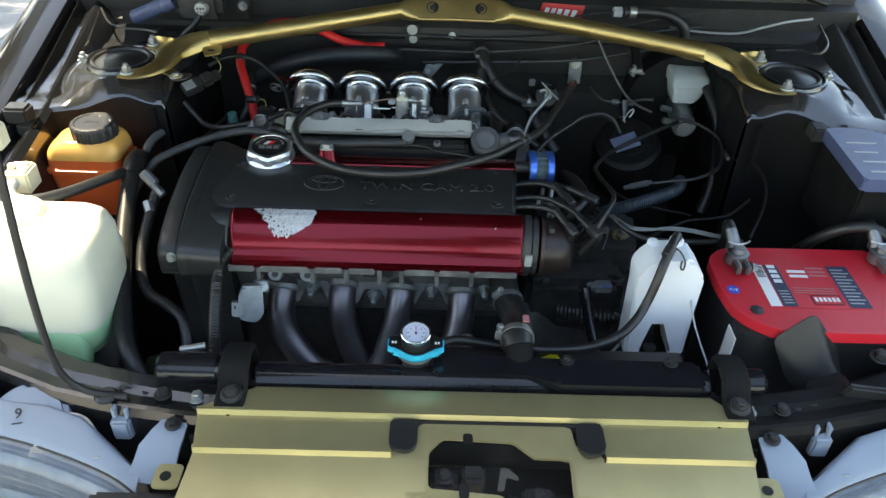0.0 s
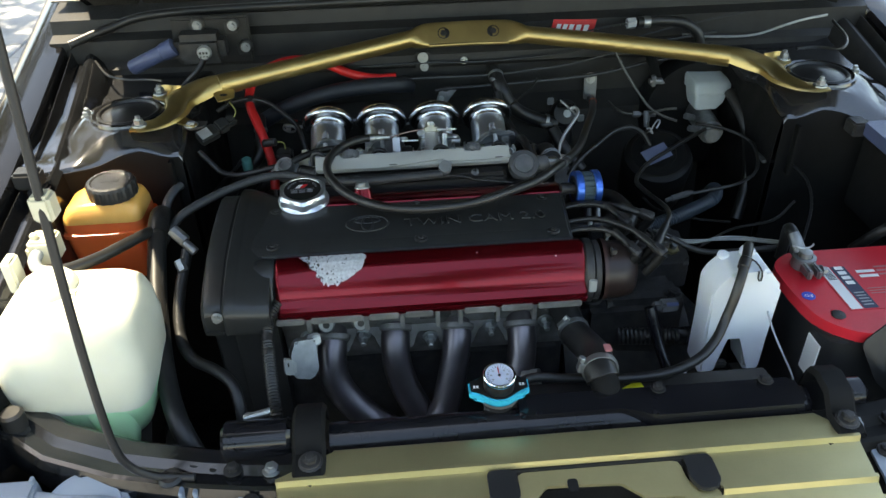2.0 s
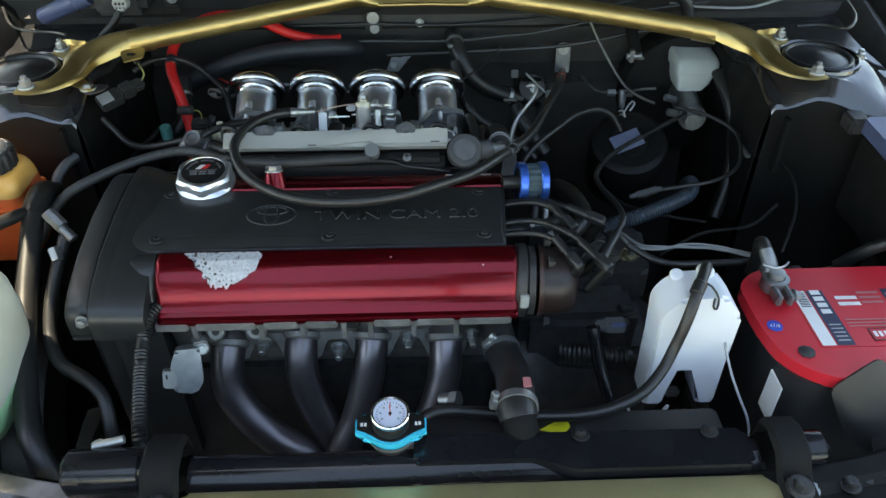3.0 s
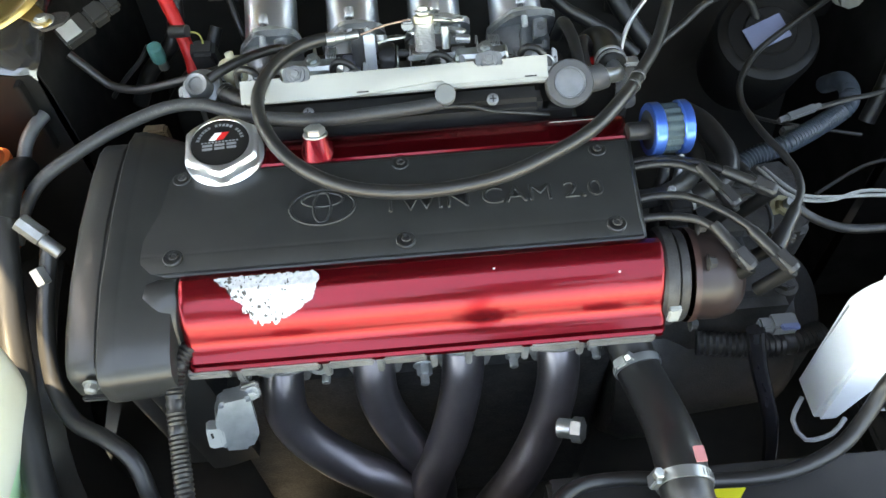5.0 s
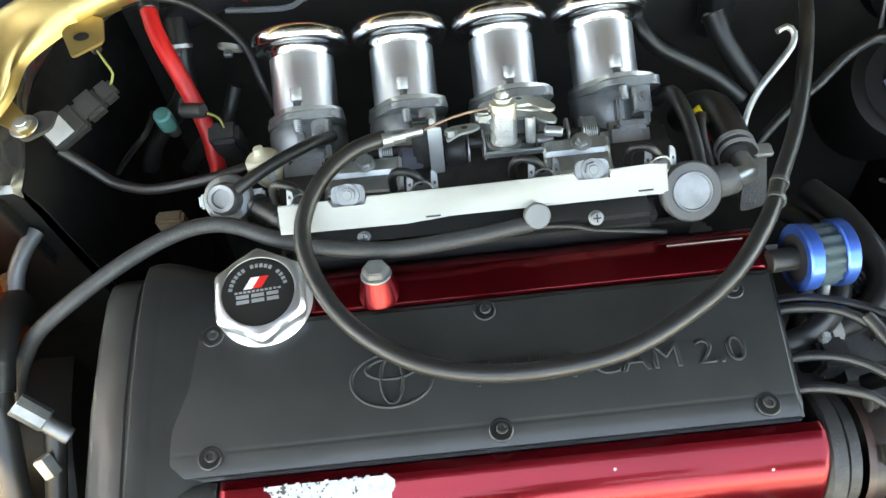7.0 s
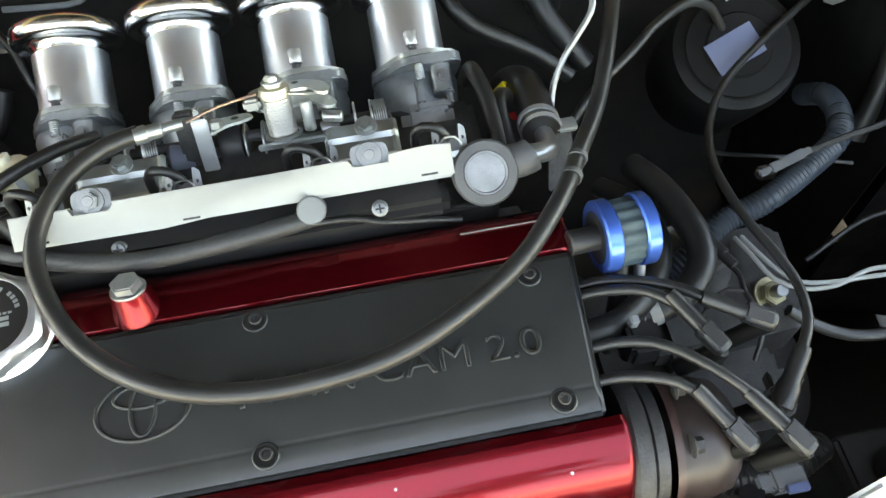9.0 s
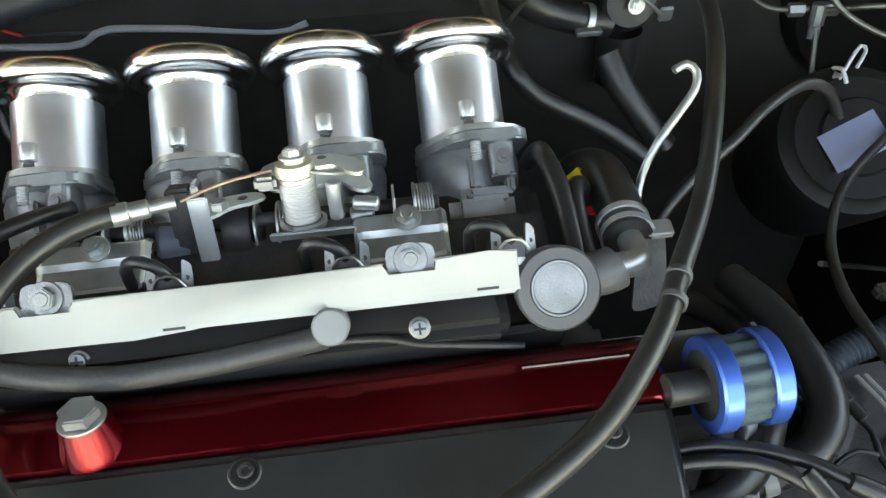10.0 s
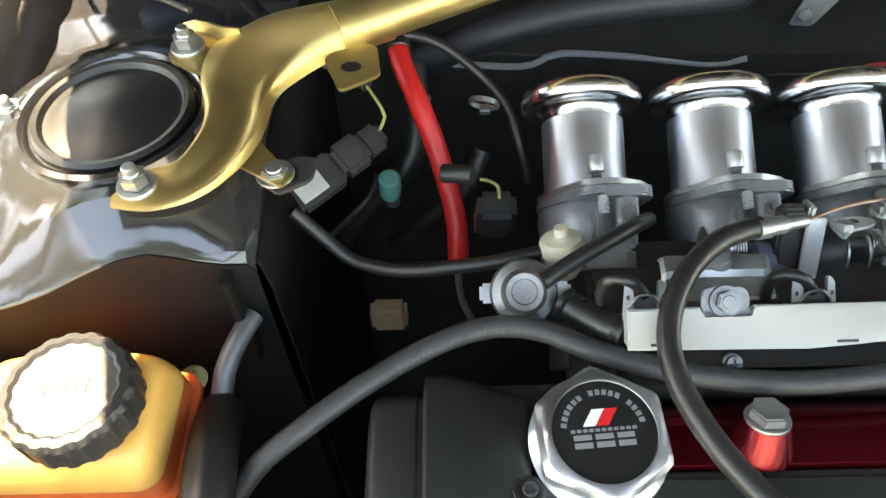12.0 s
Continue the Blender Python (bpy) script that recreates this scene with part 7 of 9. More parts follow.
part("hose_clip", tube(fresh(), [(0.316, 0.872, 0.808), (0.324, 0.866, 0.806), (0.331, 0.858, 0.796), (0.329, 0.853, 0.786), (0.325, 0.853, 0.790), (0.327, 0.858, 0.797)], 0.0012, 8), M_DCAST, bt)

# ---- battery ----
bat = thing("battery", "red-topped car battery with printed label and grey terminal clamps", "battery", (0.525, 0.88, 0.53))
part("case", prism(fresh(), round_poly([(0.404, 0.802), (0.650, 0.802), (0.650, 0.962), (0.404, 0.962)], 0.03), 0.194, Matrix.Translation((0, 0, 0.53)), 0.004), M_PLASTIC, bat)
lid_poly = round_poly([(0.395, 0.880), (0.404, 0.828), (0.440, 0.797), (0.500, 0.794), (0.658, 0.794), (0.658, 0.972), (0.425, 0.970), (0.395, 0.945)], 0.030, 6)
part("lid", prism(fresh(), lid_poly, 0.016, Matrix.Translation((0, 0, 0.723)), 0.0065, 3), M_BATRED, bat, "glossy red lid", angle=50)
LZ = 0.7394
lab = part("label", prism(fresh(), round_poly([(0.449, 0.840), (0.585, 0.840), (0.589, 0.932), (0.449, 0.930)], 0.003), 0.0006, Matrix.Translation((0, 0, LZ - 0.0003))), M_BATRED, bat, "printed label")


def stick(name, x0, x1, y0, y1, material, parent, z=LZ + 0.0005, shear=0.0):
    bm = fresh()
    prism(bm, [(x0, y0), (x1, y0), (x1 + shear, y1), (x0 + shear, y1)], 0.0003, Matrix.Translation((0, 0, z)))
    return part(name, bm, material, parent)


stick("white_strip", 0.451, 0.466, 0.842, 0.929, M_WHITE, lab)
stick("navy_field", 0.468, 0.487, 0.842, 0.929, M_NAVY, lab)
stick("navy_field", 0.555, 0.584, 0.842, 0.930, M_NAVY, lab)
for k in range(4):
    stick("white_box", 0.472, 0.483, 0.922 - k * 0.0105, 0.929 - k * 0.0105, M_WHITE, lab, LZ + 0.0009)
for k in range(9):
    stick("bar_line", 0.453, 0.4645, 0.902 + k * 0.0028, 0.9032 + k * 0.0028, M_BLACKP, lab, LZ + 0.0009)
for k in range(2):
    stick("white_box", 0.497, 0.522, 0.913 - k * 0.010, 0.9185 - k * 0.010, M_WHITE, lab, LZ + 0.0009)
for k in range(3):
    stick("pale_line", 0.525, 0.550, 0.922 - k * 0.008, 0.9255 - k * 0.008, M_PINK, lab, LZ + 0.0009)
stick("brand_frame", 0.510, 0.549, 0.847, 0.866, M_BATRED, lab, LZ + 0.0008)
for x0, x1, y0, y1 in ((0.510, 0.549, 0.847, 0.8482), (0.510, 0.549, 0.8648, 0.866), (0.510, 0.5112, 0.847, 0.866), (0.5478, 0.549, 0.847, 0.866)):
    stick("frame_line", x0, x1, y0, y1, M_BLACKP, lab, LZ + 0.0012)
for k in range(6):
    stick("brand_bar", 0.5135 + k * 0.0058, 0.5172 + k * 0.0058, 0.853, 0.861, M_WHITE, lab, LZ + 0.0012)
for k in range(11):
    stick("text_line", 0.558, 0.576 + 0.005 * ((k * 7) % 2), 0.850 + k * 0.007, 0.8522 + k * 0.007, M_GREYP, lab, LZ + 0.0009)
for k in range(5):
    stick("text_line", 0.471, 0.484, 0.848 + k * 0.006, 0.8498 + k * 0.006, M_GREYP, lab, LZ + 0.0009)
for k in range(3):
    stick("pale_line", 0.492, 0.548, 0.869 + k * 0.005, 0.8708 + k * 0.005, M_PINK, lab, LZ + 0.0009)
bs = part("date_sticker", cyl(fresh(), (0.4115, 0.874, LZ - 0.0002), (0, 0, 1), 0.0085, 0.0008, 28, 0.0002), M_BLUEST, bat, "round blue date sticker")
words("5/17", 0.0062, Matrix.Translation((0.4115, 0.874, LZ + 0.0009)) @ Matrix.Rotation(radians(165), 4, "Z"), M_WHITE, bs, "date")
part("vent_plug", lathe(fresh(), [(0.009, 0), (0.009, 0.002), (0.007, 0.0035), (0, 0.0035)], Matrix.Translation((0.430, 0.834, LZ - 0.001)), 8), M_DCAST, bat)
for cx, cy in ((0.432, 0.935), (0.636, 0.945)):
    cl_ = fresh()
    lathe(cl_, [(0.0095, 0.741), (0.0150, 0.741), (0.0155, 0.745), (0.0150, 0.757), (0.0100, 0.758)], Matrix.Translation((cx, cy, 0)), 28)
    for k in (-1, 1):
        box(cl_, (cx + k * 0.0065 - 0.0035, cy - 0.034, 0.742), (cx + k * 0.0065 + 0.0035, cy - 0.008, 0.756), 0.002)
    box(cl_, (cx - 0.010, cy + 0.008, 0.746), (cx + 0.008, cy + 0.026, 0.764), 0.004)
    tube(cl_, [(cx - 0.002, cy + 0.012, 0.756), (cx - 0.004, cy + 0.020, 0.766), (cx - 0.006, cy + 0.030, 0.774)], (0.0095, 0.0080), 16)
    tm = part("terminal_clamp", cl_, M_CAST, bat, "corroded grey terminal clamp")
    part("cable_boot", tube(fresh(), [(cx - 0.005, cy + 0.026, 0.771), (cx - 0.006, cy + 0.036, 0.776), (cx - 0.004, cy + 0.048, 0.770), (cx + 0.004, cy + 0.060, 0.745), (cx + 0.006, cy + 0.064, 0.71)], 0.0075, 14), M_RUBBER, tm)
    part("clamp_wire", tube(fresh(), [(cx - 0.013, cy + 0.012, 0.766), (cx - 0.002, cy + 0.004, 0.767), (cx + 0.012, cy + 0.010, 0.765), (cx + 0.022, cy + 0.022, 0.760)], 0.0013, 8), M_BRIGHT, tm)
    part("post", lathe(fresh(), [(0.0095, 0.738), (0.0085, 0.765), (0, 0.766)], Matrix.Translation((cx, cy, 0)), 20), M_STEEL, tm)
    bolt(tm, (cx + 0.013, cy - 0.022, 0.748), (1, 0, 0), 0.0055, 0.007)
part("side_label", box(fresh(), (0.4015, 0.810, 0.655), (0.4035, 0.838, 0.71), 0.0003), M_WHITE, bat)
hose("earth_wire", [(0.352, 0.868, 0.74), (0.353, 0.850, 0.725), (0.355, 0.830, 0.712), (0.362, 0.812, 0.694), (0.372, 0.800, 0.672), (0.378, 0.79, 0.64)], 0.0014, M_GREYP, "thin pale wire beside the battery", "wire", n=8)
hose("battery_lead", [(0.66, 0.955, 0.765), (0.63, 0.975, 0.775), (0.60, 0.985, 0.768), (0.575, 1.0, 0.74), (0.56, 1.02, 0.70)], 0.008, M_RUBBER, "black battery cable behind the red battery", "cable")
part("battery_tray", box(fresh(), (0.385, 0.78, 0.50), (0.67, 0.98, 0.53), 0.004), M_BAY, car)

# ---- intake horn and nearby dark parts at the battery's front ----
horn = thing("intake_duct", "matte black plastic intake duct by the battery", "duct", (0.47, 0.755, 0.66))
MOUTH = (Vector((0.438, 0.790, 0.730)), Vector((0.486, 0.802, 0.764)), Vector((0.532, 0.792, 0.706)), Vector((0.466, 0.772, 0.672)))
BASE = (Vector((0.515, 0.748, 0.668)), Vector((0.535, 0.752, 0.688)), Vector((0.550, 0.752, 0.664)), Vector((0.528, 0.745, 0.648)))
rows = []
for u in (0.0, 0.12, 0.3, 0.5, 0.7, 0.85, 1.0):
    ring = [a.lerp(b, u ** 0.85) + Vector((0, 0, -0.012 * math.sin(math.pi * u))) for a, b in zip(MOUTH, BASE)]
    loop = []
    for i in range(4):
        p, q, r = ring[i - 1], ring[i], ring[(i + 1) % 4]
        e, f = q.lerp(p, 0.16 + 0.2 * u), q.lerp(r, 0.16 + 0.2 * u)
        loop += [(1 - t) ** 2 * e + 2 * t * (1 - t) * q + t * t * f for t in (0, 0.33, 0.67, 1)]
    rows.append(loop)
part("scoop", thick(skin(fresh(), rows, close=True), 0.0025), M_PLASTIC, horn, "flared squared scoop", angle=50)
part("elbow", tube(fresh(), [(0.502, 0.750, 0.694), (0.515, 0.745, 0.675), (0.55, 0.745, 0.665), (0.62, 0.755, 0.66)], 0.024, 20), M_PLASTIC, horn)
part("flap", box(fresh(), (0.0, -0.004, -0.03), (0.09, 0.004, 0.03), 0.004, aim((0.50, 0.725, 0.70), (0.2, -0.3, 1))), M_PLASTIC, horn)
part("support_tie", box(fresh(), (0.60, 0.66, 0.60), (0.70, 0.80, 0.72), 0.01), M_BAY, car)
bolt(horn, (0.573, 0.777, 0.715), (0, 0, 1), 0.009, 0.008, M_DCAST)

# ---- fuse box ----
fb = thing("fuse_box", "blue-grey plastic fuse box lid on the inner wing", "fuse box", (0.64, 1.06, 0.70))
part("lid", prism(fresh(), round_poly([(0.607, 1.000), (0.715, 1.000), (0.715, 1.120), (0.680, 1.152), (0.655, 1.155), (0.612, 1.155)], 0.006), 0.020, Matrix.Translation((0, 0, 0.820)), 0.003), M_FUSE, fb, "blue-grey lid")
part("box", box(fresh(), (0.612, 1.005, 0.70), (0.71, 1.148, 0.822), 0.004), M_WALL, fb)
part("catch", box(fresh(), (0.596, 1.150, 0.815), (0.622, 1.180, 0.838), 0.003), M_DCAST, fb)
for k in range(4):
    part("print_line", box(fresh(), (0.625, 1.02 + k * 0.028, 0.8399), (0.66 + 0.01 * (k % 2), 1.024 + k * 0.028, 0.8404)), M_GREYP, fb)

# ---- brake master cylinder, booster and pipes ----
mc = thing("brake_master_cylinder", "cloudy white brake fluid reservoir on a grey master cylinder", "brake cylinder", (0.465, 1.41, 0.68))
part("reservoir", loft_rect(fresh(), [(0.765, 0.465, 1.408, 0.020, 0.024, 0.008), (0.774, 0.470, 1.414, 0.026, 0.028, 0.008), (0.790, 0.473, 1.420, 0.030, 0.031, 0.008), (0.792, 0.473, 1.420, 0.033, 0.034, 0.008), (0.806, 0.474, 1.424, 0.034, 0.034, 0.008), (0.813, 0.474, 1.428, 0.031, 0.028, 0.010)]), M_CLOUDY, mc, angle=50)
part("cylinder", cyl(cyl(fresh(), (0.470, 1.44, 0.740), (-0.12, -1, 0.05), 0.021, 0.11, 24), (0.456, 1.335, 0.745), (-0.12, -1, 0.05), 0.014, 0.02, 8), M_CAST, mc)
for dx, dy, dz in ((-0.02, -0.05, 0.01), (-0.022, -0.08, 0.0), (0.0, -0.10, 0.012)):
    part("pipe_union", cyl(fresh(), (0.463 + dx, 1.43 + dy, 0.742 + dz), (-1, -0.1, 0.3), 0.006, 0.020, 6), M_STEEL, mc)
part("booster", lathe(fresh(), [(0.0, 0.0), (0.06, 0.0), (0.10, -0.012), (0.108, -0.03), (0.108, -0.06), (0.09, -0.08)], aim((0.475, 1.43, 0.73), (-0.1, -1, 0.08)), 40), M_WALL, mc, "black brake booster")
for pts in ([(0.356, 1.408, 0.7515), (0.338, 1.409, 0.752), (0.321, 1.412, 0.754), (0.310, 1.435, 0.755), (0.3045, 1.460, 0.757)],
            [(0.399, 1.350, 0.762), (0.378, 1.362, 0.767), (0.357, 1.378, 0.777), (0.336, 1.400, 0.803), (0.314, 1.424, 0.838), (0.296, 1.445, 0.872)],
            [(0.362, 1.404, 0.752), (0.372, 1.392, 0.762), (0.388, 1.380, 0.772), (0.405, 1.374, 0.775)],
            [(0.362, 1.400, 0.744), (0.361, 1.385, 0.725), (0.358, 1.360, 0.690), (0.356, 1.345, 0.64)]):
    hose("brake_pipe", pts, 0.0023, M_DPIPE, "thin dull brake pipe at the master cylinder", "pipe", n=10)
un = thing("brake_union", "small brass-grey brake union on the pipes", "fitting", (0.356, 1.408, 0.735))
part("body", cyl(fresh(), (0.362, 1.405, 0.7585), (0, -0.3, -0.95), 0.0062, 0.018, 8), M_CAST, un)
for x, d in ((0.3385, 1), (0.366, 1)):
    part("nut", cyl(fresh(), (x, 1.4078 - (x - 0.35) * 0.1, 0.7515), (1, -0.1, 0.02), 0.0058, 0.013, 6), M_CAST, un)
part("lower_nut", cyl(fresh(), (0.3618, 1.400, 0.742), (0, -0.35, -0.9), 0.0052, 0.012, 6), M_CAST, un)
gl = thing("firewall_clip", "pale metal pipe clip on a firewall stud", "clip", (0.374, 1.415, 0.80), group="pipe clips")
part("stem", cyl(fresh(), (0.362, 1.415, 0.812), (1, 0, 0), 0.0055, 0.024, 10), M_CAST, gl)
part("tabs", box(box(fresh(), (0.366, 1.409, 0.803), (0.373, 1.419, 0.823), 0.001), (0.380, 1.410, 0.807), (0.390, 1.416, 0.811), 0.001), M_CAST, gl)
part("post", tube(fresh(), [(0.377, 1.42, 0.814), (0.378, 1.45, 0.83), (0.378, 1.50, 0.85)], 0.009, 12), M_WALL, gl)
ck = thing("canister_clip", "bright spring clip standing on the canister hose", "clip", (0.342, 1.325, 0.735))
part("band", lathe(fresh(), [(0.0085, -0.003), (0.0095, -0.003), (0.0095, 0.003), (0.0085, 0.003)], aim((0.345, 1.326, 0.748), (0.8, 0.4, 0.4)), 20), M_STEEL, ck)
part("prong", tube(tube(fresh(), [(0.341, 1.320, 0.755), (0.350, 1.330, 0.766), (0.359, 1.338, 0.772), (0.362, 1.334, 0.770), (0.354, 1.325, 0.763)], 0.0014, 8), [(0.345, 1.316, 0.757), (0.343, 1.325, 0.763), (0.339, 1.330, 0.760)], 0.0016, 8), M_BRIGHT, ck)
# round canister with a lilac sticker
cn = thing("charcoal_canister", "round black canister with a lilac sticker", "canister", (0.335, 1.275, 0.65))
CA = aim((0.348, 1.283, 0.732), (-0.10, -0.45, 0.88))
part("drum", lathe(fresh(), [(0.058, -0.10), (0.060, -0.01), (0.056, 0.0), (0.048, 0.003), (0.046, 0.006), (0.030, 0.007), (0.028, 0.010), (0.0, 0.010)], CA, 44), M_CANISTER, cn)
part("sticker", box(fresh(), (-0.024, -0.014, 0.0102), (0.022, 0.016, 0.0108), 0.0001, CA @ Matrix.Translation((-0.004, -0.004, 0)) @ Matrix.Rotation(0.35, 4, "Z")), M_LILAC, cn, "lilac sticker")
hose("canister_hose", [(0.165, 1.20, 0.70), (0.175, 1.218, 0.735), (0.20, 1.237, 0.760), (0.235, 1.257, 0.777), (0.26, 1.275, 0.785), (0.295, 1.295, 0.782), (0.320, 1.300, 0.768), (0.335, 1.295, 0.745)], 0.0040, M_RUBBER, "black hose arching to the canister", n=12)
hose("loom_tube", [(0.215, 1.10, 0.64), (0.237, 1.107, 0.664), (0.262, 1.118, 0.676), (0.294, 1.137, 0.684), (0.332, 1.147, 0.690), (0.375, 1.168, 0.692), (0.418, 1.195, 0.692), (0.436, 1.225, 0.688), (0.446, 1.26, 0.672), (0.45, 1.29, 0.64)], 0.0112, paint("navy_conduit", (0.042, 0.055, 0.070), 0.34), "corrugated dark blue-grey wiring conduit", "conduit", n=18, ribs=0.0016, pitch=0.0040)
hose("lower_loom_tube", [(0.20, 0.955, 0.62), (0.245, 0.945, 0.625), (0.29, 0.945, 0.622), (0.33, 0.96, 0.61)], 0.013, M_RUBBER, "corrugated black conduit low beside the gearbox", "conduit", n=14, ribs=0.002, pitch=0.0056)
for d in (0.0, 0.006):
    hose("white_wire", [(0.300 - d, 1.118, 0.690), (0.303 - d, 1.098, 0.697), (0.309 - d, 1.076 - d, 0.703), (0.320, 1.062 - d, 0.706), (0.345, 1.056 - d * 0.5, 0.708), (0.375, 1.055 + d, 0.708), (0.405, 1.050 + d, 0.709), (0.430, 1.030 + d, 0.716), (0.440, 0.995 + d, 0.735)], 0.0019, M_WHITEP, "pair of dirty white wires", "wire", n=8)
hose("grey_pipe", [(0.285, 1.03, 0.735), (0.31, 1.015, 0.725), (0.34, 1.005, 0.722), (0.40, 1.005, 0.722), (0.47, 1.01, 0.72)], 0.0045, M_RUBBER, "dull black pipe across the gearbox side", "pipe", n=10)
hose("harness_wire", [(0.43, 1.34, 0.76), (0.47, 1.30, 0.765), (0.50, 1.26, 0.755), (0.49, 1.21, 0.735), (0.45, 1.185, 0.725), (0.40, 1.175, 0.723), (0.355, 1.165, 0.722)], 0.0028, M_RUBBER, "thin black harness wire", "wire", n=8)
cx = thing("inline_connector", "grey inline wiring connector", "connector", (0.36, 1.165, 0.71))
part("shell", box(box(fresh(), (-0.0042, -0.0042, -0.016), (0.0042, 0.0042, 0.018), 0.0015, aim((0.345, 1.162, 0.722), (0.95, 0.25, 0.1))), (-0.003, -0.003, -0.026), (0.003, 0.003, 0.024), 0.001, aim((0.345, 1.162, 0.722), (0.95, 0.25, 0.1))), M_RINGG, cx)
sw = thing("speed_sensor", "grey-blue plug on the gearbox", "sensor", (0.245, 0.93, 0.69))
part("plug", box(box(fresh(), (0.240, 0.917, 0.690), (0.264, 0.933, 0.704), 0.002), (0.230, 0.919, 0.692), (0.242, 0.931, 0.702), 0.002), M_RINGG, sw)
part("latch", box(fresh(), (0.246, 0.914, 0.703), (0.262, 0.920, 0.707), 0.001), M_FUSE, sw)
gb = thing("gearbox", "grimy dark alloy gearbox below the distributor", "gearbox", (0.26, 1.05, 0.25))
bm = fresh()
lathe(bm, [(0.0, 0.0), (0.13, 0.0), (0.14, 0.02), (0.14, 0.05), (0.12, 0.08), (0.11, 0.20), (0.06, 0.25), (0, 0.255)], aim((0.125, 1.06, 0.50), (1, 0, 0)), 32)
part("bell_housing", bm, M_DCAST, gb)
part("top_case", box(box(fresh(), (0.15, 0.97, 0.55), (0.30, 1.12, 0.665), 0.012), (0.20, 1.02, 0.66), (0.26, 1.08, 0.70), 0.01), M_DCAST, gb)
for x, y in ((0.165, 0.985), (0.285, 0.985), (0.285, 1.105)):
    bolt(gb, (x, y, 0.665), (0, 0, 1), 0.009, 0.008, M_DCAST)
part("side_case", prism(fresh(), round_poly([(0.245, 1.03), (0.325, 1.035), (0.335, 1.13), (0.262, 1.125)], 0.012), 0.05, Matrix.Translation((0, 0, 0.635)), 0.006), M_DCAST, gb)
part("bracket", prism(fresh(), round_poly([(-0.017, -0.018), (-0.002, -0.024), (0.016, 0.0), (0.013, 0.014), (-0.002, 0.020), (-0.008, 0.004)], 0.004), 0.006, aim((0.264, 1.090, 0.690), (0.1, -0.1, 1)), 0.0015), M_DCAST, gb, "grimy alloy bracket")
bolt(gb, (0.264, 1.098, 0.699), (0.1, -0.1, 1), 0.0085, 0.006, M_DCAST)
ng = part("mount_stud", cyl(fresh(), (0.304, 1.066, 0.684), (0.1, -0.35, 1), 0.0052, 0.020, 14), M_CAST, gb)
bolt(ng, (0.304, 1.0655, 0.6845), (0.1, -0.35, 1), 0.0098, 0.008, paint("brassy_nut", (0.30, 0.27, 0.17), 0.4, metal=0.7, vary=0.2))

# ---- red vacuum hose over the belt-side firewall ----
rh = thing("red_hose", "bright red silicone hose arching below the strut brace", "hose", (-0.33, 1.40, 0.82))
part("tube", tube(fresh(), [(-0.092, 1.462, 0.826), (-0.123, 1.462, 0.825), (-0.157, 1.462, 0.831), (-0.183, 1.463, 0.840), (-0.229, 1.464, 0.861), (-0.277, 1.463, 0.866), (-0.318, 1.455, 0.855), (-0.344, 1.435, 0.838), (-0.348, 1.405, 0.825), (-0.343, 1.375, 0.817), (-0.332, 1.347, 0.806), (-0.320, 1.325, 0.780), (-0.310, 1.302, 0.752), (-0.306, 1.283, 0.735), (-0.306, 1.270, 0.716)], 0.0078, 16), M_HOSERED, rh)
part("hose_tape", lathe(fresh(), [(0.0080, -0.008), (0.0090, -0.007), (0.0090, 0.007), (0.0080, 0.008)], aim((-0.346, 1.392, 0.822), (0.1, -0.8, -0.25)), 20), M_RUBBER, rh, "black tape winding")
hose("taped_loom", [(-0.40, 1.375, 0.815), (-0.375, 1.385, 0.826), (-0.346, 1.392, 0.828), (-0.318, 1.395, 0.818), (-0.290, 1.385, 0.800), (-0.268, 1.368, 0.782), (-0.258, 1.345, 0.762), (-0.250, 1.33, 0.735)], 0.0038, M_RUBBER, "taped black wiring loom", "wiring", n=10)
hose("steel_drop_pipe", [(-0.306, 1.272, 0.720), (-0.306, 1.266, 0.700), (-0.304, 1.26, 0.68), (-0.295, 1.25, 0.66)], 0.003, M_STEEL, "thin steel pipe below the red hose", "pipe", n=8)
# pressure sensor on the brace's side tab
M_WIRE = paint("olive_yellow_wire", (0.20, 0.20, 0.06), 0.5)
ms = thing("pressure_sensor", "black pressure sensor with a silver label and wire plug", "sensor", (-0.39, 1.235, 0.84))
PS = aim((-0.388, 1.238, 0.842), (0.15, -0.45, 0.88)) @ Matrix.Rotation(radians(38), 4, "Z")
part("case", box(box(fresh(), (-0.016, -0.011, -0.014), (0.016, 0.012, 0.0), 0.002, PS), (0.016, -0.010, -0.012), (0.036, 0.011, 0.004), 0.003, PS), M_COVER, ms)
part("silver_label", box(fresh(), (-0.014, -0.008, 0.0), (0.004, 0.009, 0.0006), 0.0002, PS), M_BRIGHT, ms)
part("plug", box(fresh(), (0.034, -0.008, -0.010), (0.050, 0.009, 0.002), 0.003, PS), M_COVER, ms)
part("plug_wire", tube(fresh(), [PS @ Vector(p) for p in ((0.048, 0.002, -0.002), (0.056, 0.006, 0.002), (0.058, 0.016, 0.004), (0.060, 0.03, 0.0))], 0.0010, 8), M_WIRE, ms, "yellow and green wires")
part("lead", tube(fresh(), [PS @ Vector(p) for p in ((0.060, 0.028, 0.0), (0.060, 0.036, -0.002), (0.061, 0.044, -0.006), (0.062, 0.050, -0.012))], (0.004, 0.0035), 12), M_RUBBER, ms)
part("bracket", prism(fresh(), round_poly([(-0.418, 1.224), (-0.404, 1.212), (-0.386, 1.222), (-0.384, 1.238), (-0.398, 1.240)], 0.003), 0.003, Matrix.Translation((0, 0, 0.8575)), 0.0006), M_DCAST, ms)
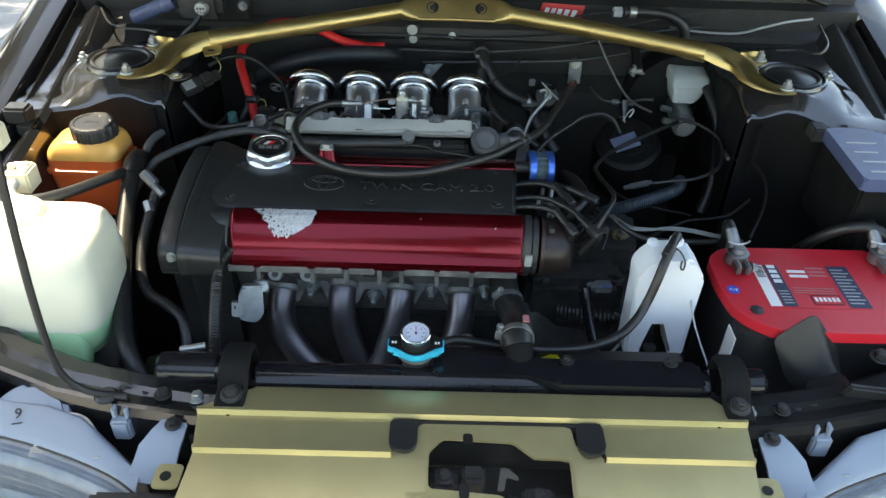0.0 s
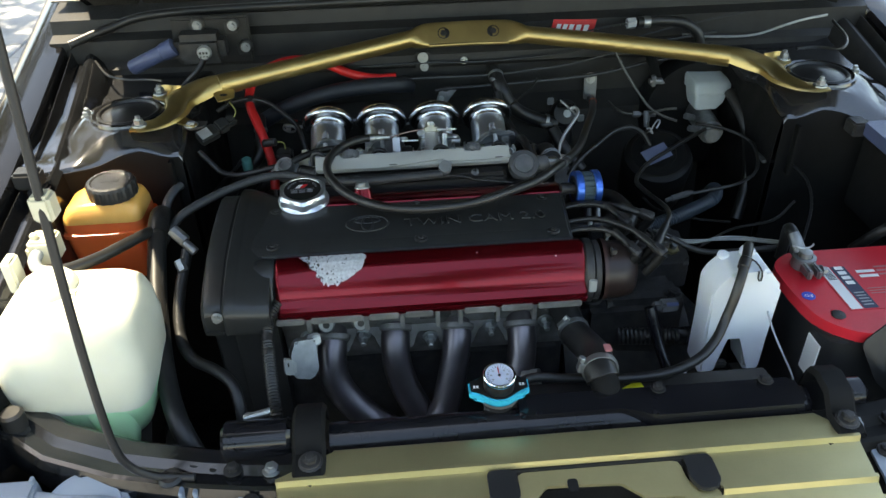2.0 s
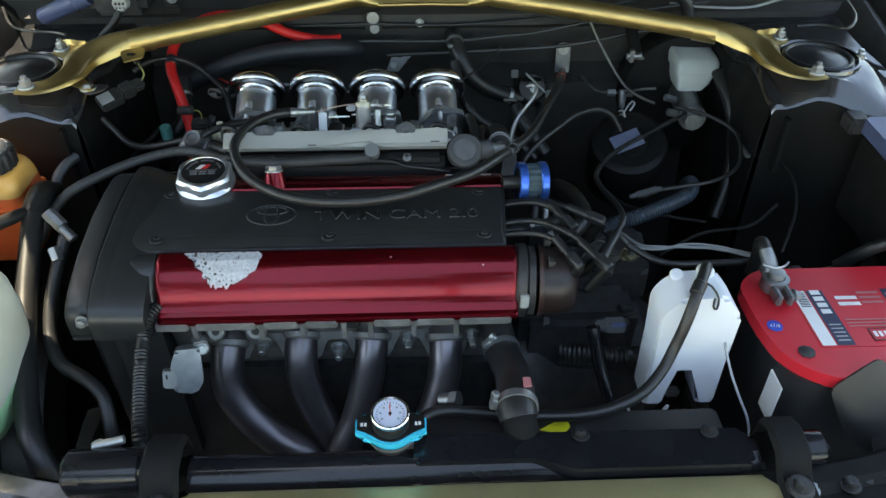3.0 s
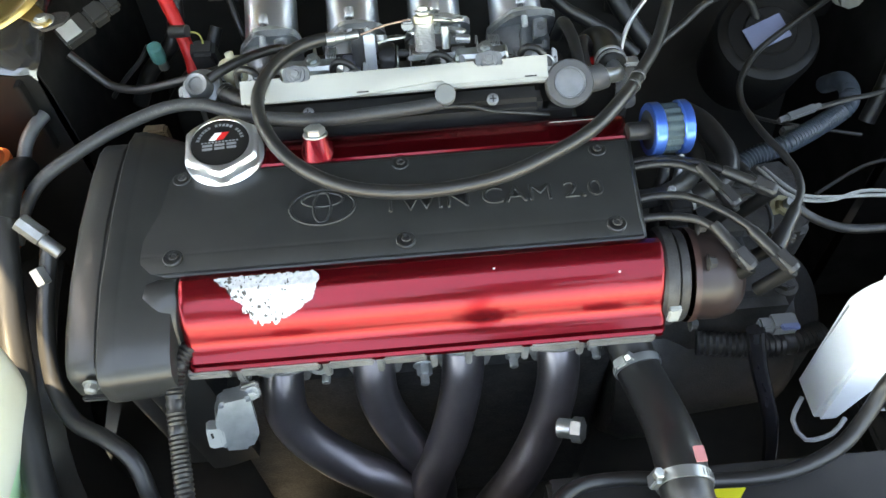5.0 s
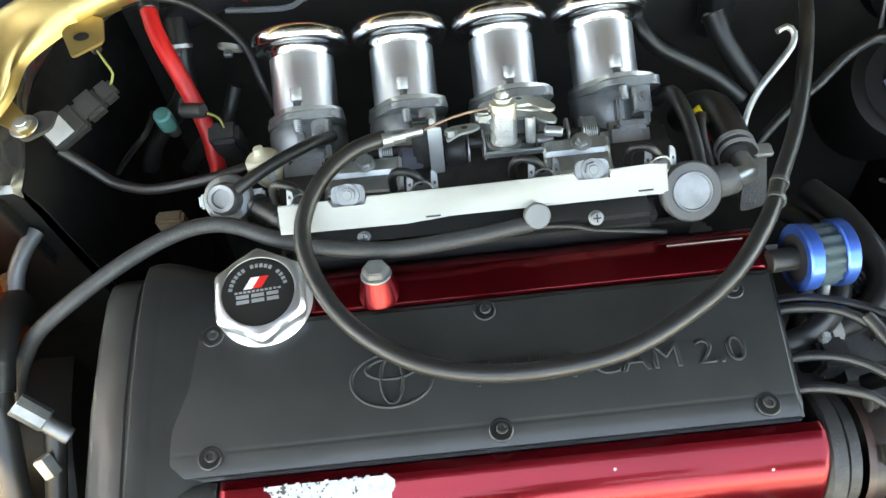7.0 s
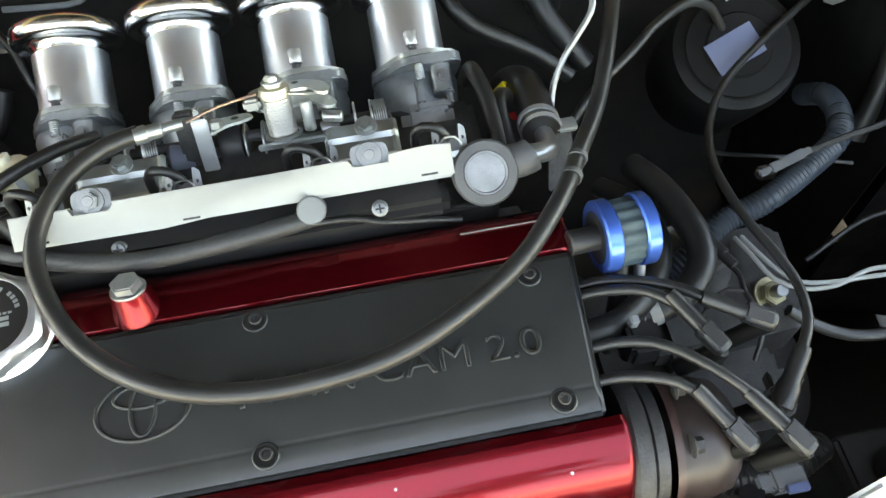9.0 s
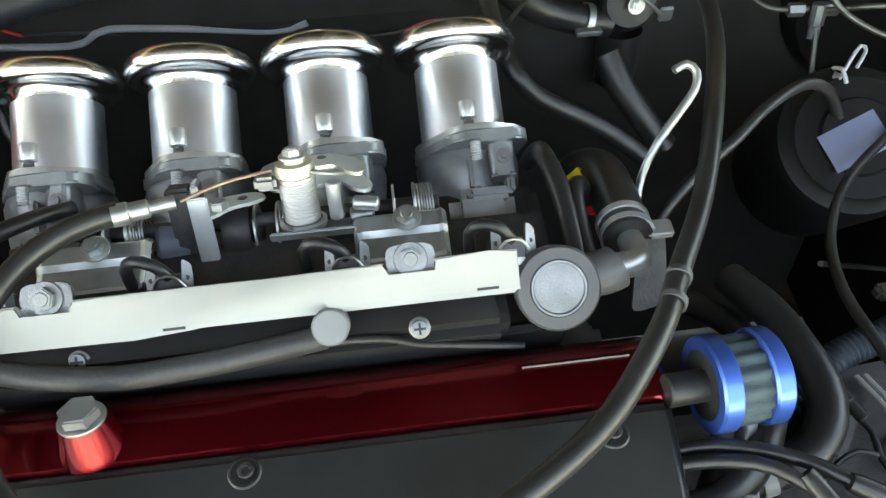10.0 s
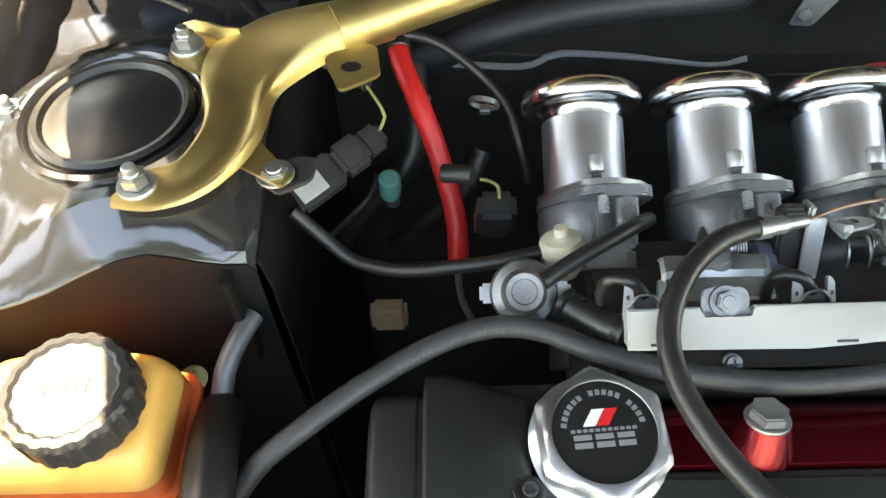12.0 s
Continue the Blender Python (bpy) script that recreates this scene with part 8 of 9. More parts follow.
bolt(ms, (-0.4065, 1.2255, 0.8605), (0, 0, 1), 0.0075, 0.004)
tl = thing("vacuum_pipe", "dark vacuum pipe stub closed by a teal rubber cap", "pipe", (-0.357, 1.333, 0.72))
part("teal_cap", lathe(fresh(), [(0.0085, -0.012), (0.0090, 0.0), (0.0085, 0.009), (0.0065, 0.011), (0, 0.0115)], aim((-0.357, 1.330, 0.736), (0.05, -0.2, 1)), 22), M_TEAL, tl, "teal rubber cap")
part("stub", cyl(fresh(), (-0.357, 1.336, 0.708), (0, -0.1, 1), 0.006, 0.02), M_STEEL, tl)
hose("heater_pipe", [(-0.405, 1.34, 0.655), (-0.385, 1.345, 0.690), (-0.360, 1.35, 0.715), (-0.340, 1.362, 0.735), (-0.335, 1.385, 0.765), (-0.337, 1.41, 0.785)], 0.010, M_RUBBER, "black rubber pipe behind the red hose", n=14)
hose("heater_pipe", [(-0.36, 1.33, 0.66), (-0.33, 1.325, 0.700), (-0.30, 1.33, 0.725), (-0.285, 1.35, 0.75)], 0.0075, M_RUBBER, "thin rubber pipe behind the red hose", n=12)
for o, a in (((-0.3355, 1.39, 0.769), (0, 0.7, 0.7)), ((-0.283, 1.372, 0.778), (0.2, 0.8, 0.5))):
    solo("pinch_clip", box(lathe(fresh(), [(0.0108, -0.002), (0.0118, -0.002), (0.0118, 0.002), (0.0108, 0.002)], aim(o, a), 20), Vector(o) + Vector((-0.004, -0.016, 0.002)), Vector(o) + Vector((0.004, -0.008, 0.007)), 0.001), M_STEEL, "bright steel pinch clip on a rubber pipe", "clip")
ws = thing("wire_plug", "black wiring plug with yellow and green wires", "connector", (-0.28, 1.262, 0.76))
part("shell", box(fresh(), (-0.013, -0.010, -0.030), (0.013, 0.010, 0.012), 0.004, aim((-0.280, 1.262, 0.782), (0.05, -0.3, 0.95))), M_PLASTIC, ws)
part("wires", tube(fresh(), [(-0.278, 1.262, 0.794), (-0.279, 1.264, 0.803), (-0.284, 1.268, 0.804), (-0.290, 1.272, 0.802)], 0.0011, 8), M_WIRE, ws)
part("sleeve", cyl(fresh(), (-0.315, 1.285, 0.795), (0.9, -0.3, 0.2), 0.0065, 0.022), M_RUBBER, ws)
hose("black_wire", [(-0.415, 1.30, 0.70), (-0.39, 1.305, 0.725), (-0.372, 1.315, 0.738), (-0.366, 1.335, 0.742)], 0.003, M_RUBBER, "thin black wire curl", "wire", n=8)
hose("small_fitting", [(-0.36, 1.285, 0.69), (-0.335, 1.284, 0.693), (-0.31, 1.284, 0.697)], 0.0045, M_WORN, "small bare metal fitting", "fitting", n=10)
solo("tan_block", box(fresh(), (-0.372, 1.235, 0.675), (-0.345, 1.250, 0.70), 0.003), paint("tan_plastic", (0.22, 0.16, 0.10), 0.6), "small tan plastic block low by the engine", "block")
nb = thing("apron_nut", "brass-coloured nut on the inner wing", "nut", (-0.482, 1.172, 0.72))
bolt(nb, (-0.482, 1.172, 0.726), (0.5, -0.6, 0.6), 0.0065, 0.008, paint("yellow_passivate", (0.5, 0.42, 0.22), 0.35, metal=0.9))

# ---- wiper motor ----
wm = thing("wiper_motor", "blue-grey wiper motor on a black bracket with a white plug", "motor", (-0.46, 1.47, 0.86))
part("motor_can", lathe(fresh(), [(0, 0), (0.0105, 0), (0.0128, 0.003), (0.0128, 0.064), (0.0150, 0.066), (0.0150, 0.088), (0, 0.089)], aim((-0.552, 1.462, 0.866), (0.92, 0.0, 0.40)), 28), M_FUSE, wm, "blue-grey steel motor can")
part("gear_case", box(fresh(), (-0.472, 1.45, 0.868), (-0.385, 1.50, 0.920), 0.012), M_DCAST, wm)
part("bracket", box(fresh(), (-0.480, 1.497, 0.855), (-0.345, 1.506, 0.938), 0.004), M_BAY, wm)
part("white_plug", lathe(fresh(), [(0, 0), (0.012, 0), (0.0125, 0.012), (0.010, 0.016), (0, 0.016)], aim((-0.418, 1.452, 0.893), (0, -1, 0.15)), 10), M_WHITEP, wm, "white plug")
for x in (-0.4235, -0.418, -0.4125):
    for z in (0.889, 0.896):
        part("pin_hole", box(fresh(), (x - 0.0016, 1.4352, z - 0.002), (x + 0.0016, 1.4362, z + 0.002)), M_BLACKP, wm)
part("plug_lead", tube(fresh(), [(-0.420, 1.436, 0.884), (-0.432, 1.43, 0.868), (-0.452, 1.43, 0.850), (-0.470, 1.44, 0.83)], 0.005, 10), M_RUBBER, wm)
for x, z in ((-0.432, 0.927), (-0.372, 0.924), (-0.355, 0.885)):
    part("lug", cyl(fresh(), (x, 1.498, z), (0, -1, 0.1), 0.0125, 0.010, 20, 0.003), M_DCAST, wm)
    part("web", box(fresh(), (x - 0.016, 1.494, z - 0.016), (x + 0.006, 1.500, z + 0.004), 0.002), M_DCAST, wm)
    bolt(wm, (x, 1.488, z), (0, -1, 0.1), 0.0058, 0.006, M_CAST)

# ---- firewall lines, brackets and hoses ----
for pts, r in (([(-0.30, 1.498, 0.842), (-0.169, 1.494, 0.836), (-0.041, 1.49, 0.839), (0.087, 1.488, 0.837), (0.25, 1.485, 0.850), (0.42, 1.485, 0.885), (0.55, 1.49, 0.905)], 0.0022),
               ([(-0.088, 1.484, 0.812), (-0.042, 1.482, 0.813), (0.089, 1.480, 0.813), (0.160, 1.478, 0.820), (0.235, 1.476, 0.829), (0.38, 1.476, 0.86), (0.50, 1.48, 0.875)], 0.0032),
               ([(-0.02, 1.482, 0.788), (0.006, 1.480, 0.791), (0.091, 1.478, 0.794), (0.271, 1.472, 0.806), (0.40, 1.47, 0.83), (0.50, 1.47, 0.835)], 0.0036)):
    hose("firewall_line", pts, r, M_RUBBER, "thin dark line clipped along the firewall", "pipe", n=8)
hose("bracket_rod", [(-0.306, 1.470, 0.737), (-0.247, 1.470, 0.732), (-0.230, 1.470, 0.737), (-0.212, 1.470, 0.745), (-0.152, 1.470, 0.739), (-0.078, 1.468, 0.730), (-0.050, 1.466, 0.737)], 0.003, M_GREYP, "thin grey rod behind the velocity stacks", "rod", n=8)
hose("thin_wire", [(-0.335, 1.472, 0.766), (-0.312, 1.472, 0.762), (-0.285, 1.472, 0.747), (-0.280, 1.472, 0.745)], 0.0014, M_HOSERED, "thin red wire on the firewall", "wire", n=6)
hose("thin_wire", [(-0.28, 1.472, 0.746), (-0.218, 1.473, 0.739), (-0.160, 1.473, 0.724), (-0.08, 1.47, 0.717), (0.01, 1.46, 0.722), (0.04, 1.45, 0.736)], 0.0014, M_RUBBER, "thin black wire on the firewall", "wire", n=6)
hose("thin_wire", [(0.030, 1.442, 0.738), (0.048, 1.442, 0.745), (0.070, 1.442, 0.746)], 0.002, M_HOSERED, "short red wire behind a velocity stack", "wire", n=6)
fp = thing("firewall_bracket", "small black bracket with two zinc bolts", "bracket", (-0.04, 1.495, 0.82))
part("plate", box(fresh(), (-0.055, 1.490, 0.822), (-0.027, 1.498, 0.858), 0.003), M_BAY, fp)
bolt(fp, (-0.041, 1.490, 0.849), (0, -1, 0.1), 0.0068, 0.004)
bolt(fp, (-0.039, 1.490, 0.831), (0, -1, 0.1), 0.0055, 0.004)
ft = thing("firewall_tab", "bare steel tab bolted to the firewall", "bracket", (-0.005, 1.49, 0.77))
part("tab", prism(fresh(), round_poly([(-0.014, -0.012), (0.006, -0.014), (0.024, 0.008), (0.030, 0.014), (0.026, 0.020), (0.010, 0.008), (-0.004, 0.012)], 0.004), 0.002, aim((-0.008, 1.478, 0.776), (0, -1, 0.3))), M_CAST, ft)
bolt(ft, (-0.010, 1.477, 0.773), (0, -1, 0.3), 0.0055, 0.004)
nt = thing("firewall_nut", "small zinc nut on the firewall", "nut", (0.035, 1.50, 0.83))
bolt(nt, (0.035, 1.495, 0.838), (0, -1, 0.1), 0.005, 0.004)
# wide dark duct with a bluish sheen
hose("heater_duct", [(-0.35, 1.44, 0.755), (-0.30, 1.435, 0.785), (-0.25, 1.432, 0.805), (-0.19, 1.432, 0.818), (-0.13, 1.435, 0.822), (-0.085, 1.45, 0.815), (-0.07, 1.48, 0.80)], 0.014, paint("dark_duct_plastic", (0.016, 0.019, 0.025), 0.5, dirt=0.3, dirt_colour=(0.03, 0.03, 0.03)), "matte blue-black duct under the red hose", "duct", n=18)
hh = thing("heater_hose", "black moulded heater hose with spring clips", "hose", (0.13, 1.45, 0.72))
part("tube", tube(fresh(), [(0.088, 1.50, 0.815), (0.092, 1.475, 0.812), (0.099, 1.455, 0.797), (0.112, 1.447, 0.772), (0.135, 1.447, 0.750), (0.172, 1.447, 0.732), (0.205, 1.447, 0.724)], 0.0128, 18), M_RUBBER, hh)
for o, a in (((0.092, 1.477, 0.812), (0, -0.9, -0.3)), ((0.184, 1.447, 0.729), (0.9, 0, -0.3))):
    part("spring_clip", box(lathe(fresh(), [(0.0130, -0.003), (0.0142, -0.003), (0.0142, 0.003), (0.0130, 0.003)], aim(o, a), 24), Vector(o) + Vector((-0.012, -0.020, -0.002)), Vector(o) + Vector((0.010, -0.012, 0.003)), 0.001), M_STEEL, hh, "pale spring clip")
hose("branch_hose", [(0.090, 1.44, 0.795), (0.094, 1.42, 0.775), (0.098, 1.39, 0.765), (0.107, 1.36, 0.755), (0.124, 1.352, 0.738), (0.150, 1.348, 0.722), (0.185, 1.342, 0.700), (0.215, 1.33, 0.678)], 0.0078, M_RUBBER, "braided black hose dropping behind the stacks", n=14)
hose("stub_hose", [(0.186, 1.39, 0.74), (0.196, 1.37, 0.722), (0.212, 1.355, 0.703), (0.232, 1.34, 0.68)], 0.011, M_RUBBER, "short black hose behind the lifting hook", n=14)
hv = thing("heater_valve", "dark plastic heater valve with metal tabs", "valve", (0.225, 1.44, 0.68))
part("body", lathe(lathe(fresh(), [(0, 0), (0.022, 0), (0.026, 0.006), (0.026, 0.016), (0.021, 0.024), (0, 0.026)], aim((0.220, 1.465, 0.735), (0, -0.9, 0.45)), 28), [(0.018, -0.05), (0.020, 0.0)], aim((0.218, 1.452, 0.712), (0, 0.2, 1)), 22), M_PLASTIC, hv)
part("arm", box(fresh(), (0.200, 1.428, 0.764), (0.232, 1.434, 0.770), 0.001), M_WORN, hv)
for x, z in ((0.188, 0.775), (0.248, 0.738), (0.205, 0.690)):
    part("tab", box(fresh(), (x - 0.006, 1.432, z - 0.007), (x + 0.006, 1.436, z + 0.007), 0.0015), M_STEEL, hv)
bolt(hv, (0.222, 1.437, 0.747), (0, -0.9, 0.45), 0.005, 0.004)
part("link", tube(fresh(), [(0.205, 1.43, 0.778), (0.222, 1.428, 0.762), (0.240, 1.428, 0.744)], 0.0018, 8), M_STEEL, hv)
hose("loose_wire", [(0.095, 1.36, 0.80), (0.125, 1.40, 0.80), (0.150, 1.43, 0.805), (0.165, 1.45, 0.815)], 0.0018, M_RUBBER, "thin loose black wire above the stacks", "wire", n=6)
# grommet and hose by the sticker
gh = thing("clutch_hose", "black hose with a pale nut and clamp on the firewall", "hose", (0.40, 1.49, 0.87))
part("nut", cyl(fresh(), (0.330, 1.482, 0.897), (1, 0, 0.02), 0.010, 0.016, 6), M_GREYP, gh)
part("clamp", lathe(fresh(), [(0.0095, -0.006), (0.0108, -0.006), (0.0108, 0.006), (0.0095, 0.006)], aim((0.366, 1.482, 0.898), (1, 0, 0)), 22), M_STEEL, gh)
part("tube", tube(fresh(), [(0.350, 1.482, 0.898), (0.40, 1.482, 0.899), (0.44, 1.480, 0.892), (0.465, 1.478, 0.872), (0.472, 1.478, 0.84)], 0.0095, 16), M_RUBBER, gh)
part("cable", tube(fresh(), [(0.26, 1.488, 0.884), (0.30, 1.484, 0.893), (0.335, 1.482, 0.897)], 0.002, 8), M_RUBBER, gh)
ust = thing("red_sticker", "red sticker with white slanted block print on the firewall", "sticker", (0.238, 1.50, 0.885))
U = aim((0.238, 1.511, 0.884), (0, -0.98, 0.2)) @ Matrix.Rotation(radians(-4), 4, "Z")
part("red_field", prism(fresh(), [(-0.044, -0.016), (0.038, -0.014), (0.044, 0.016), (-0.036, 0.014)], 0.0006, U @ Matrix.Translation((0, 0, 0.0005))), M_HOSERED, ust)
for x0, x1, y0, y1 in ((-0.034, -0.026, -0.012, 0.006), (-0.022, -0.014, -0.012, 0.006), (-0.010, -0.002, -0.012, 0.006), (0.003, 0.012, -0.012, 0.006), (0.017, 0.026, -0.012, 0.006)):
    part("white_bar", prism(fresh(), [(x0, y0), (x1, y0), (x1 + 0.005, y1), (x0 + 0.005, y1)], 0.0003, U @ Matrix.Translation((0, 0, 0.0012))), M_WHITE, ust)
hose("bonnet_cable", [(0.445, 1.50, 0.865), (0.50, 1.49, 0.862), (0.56, 1.46, 0.872), (0.60, 1.44, 0.893), (0.635, 1.435, 0.905), (0.68, 1.44, 0.91)], 0.0022, M_GREYP, "thin grey cable along the wing", "cable", n=8)
hose("tower_wire", [(0.70, 1.45, 0.895), (0.69, 1.38, 0.888), (0.66, 1.34, 0.885), (0.64, 1.375, 0.876), (0.60, 1.372, 0.876)], 0.0026, M_RUBBER, "black wire beside the strut tower", "wire", n=8)
hose("tower_wire", [(-0.62, 1.49, 0.872), (-0.58, 1.42, 0.872), (-0.54, 1.385, 0.876), (-0.50, 1.37, 0.880), (-0.47, 1.345, 0.886)], 0.002, M_RUBBER, "black wire beside the sunlit strut tower", "wire", n=8)
# dark clutter on the gearbox side
hose("wiring_harness", [(0.50, 1.38, 0.80), (0.51, 1.33, 0.77), (0.515, 1.30, 0.73), (0.51, 1.27, 0.68), (0.49, 1.24, 0.62)], 0.010, M_RUBBER, "dark wire bundle beside the brake cylinder", "wiring", n=12)
hose("wiring_harness", [(0.12, 1.03, 0.76), (0.155, 1.035, 0.757), (0.19, 1.06, 0.745), (0.215, 1.10, 0.73), (0.22, 1.15, 0.71), (0.20, 1.19, 0.69)], 0.009, M_RUBBER, "dark wire bundle behind the distributor", "wiring", n=12)
eh = thing("water_hose", "black rubber elbow hose under the breather filter with a white clip", "hose", (0.22, 1.09, 0.70))
part("tube", tube(fresh(), [(0.222, 1.185, 0.720), (0.232, 1.150, 0.734), (0.238, 1.120, 0.739), (0.241, 1.096, 0.740), (0.237, 1.076, 0.738), (0.223, 1.061, 0.735), (0.206, 1.054, 0.731), (0.186, 1.051, 0.726)], 0.0112, 18), M_RUBBER, eh)
part("hose_clip", lathe(fresh(), [(0.0112, -0.004), (0.0124, -0.004), (0.0124, 0.004), (0.0112, 0.004)], aim((0.193, 1.0525, 0.728), (-0.9, -0.15, -0.2)), 22), M_WHITEP, eh, "dirty white clip")
for x0, x1, m in ((0.172, 0.164, M_PLASTIC), (0.187, 0.176, M_CAST)):
    hose("breather_tube", [(x0 + 0.002, 1.085, 0.757), (x0, 1.073, 0.745), ((x0 + x1) / 2, 1.062, 0.735), (x1, 1.050, 0.715), (x1 - 0.001, 1.045, 0.69)], 0.0062 if m is M_PLASTIC else 0.0045, m, "short upright tube below the breather filter", "pipe", n=12)
kl = thing("knock_sensor_lead", "thin black sensor lead with a dark crimped joint", "wire", (0.265, 1.10, 0.70))
part("joint", cyl(cyl(fresh(), (0.258, 1.112, 0.714), (0.45, -0.9, 0.02), 0.0052, 0.022, 12), (0.263, 1.099, 0.7145), (0.45, -0.9, 0.02), 0.0042, 0.020, 12), M_RUBBER, kl)
part("lead", tube(fresh(), [(0.268, 1.084, 0.714), (0.273, 1.073, 0.714), (0.270, 1.058, 0.716), (0.273, 1.042, 0.716), (0.271, 1.024, 0.712), (0.264, 1.010, 0.70)], 0.0022, 10), M_RUBBER, kl)
part("branch", tube(fresh(), [(0.270, 1.058, 0.716), (0.258, 1.062, 0.717), (0.246, 1.058, 0.712), (0.236, 1.048, 0.70)], 0.0018, 8), M_RUBBER, kl)
dp = thing("injector_socket", "blue-black two-row wiring plug with red wires", "connector", (0.175, 1.025, 0.715))
DPM = aim((0.175, 1.026, 0.735), (0.1, -0.35, 0.93))
part("shell", box(fresh(), (-0.0105, -0.010, -0.020), (0.0105, 0.010, 0.0), 0.0015, DPM), paint("blue_black_plug", (0.022, 0.026, 0.036), 0.3), dp)
for k in range(3):
    part("rib", box(fresh(), (-0.008 + k * 0.0065, -0.0108, -0.018), (-0.0045 + k * 0.0065, -0.0095, -0.001), 0.0005, DPM), M_PLASTIC, dp)
for k, m in ((-1, M_HOSERED), (1, M_GREYP)):
    part("wire", tube(fresh(), [DPM @ Vector((k * 0.003, 0.006, -0.002)), DPM @ Vector((k * 0.004, 0.012, 0.004)), DPM @ Vector((k * 0.006, 0.022, 0.002))], 0.0013, 8), m, dp)
pk = thing("plug_socket", "small white plug with a blue-grey body by the distributor", "connector", (0.18, 1.0, 0.75))
part("shell", box(fresh(), (0.158, 1.008, 0.742), (0.180, 1.030, 0.768), 0.003), M_PLASTIC, pk)
part("tip", box(fresh(), (0.160, 1.025, 0.766), (0.166, 1.031, 0.776), 0.001), M_GREYP, pk)
part("second_tip", box(fresh(), (0.235, 0.968, 0.757), (0.258, 0.980, 0.768), 0.002), M_DCAST, pk)
hose("selector_rod", [(0.225, 0.92, 0.70), (0.232, 0.90, 0.665), (0.245, 0.865, 0.62), (0.25, 0.84, 0.57)], (0.0085, 0.0065), M_TANKB, "glossy black rod low beside the gearbox", "rod", n=10)
for p in ((0.33, 0.90, 0.60), (0.56, 1.10, 0.62), (0.36, 1.19, 0.66), (0.50, 1.02, 0.6)):
    q = thing("harness_clip", "small dusty clip in the dark of the bay", "clip", p, group="harness clips")
    part("clip_body", box(fresh(), (p[0] - 0.009, p[1] - 0.006, p[2]), (p[0] + 0.009, p[1] + 0.006, p[2] + 0.012), 0.003), M_CAST, q)
for pts in ([(0.50, 1.05, 0.70), (0.53, 1.10, 0.73), (0.545, 1.16, 0.745), (0.53, 1.22, 0.75), (0.50, 1.27, 0.755)], [(0.36, 1.10, 0.66), (0.42, 1.12, 0.68), (0.48, 1.11, 0.70), (0.52, 1.13, 0.72)], [(0.30, 1.20, 0.70), (0.34, 1.22, 0.66), (0.40, 1.22, 0.64), (0.46, 1.2, 0.64)], [(0.28, 0.885, 0.625), (0.265, 0.865, 0.622), (0.270, 0.845, 0.622), (0.295, 0.848, 0.624), (0.31, 0.86, 0.628)]):
    hose("bay_wire", pts, 0.0022, M_GREYP if pts[0][2] < 0.63 else M_RUBBER, "loose wire in the gearbox side of the bay", "wire", n=8)
ib = thing("inner_bracket", "dull steel bracket on the inner wing", "bracket", (0.52, 1.20, 0.74))
part("plate", box(fresh(), (0.50, 1.215, 0.742), (0.545, 1.245, 0.748), 0.001), M_CAST, ib)
bolt(ib, (0.54, 1.23, 0.748), (0, 0, 1), 0.008, 0.006, M_DCAST)
# bracket on the wing flange
wb = thing("wing_bracket", "black plastic clip on the wing flange", "clip", (-0.62, 1.12, 0.82))
part("clip_body", box(box(fresh(), (-0.628, 1.100, 0.832), (-0.592, 1.128, 0.858), 0.004), (-0.612, 1.095, 0.815), (-0.585, 1.12, 0.835), 0.004), M_PLASTIC, wb)
tg = thing("wing_tag", "pale paper tag on the inner wing", "tag", (-0.60, 0.88, 0.79))
part("paper", box(fresh(), (-0.6185, 0.86, 0.770), (-0.6165, 0.885, 0.800), 0.0003), M_WHITEP, tg)

# ---- the unseen tree whose shade dapples the ground ----
tree = thing("tree", "unseen leafy tree with an uneven crown", "tree", (-5.6, 4.2, 0))
part("trunk", tube(tube(tube(fresh(), [(-5.6, 4.2, -0.05), (-5.5, 4.1, 1.3), (-5.55, 4.0, 2.6), (-5.3, 3.8, 4.2), (-5.2, 3.7, 5.6)], (0.19, 0.06), 12, 0.3), [(-5.5, 4.0, 2.8), (-4.6, 3.2, 3.8), (-3.5, 2.2, 4.6), (-2.4, 1.0, 5.0)], (0.10, 0.02), 8, 0.3), [(-5.5, 4.0, 2.5), (-6.2, 4.8, 3.6), (-6.6, 5.4, 5.0)], (0.09, 0.03), 8, 0.3), M_BARK, tree)
rng = random.Random(7)
bm = fresh()
CLUMPS = [(-5.3, 3.8, 5.2, 1.3, 1500), (-4.5, 3.4, 4.9, 1.0, 1000), (-6.2, 4.9, 4.9, 1.2, 1000), (-4.7, 4.7, 5.4, 1.1, 1000), (-5.0, 2.6, 4.5, 0.8, 600), (-3.7, 3.6, 4.7, 0.7, 450), (-4.2, 5.6, 4.8, 0.9, 550)]
for x, y, z, r, k in CLUMPS:
    for _ in range(k):
        d = Vector((rng.gauss(0, 1), rng.gauss(0, 1), rng.gauss(0, 0.8))).normalized() * r * rng.random() ** 0.45
        m = Matrix.Translation(Vector((x, y, z)) + d) @ Euler((rng.uniform(-1, 1), rng.uniform(-1, 1), rng.uniform(0, 6.3))).to_matrix().to_4x4()
        s = rng.uniform(0.05, 0.10)
        bm.faces.new([bm.verts.new(m @ Vector(p)) for p in ((0, -s, 0), (s * 0.5, 0, 0.01), (0, s, 0), (-s * 0.5, 0, 0.01))])
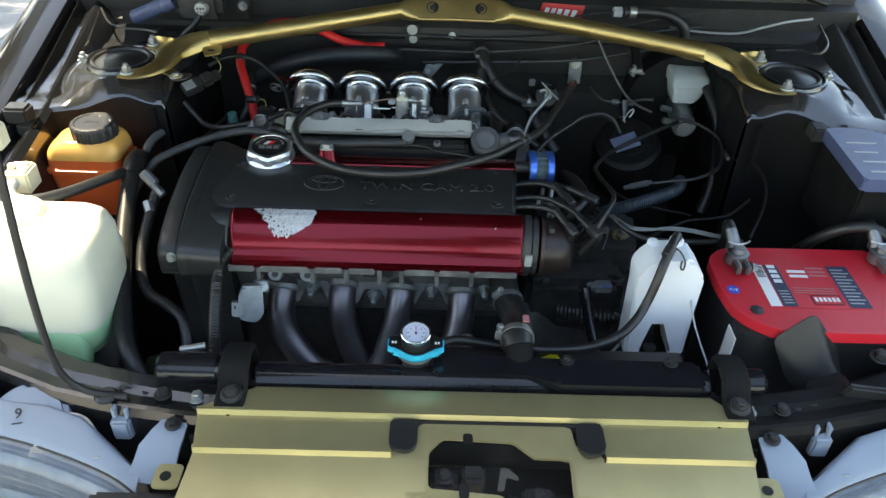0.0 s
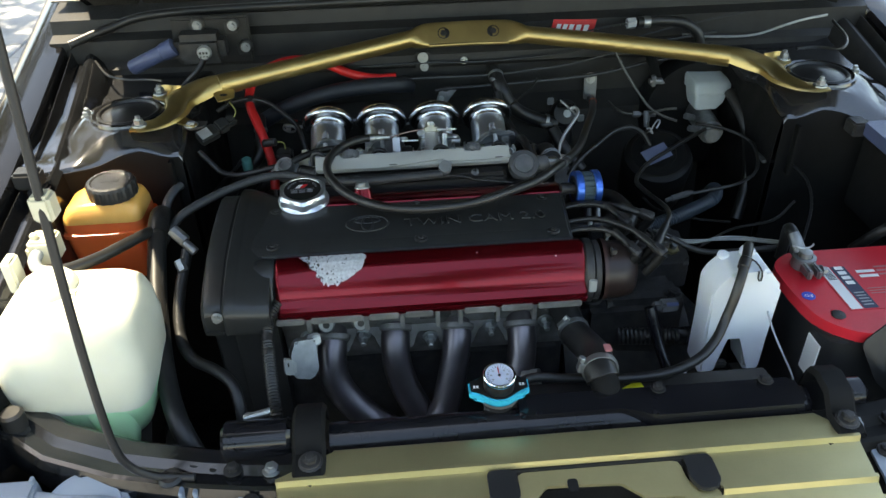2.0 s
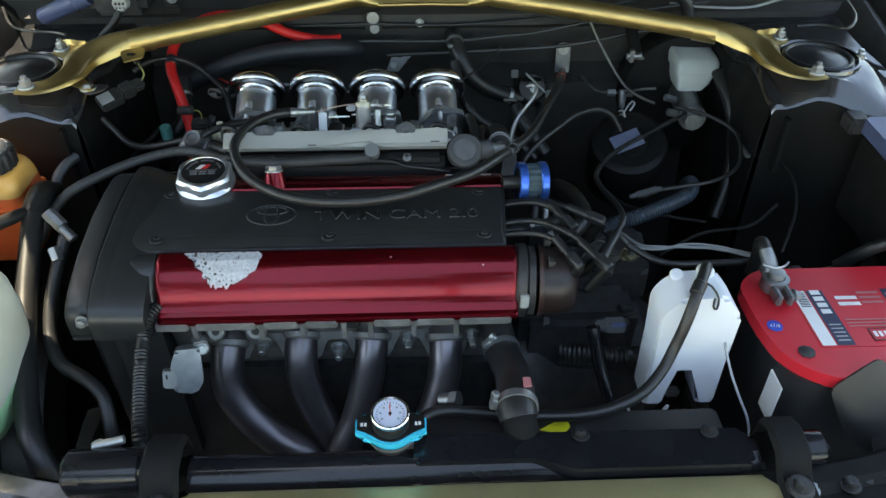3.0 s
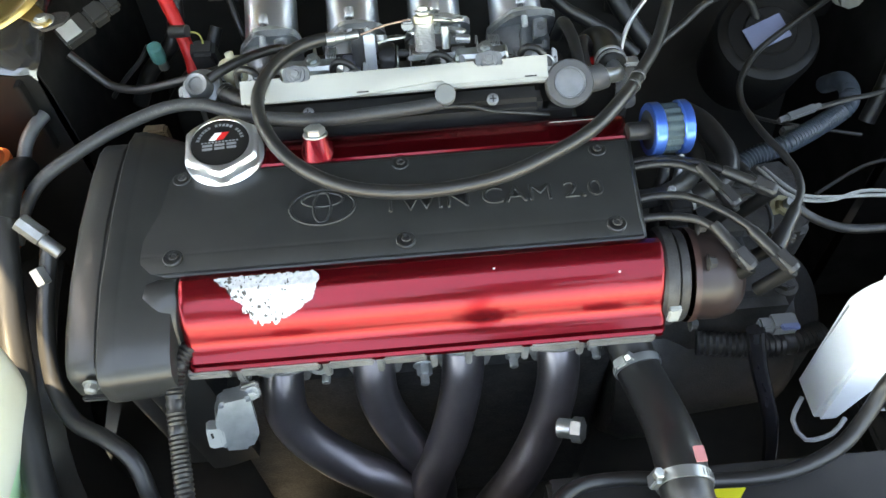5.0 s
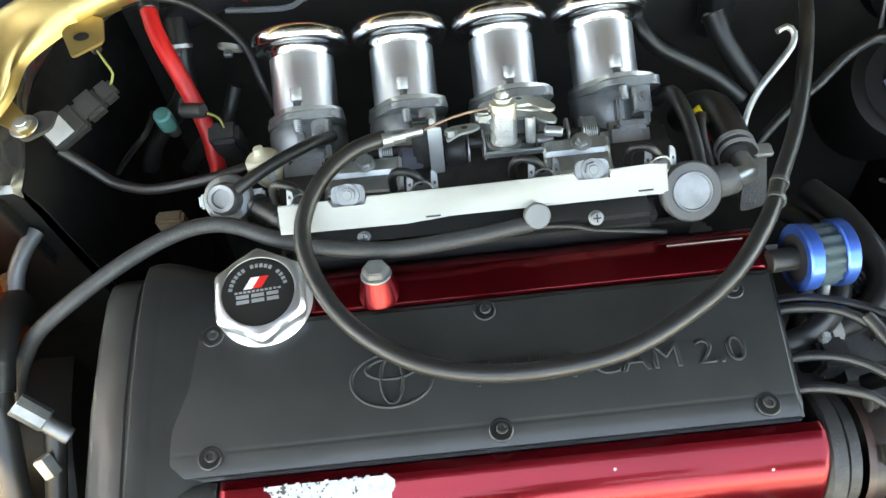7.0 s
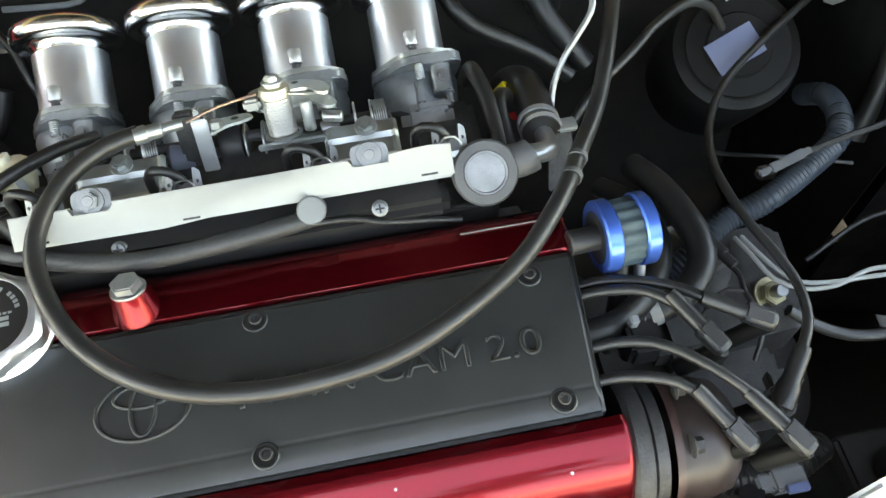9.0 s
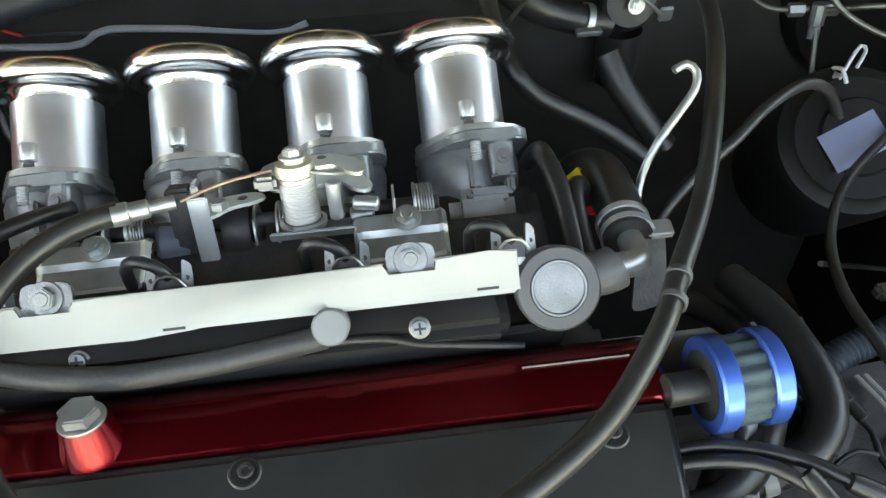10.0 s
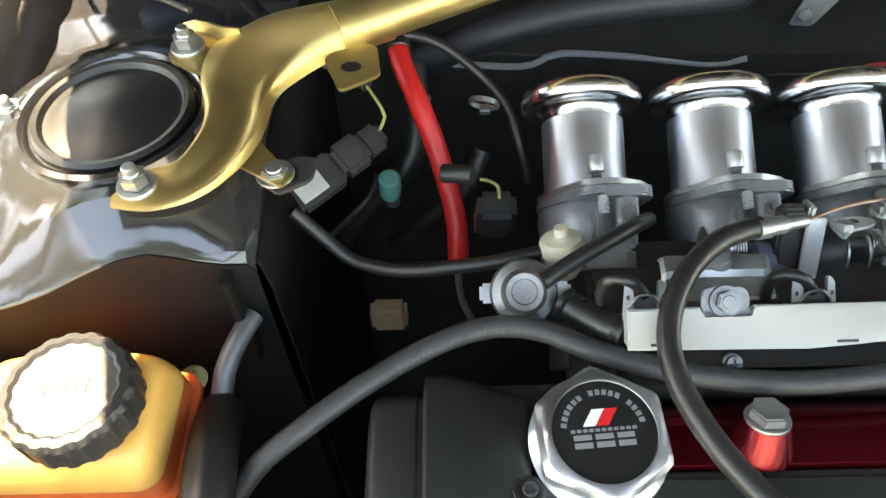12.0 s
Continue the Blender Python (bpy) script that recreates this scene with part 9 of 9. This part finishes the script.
# unseen bough, set up-sun so that it shades the nose of the car
for bx, by, r, k in ((-2.42, 1.11, 0.42, 1500), (-2.05, 1.05, 0.46, 1700), (-1.75, 0.55, 0.46, 1000), (-2.25, 0.50, 0.45, 900), (-2.85, 1.40, 0.40, 600), (-3.3, 1.9, 0.45, 600), (-2.0, 0.05, 0.42, 600), (-2.6, 0.35, 0.38, 500)):
    for _ in range(k):
        d = r * math.sqrt(rng.random()) * (0.85 + 0.3 * rng.random())
        t = rng.uniform(0, 2 * math.pi)
        z = 4.7 + rng.gauss(0, 0.10)
        m = Matrix.Translation((bx + d * math.cos(t) - 0.436 * (z - 4.7), by + d * math.sin(t) + 0.2 * (z - 4.7), z)) @ Euler((rng.uniform(-0.7, 0.7), rng.uniform(-0.7, 0.7), rng.uniform(0, 6.3))).to_matrix().to_4x4()
        s = rng.uniform(0.05, 0.09)
        bm.faces.new([bm.verts.new(m @ Vector(p)) for p in ((0, -s, 0), (s * 0.55, 0, 0.01), (0, s, 0), (-s * 0.55, 0, 0.01))])
me = bpy.data.meshes.new("crown")
bm.to_mesh(me)
bm.free()
me.materials.append(M_LEAF)
link("crown", me, tree)
# unseen copies all round, added to darken what paint and metal reflect
for x, y, turn, k in ((-9.5, -1.5, 70, 1.0), (-10.5, 4.5, 160, 1.0), (-9.0, 11.0, 250, 1.0), (-4.5, -8.5, 20, 1.0), (0.5, -9.5, 130, 1.0), (5.5, -8.0, 215, 1.0), (10.0, -2.0, 300, 1.0), (-5.0, -4.5, 95, 1.0), (-7.5, 1.0, 190, 1.0), (-6.8, 8.6, 320, 1.0), (-4.2, 10.2, 40, 1.0), (-10.5, 8.0, 110, 1.0)):
    copy_thing(tree, pose(x, y, 0, 0, 0, turn))

# paving slabs beside the car
ground = bpy.data.objects["ground"]
bm = fresh()
box(bm, (-0.197, -0.197, -0.01), (0.197, 0.197, 0.012), 0.006, seg=1)
slab = finish(bm, "slab")
slab.materials.append(M_SLAB)
rng = random.Random(3)
for i in range(9):
    for j in range(14):
        link("slab", slab, ground, Matrix.Translation((-4.2 + i * 0.4, -1.0 + j * 0.4 + (0.2 if i % 2 else 0), rng.uniform(-0.002, 0.002))))
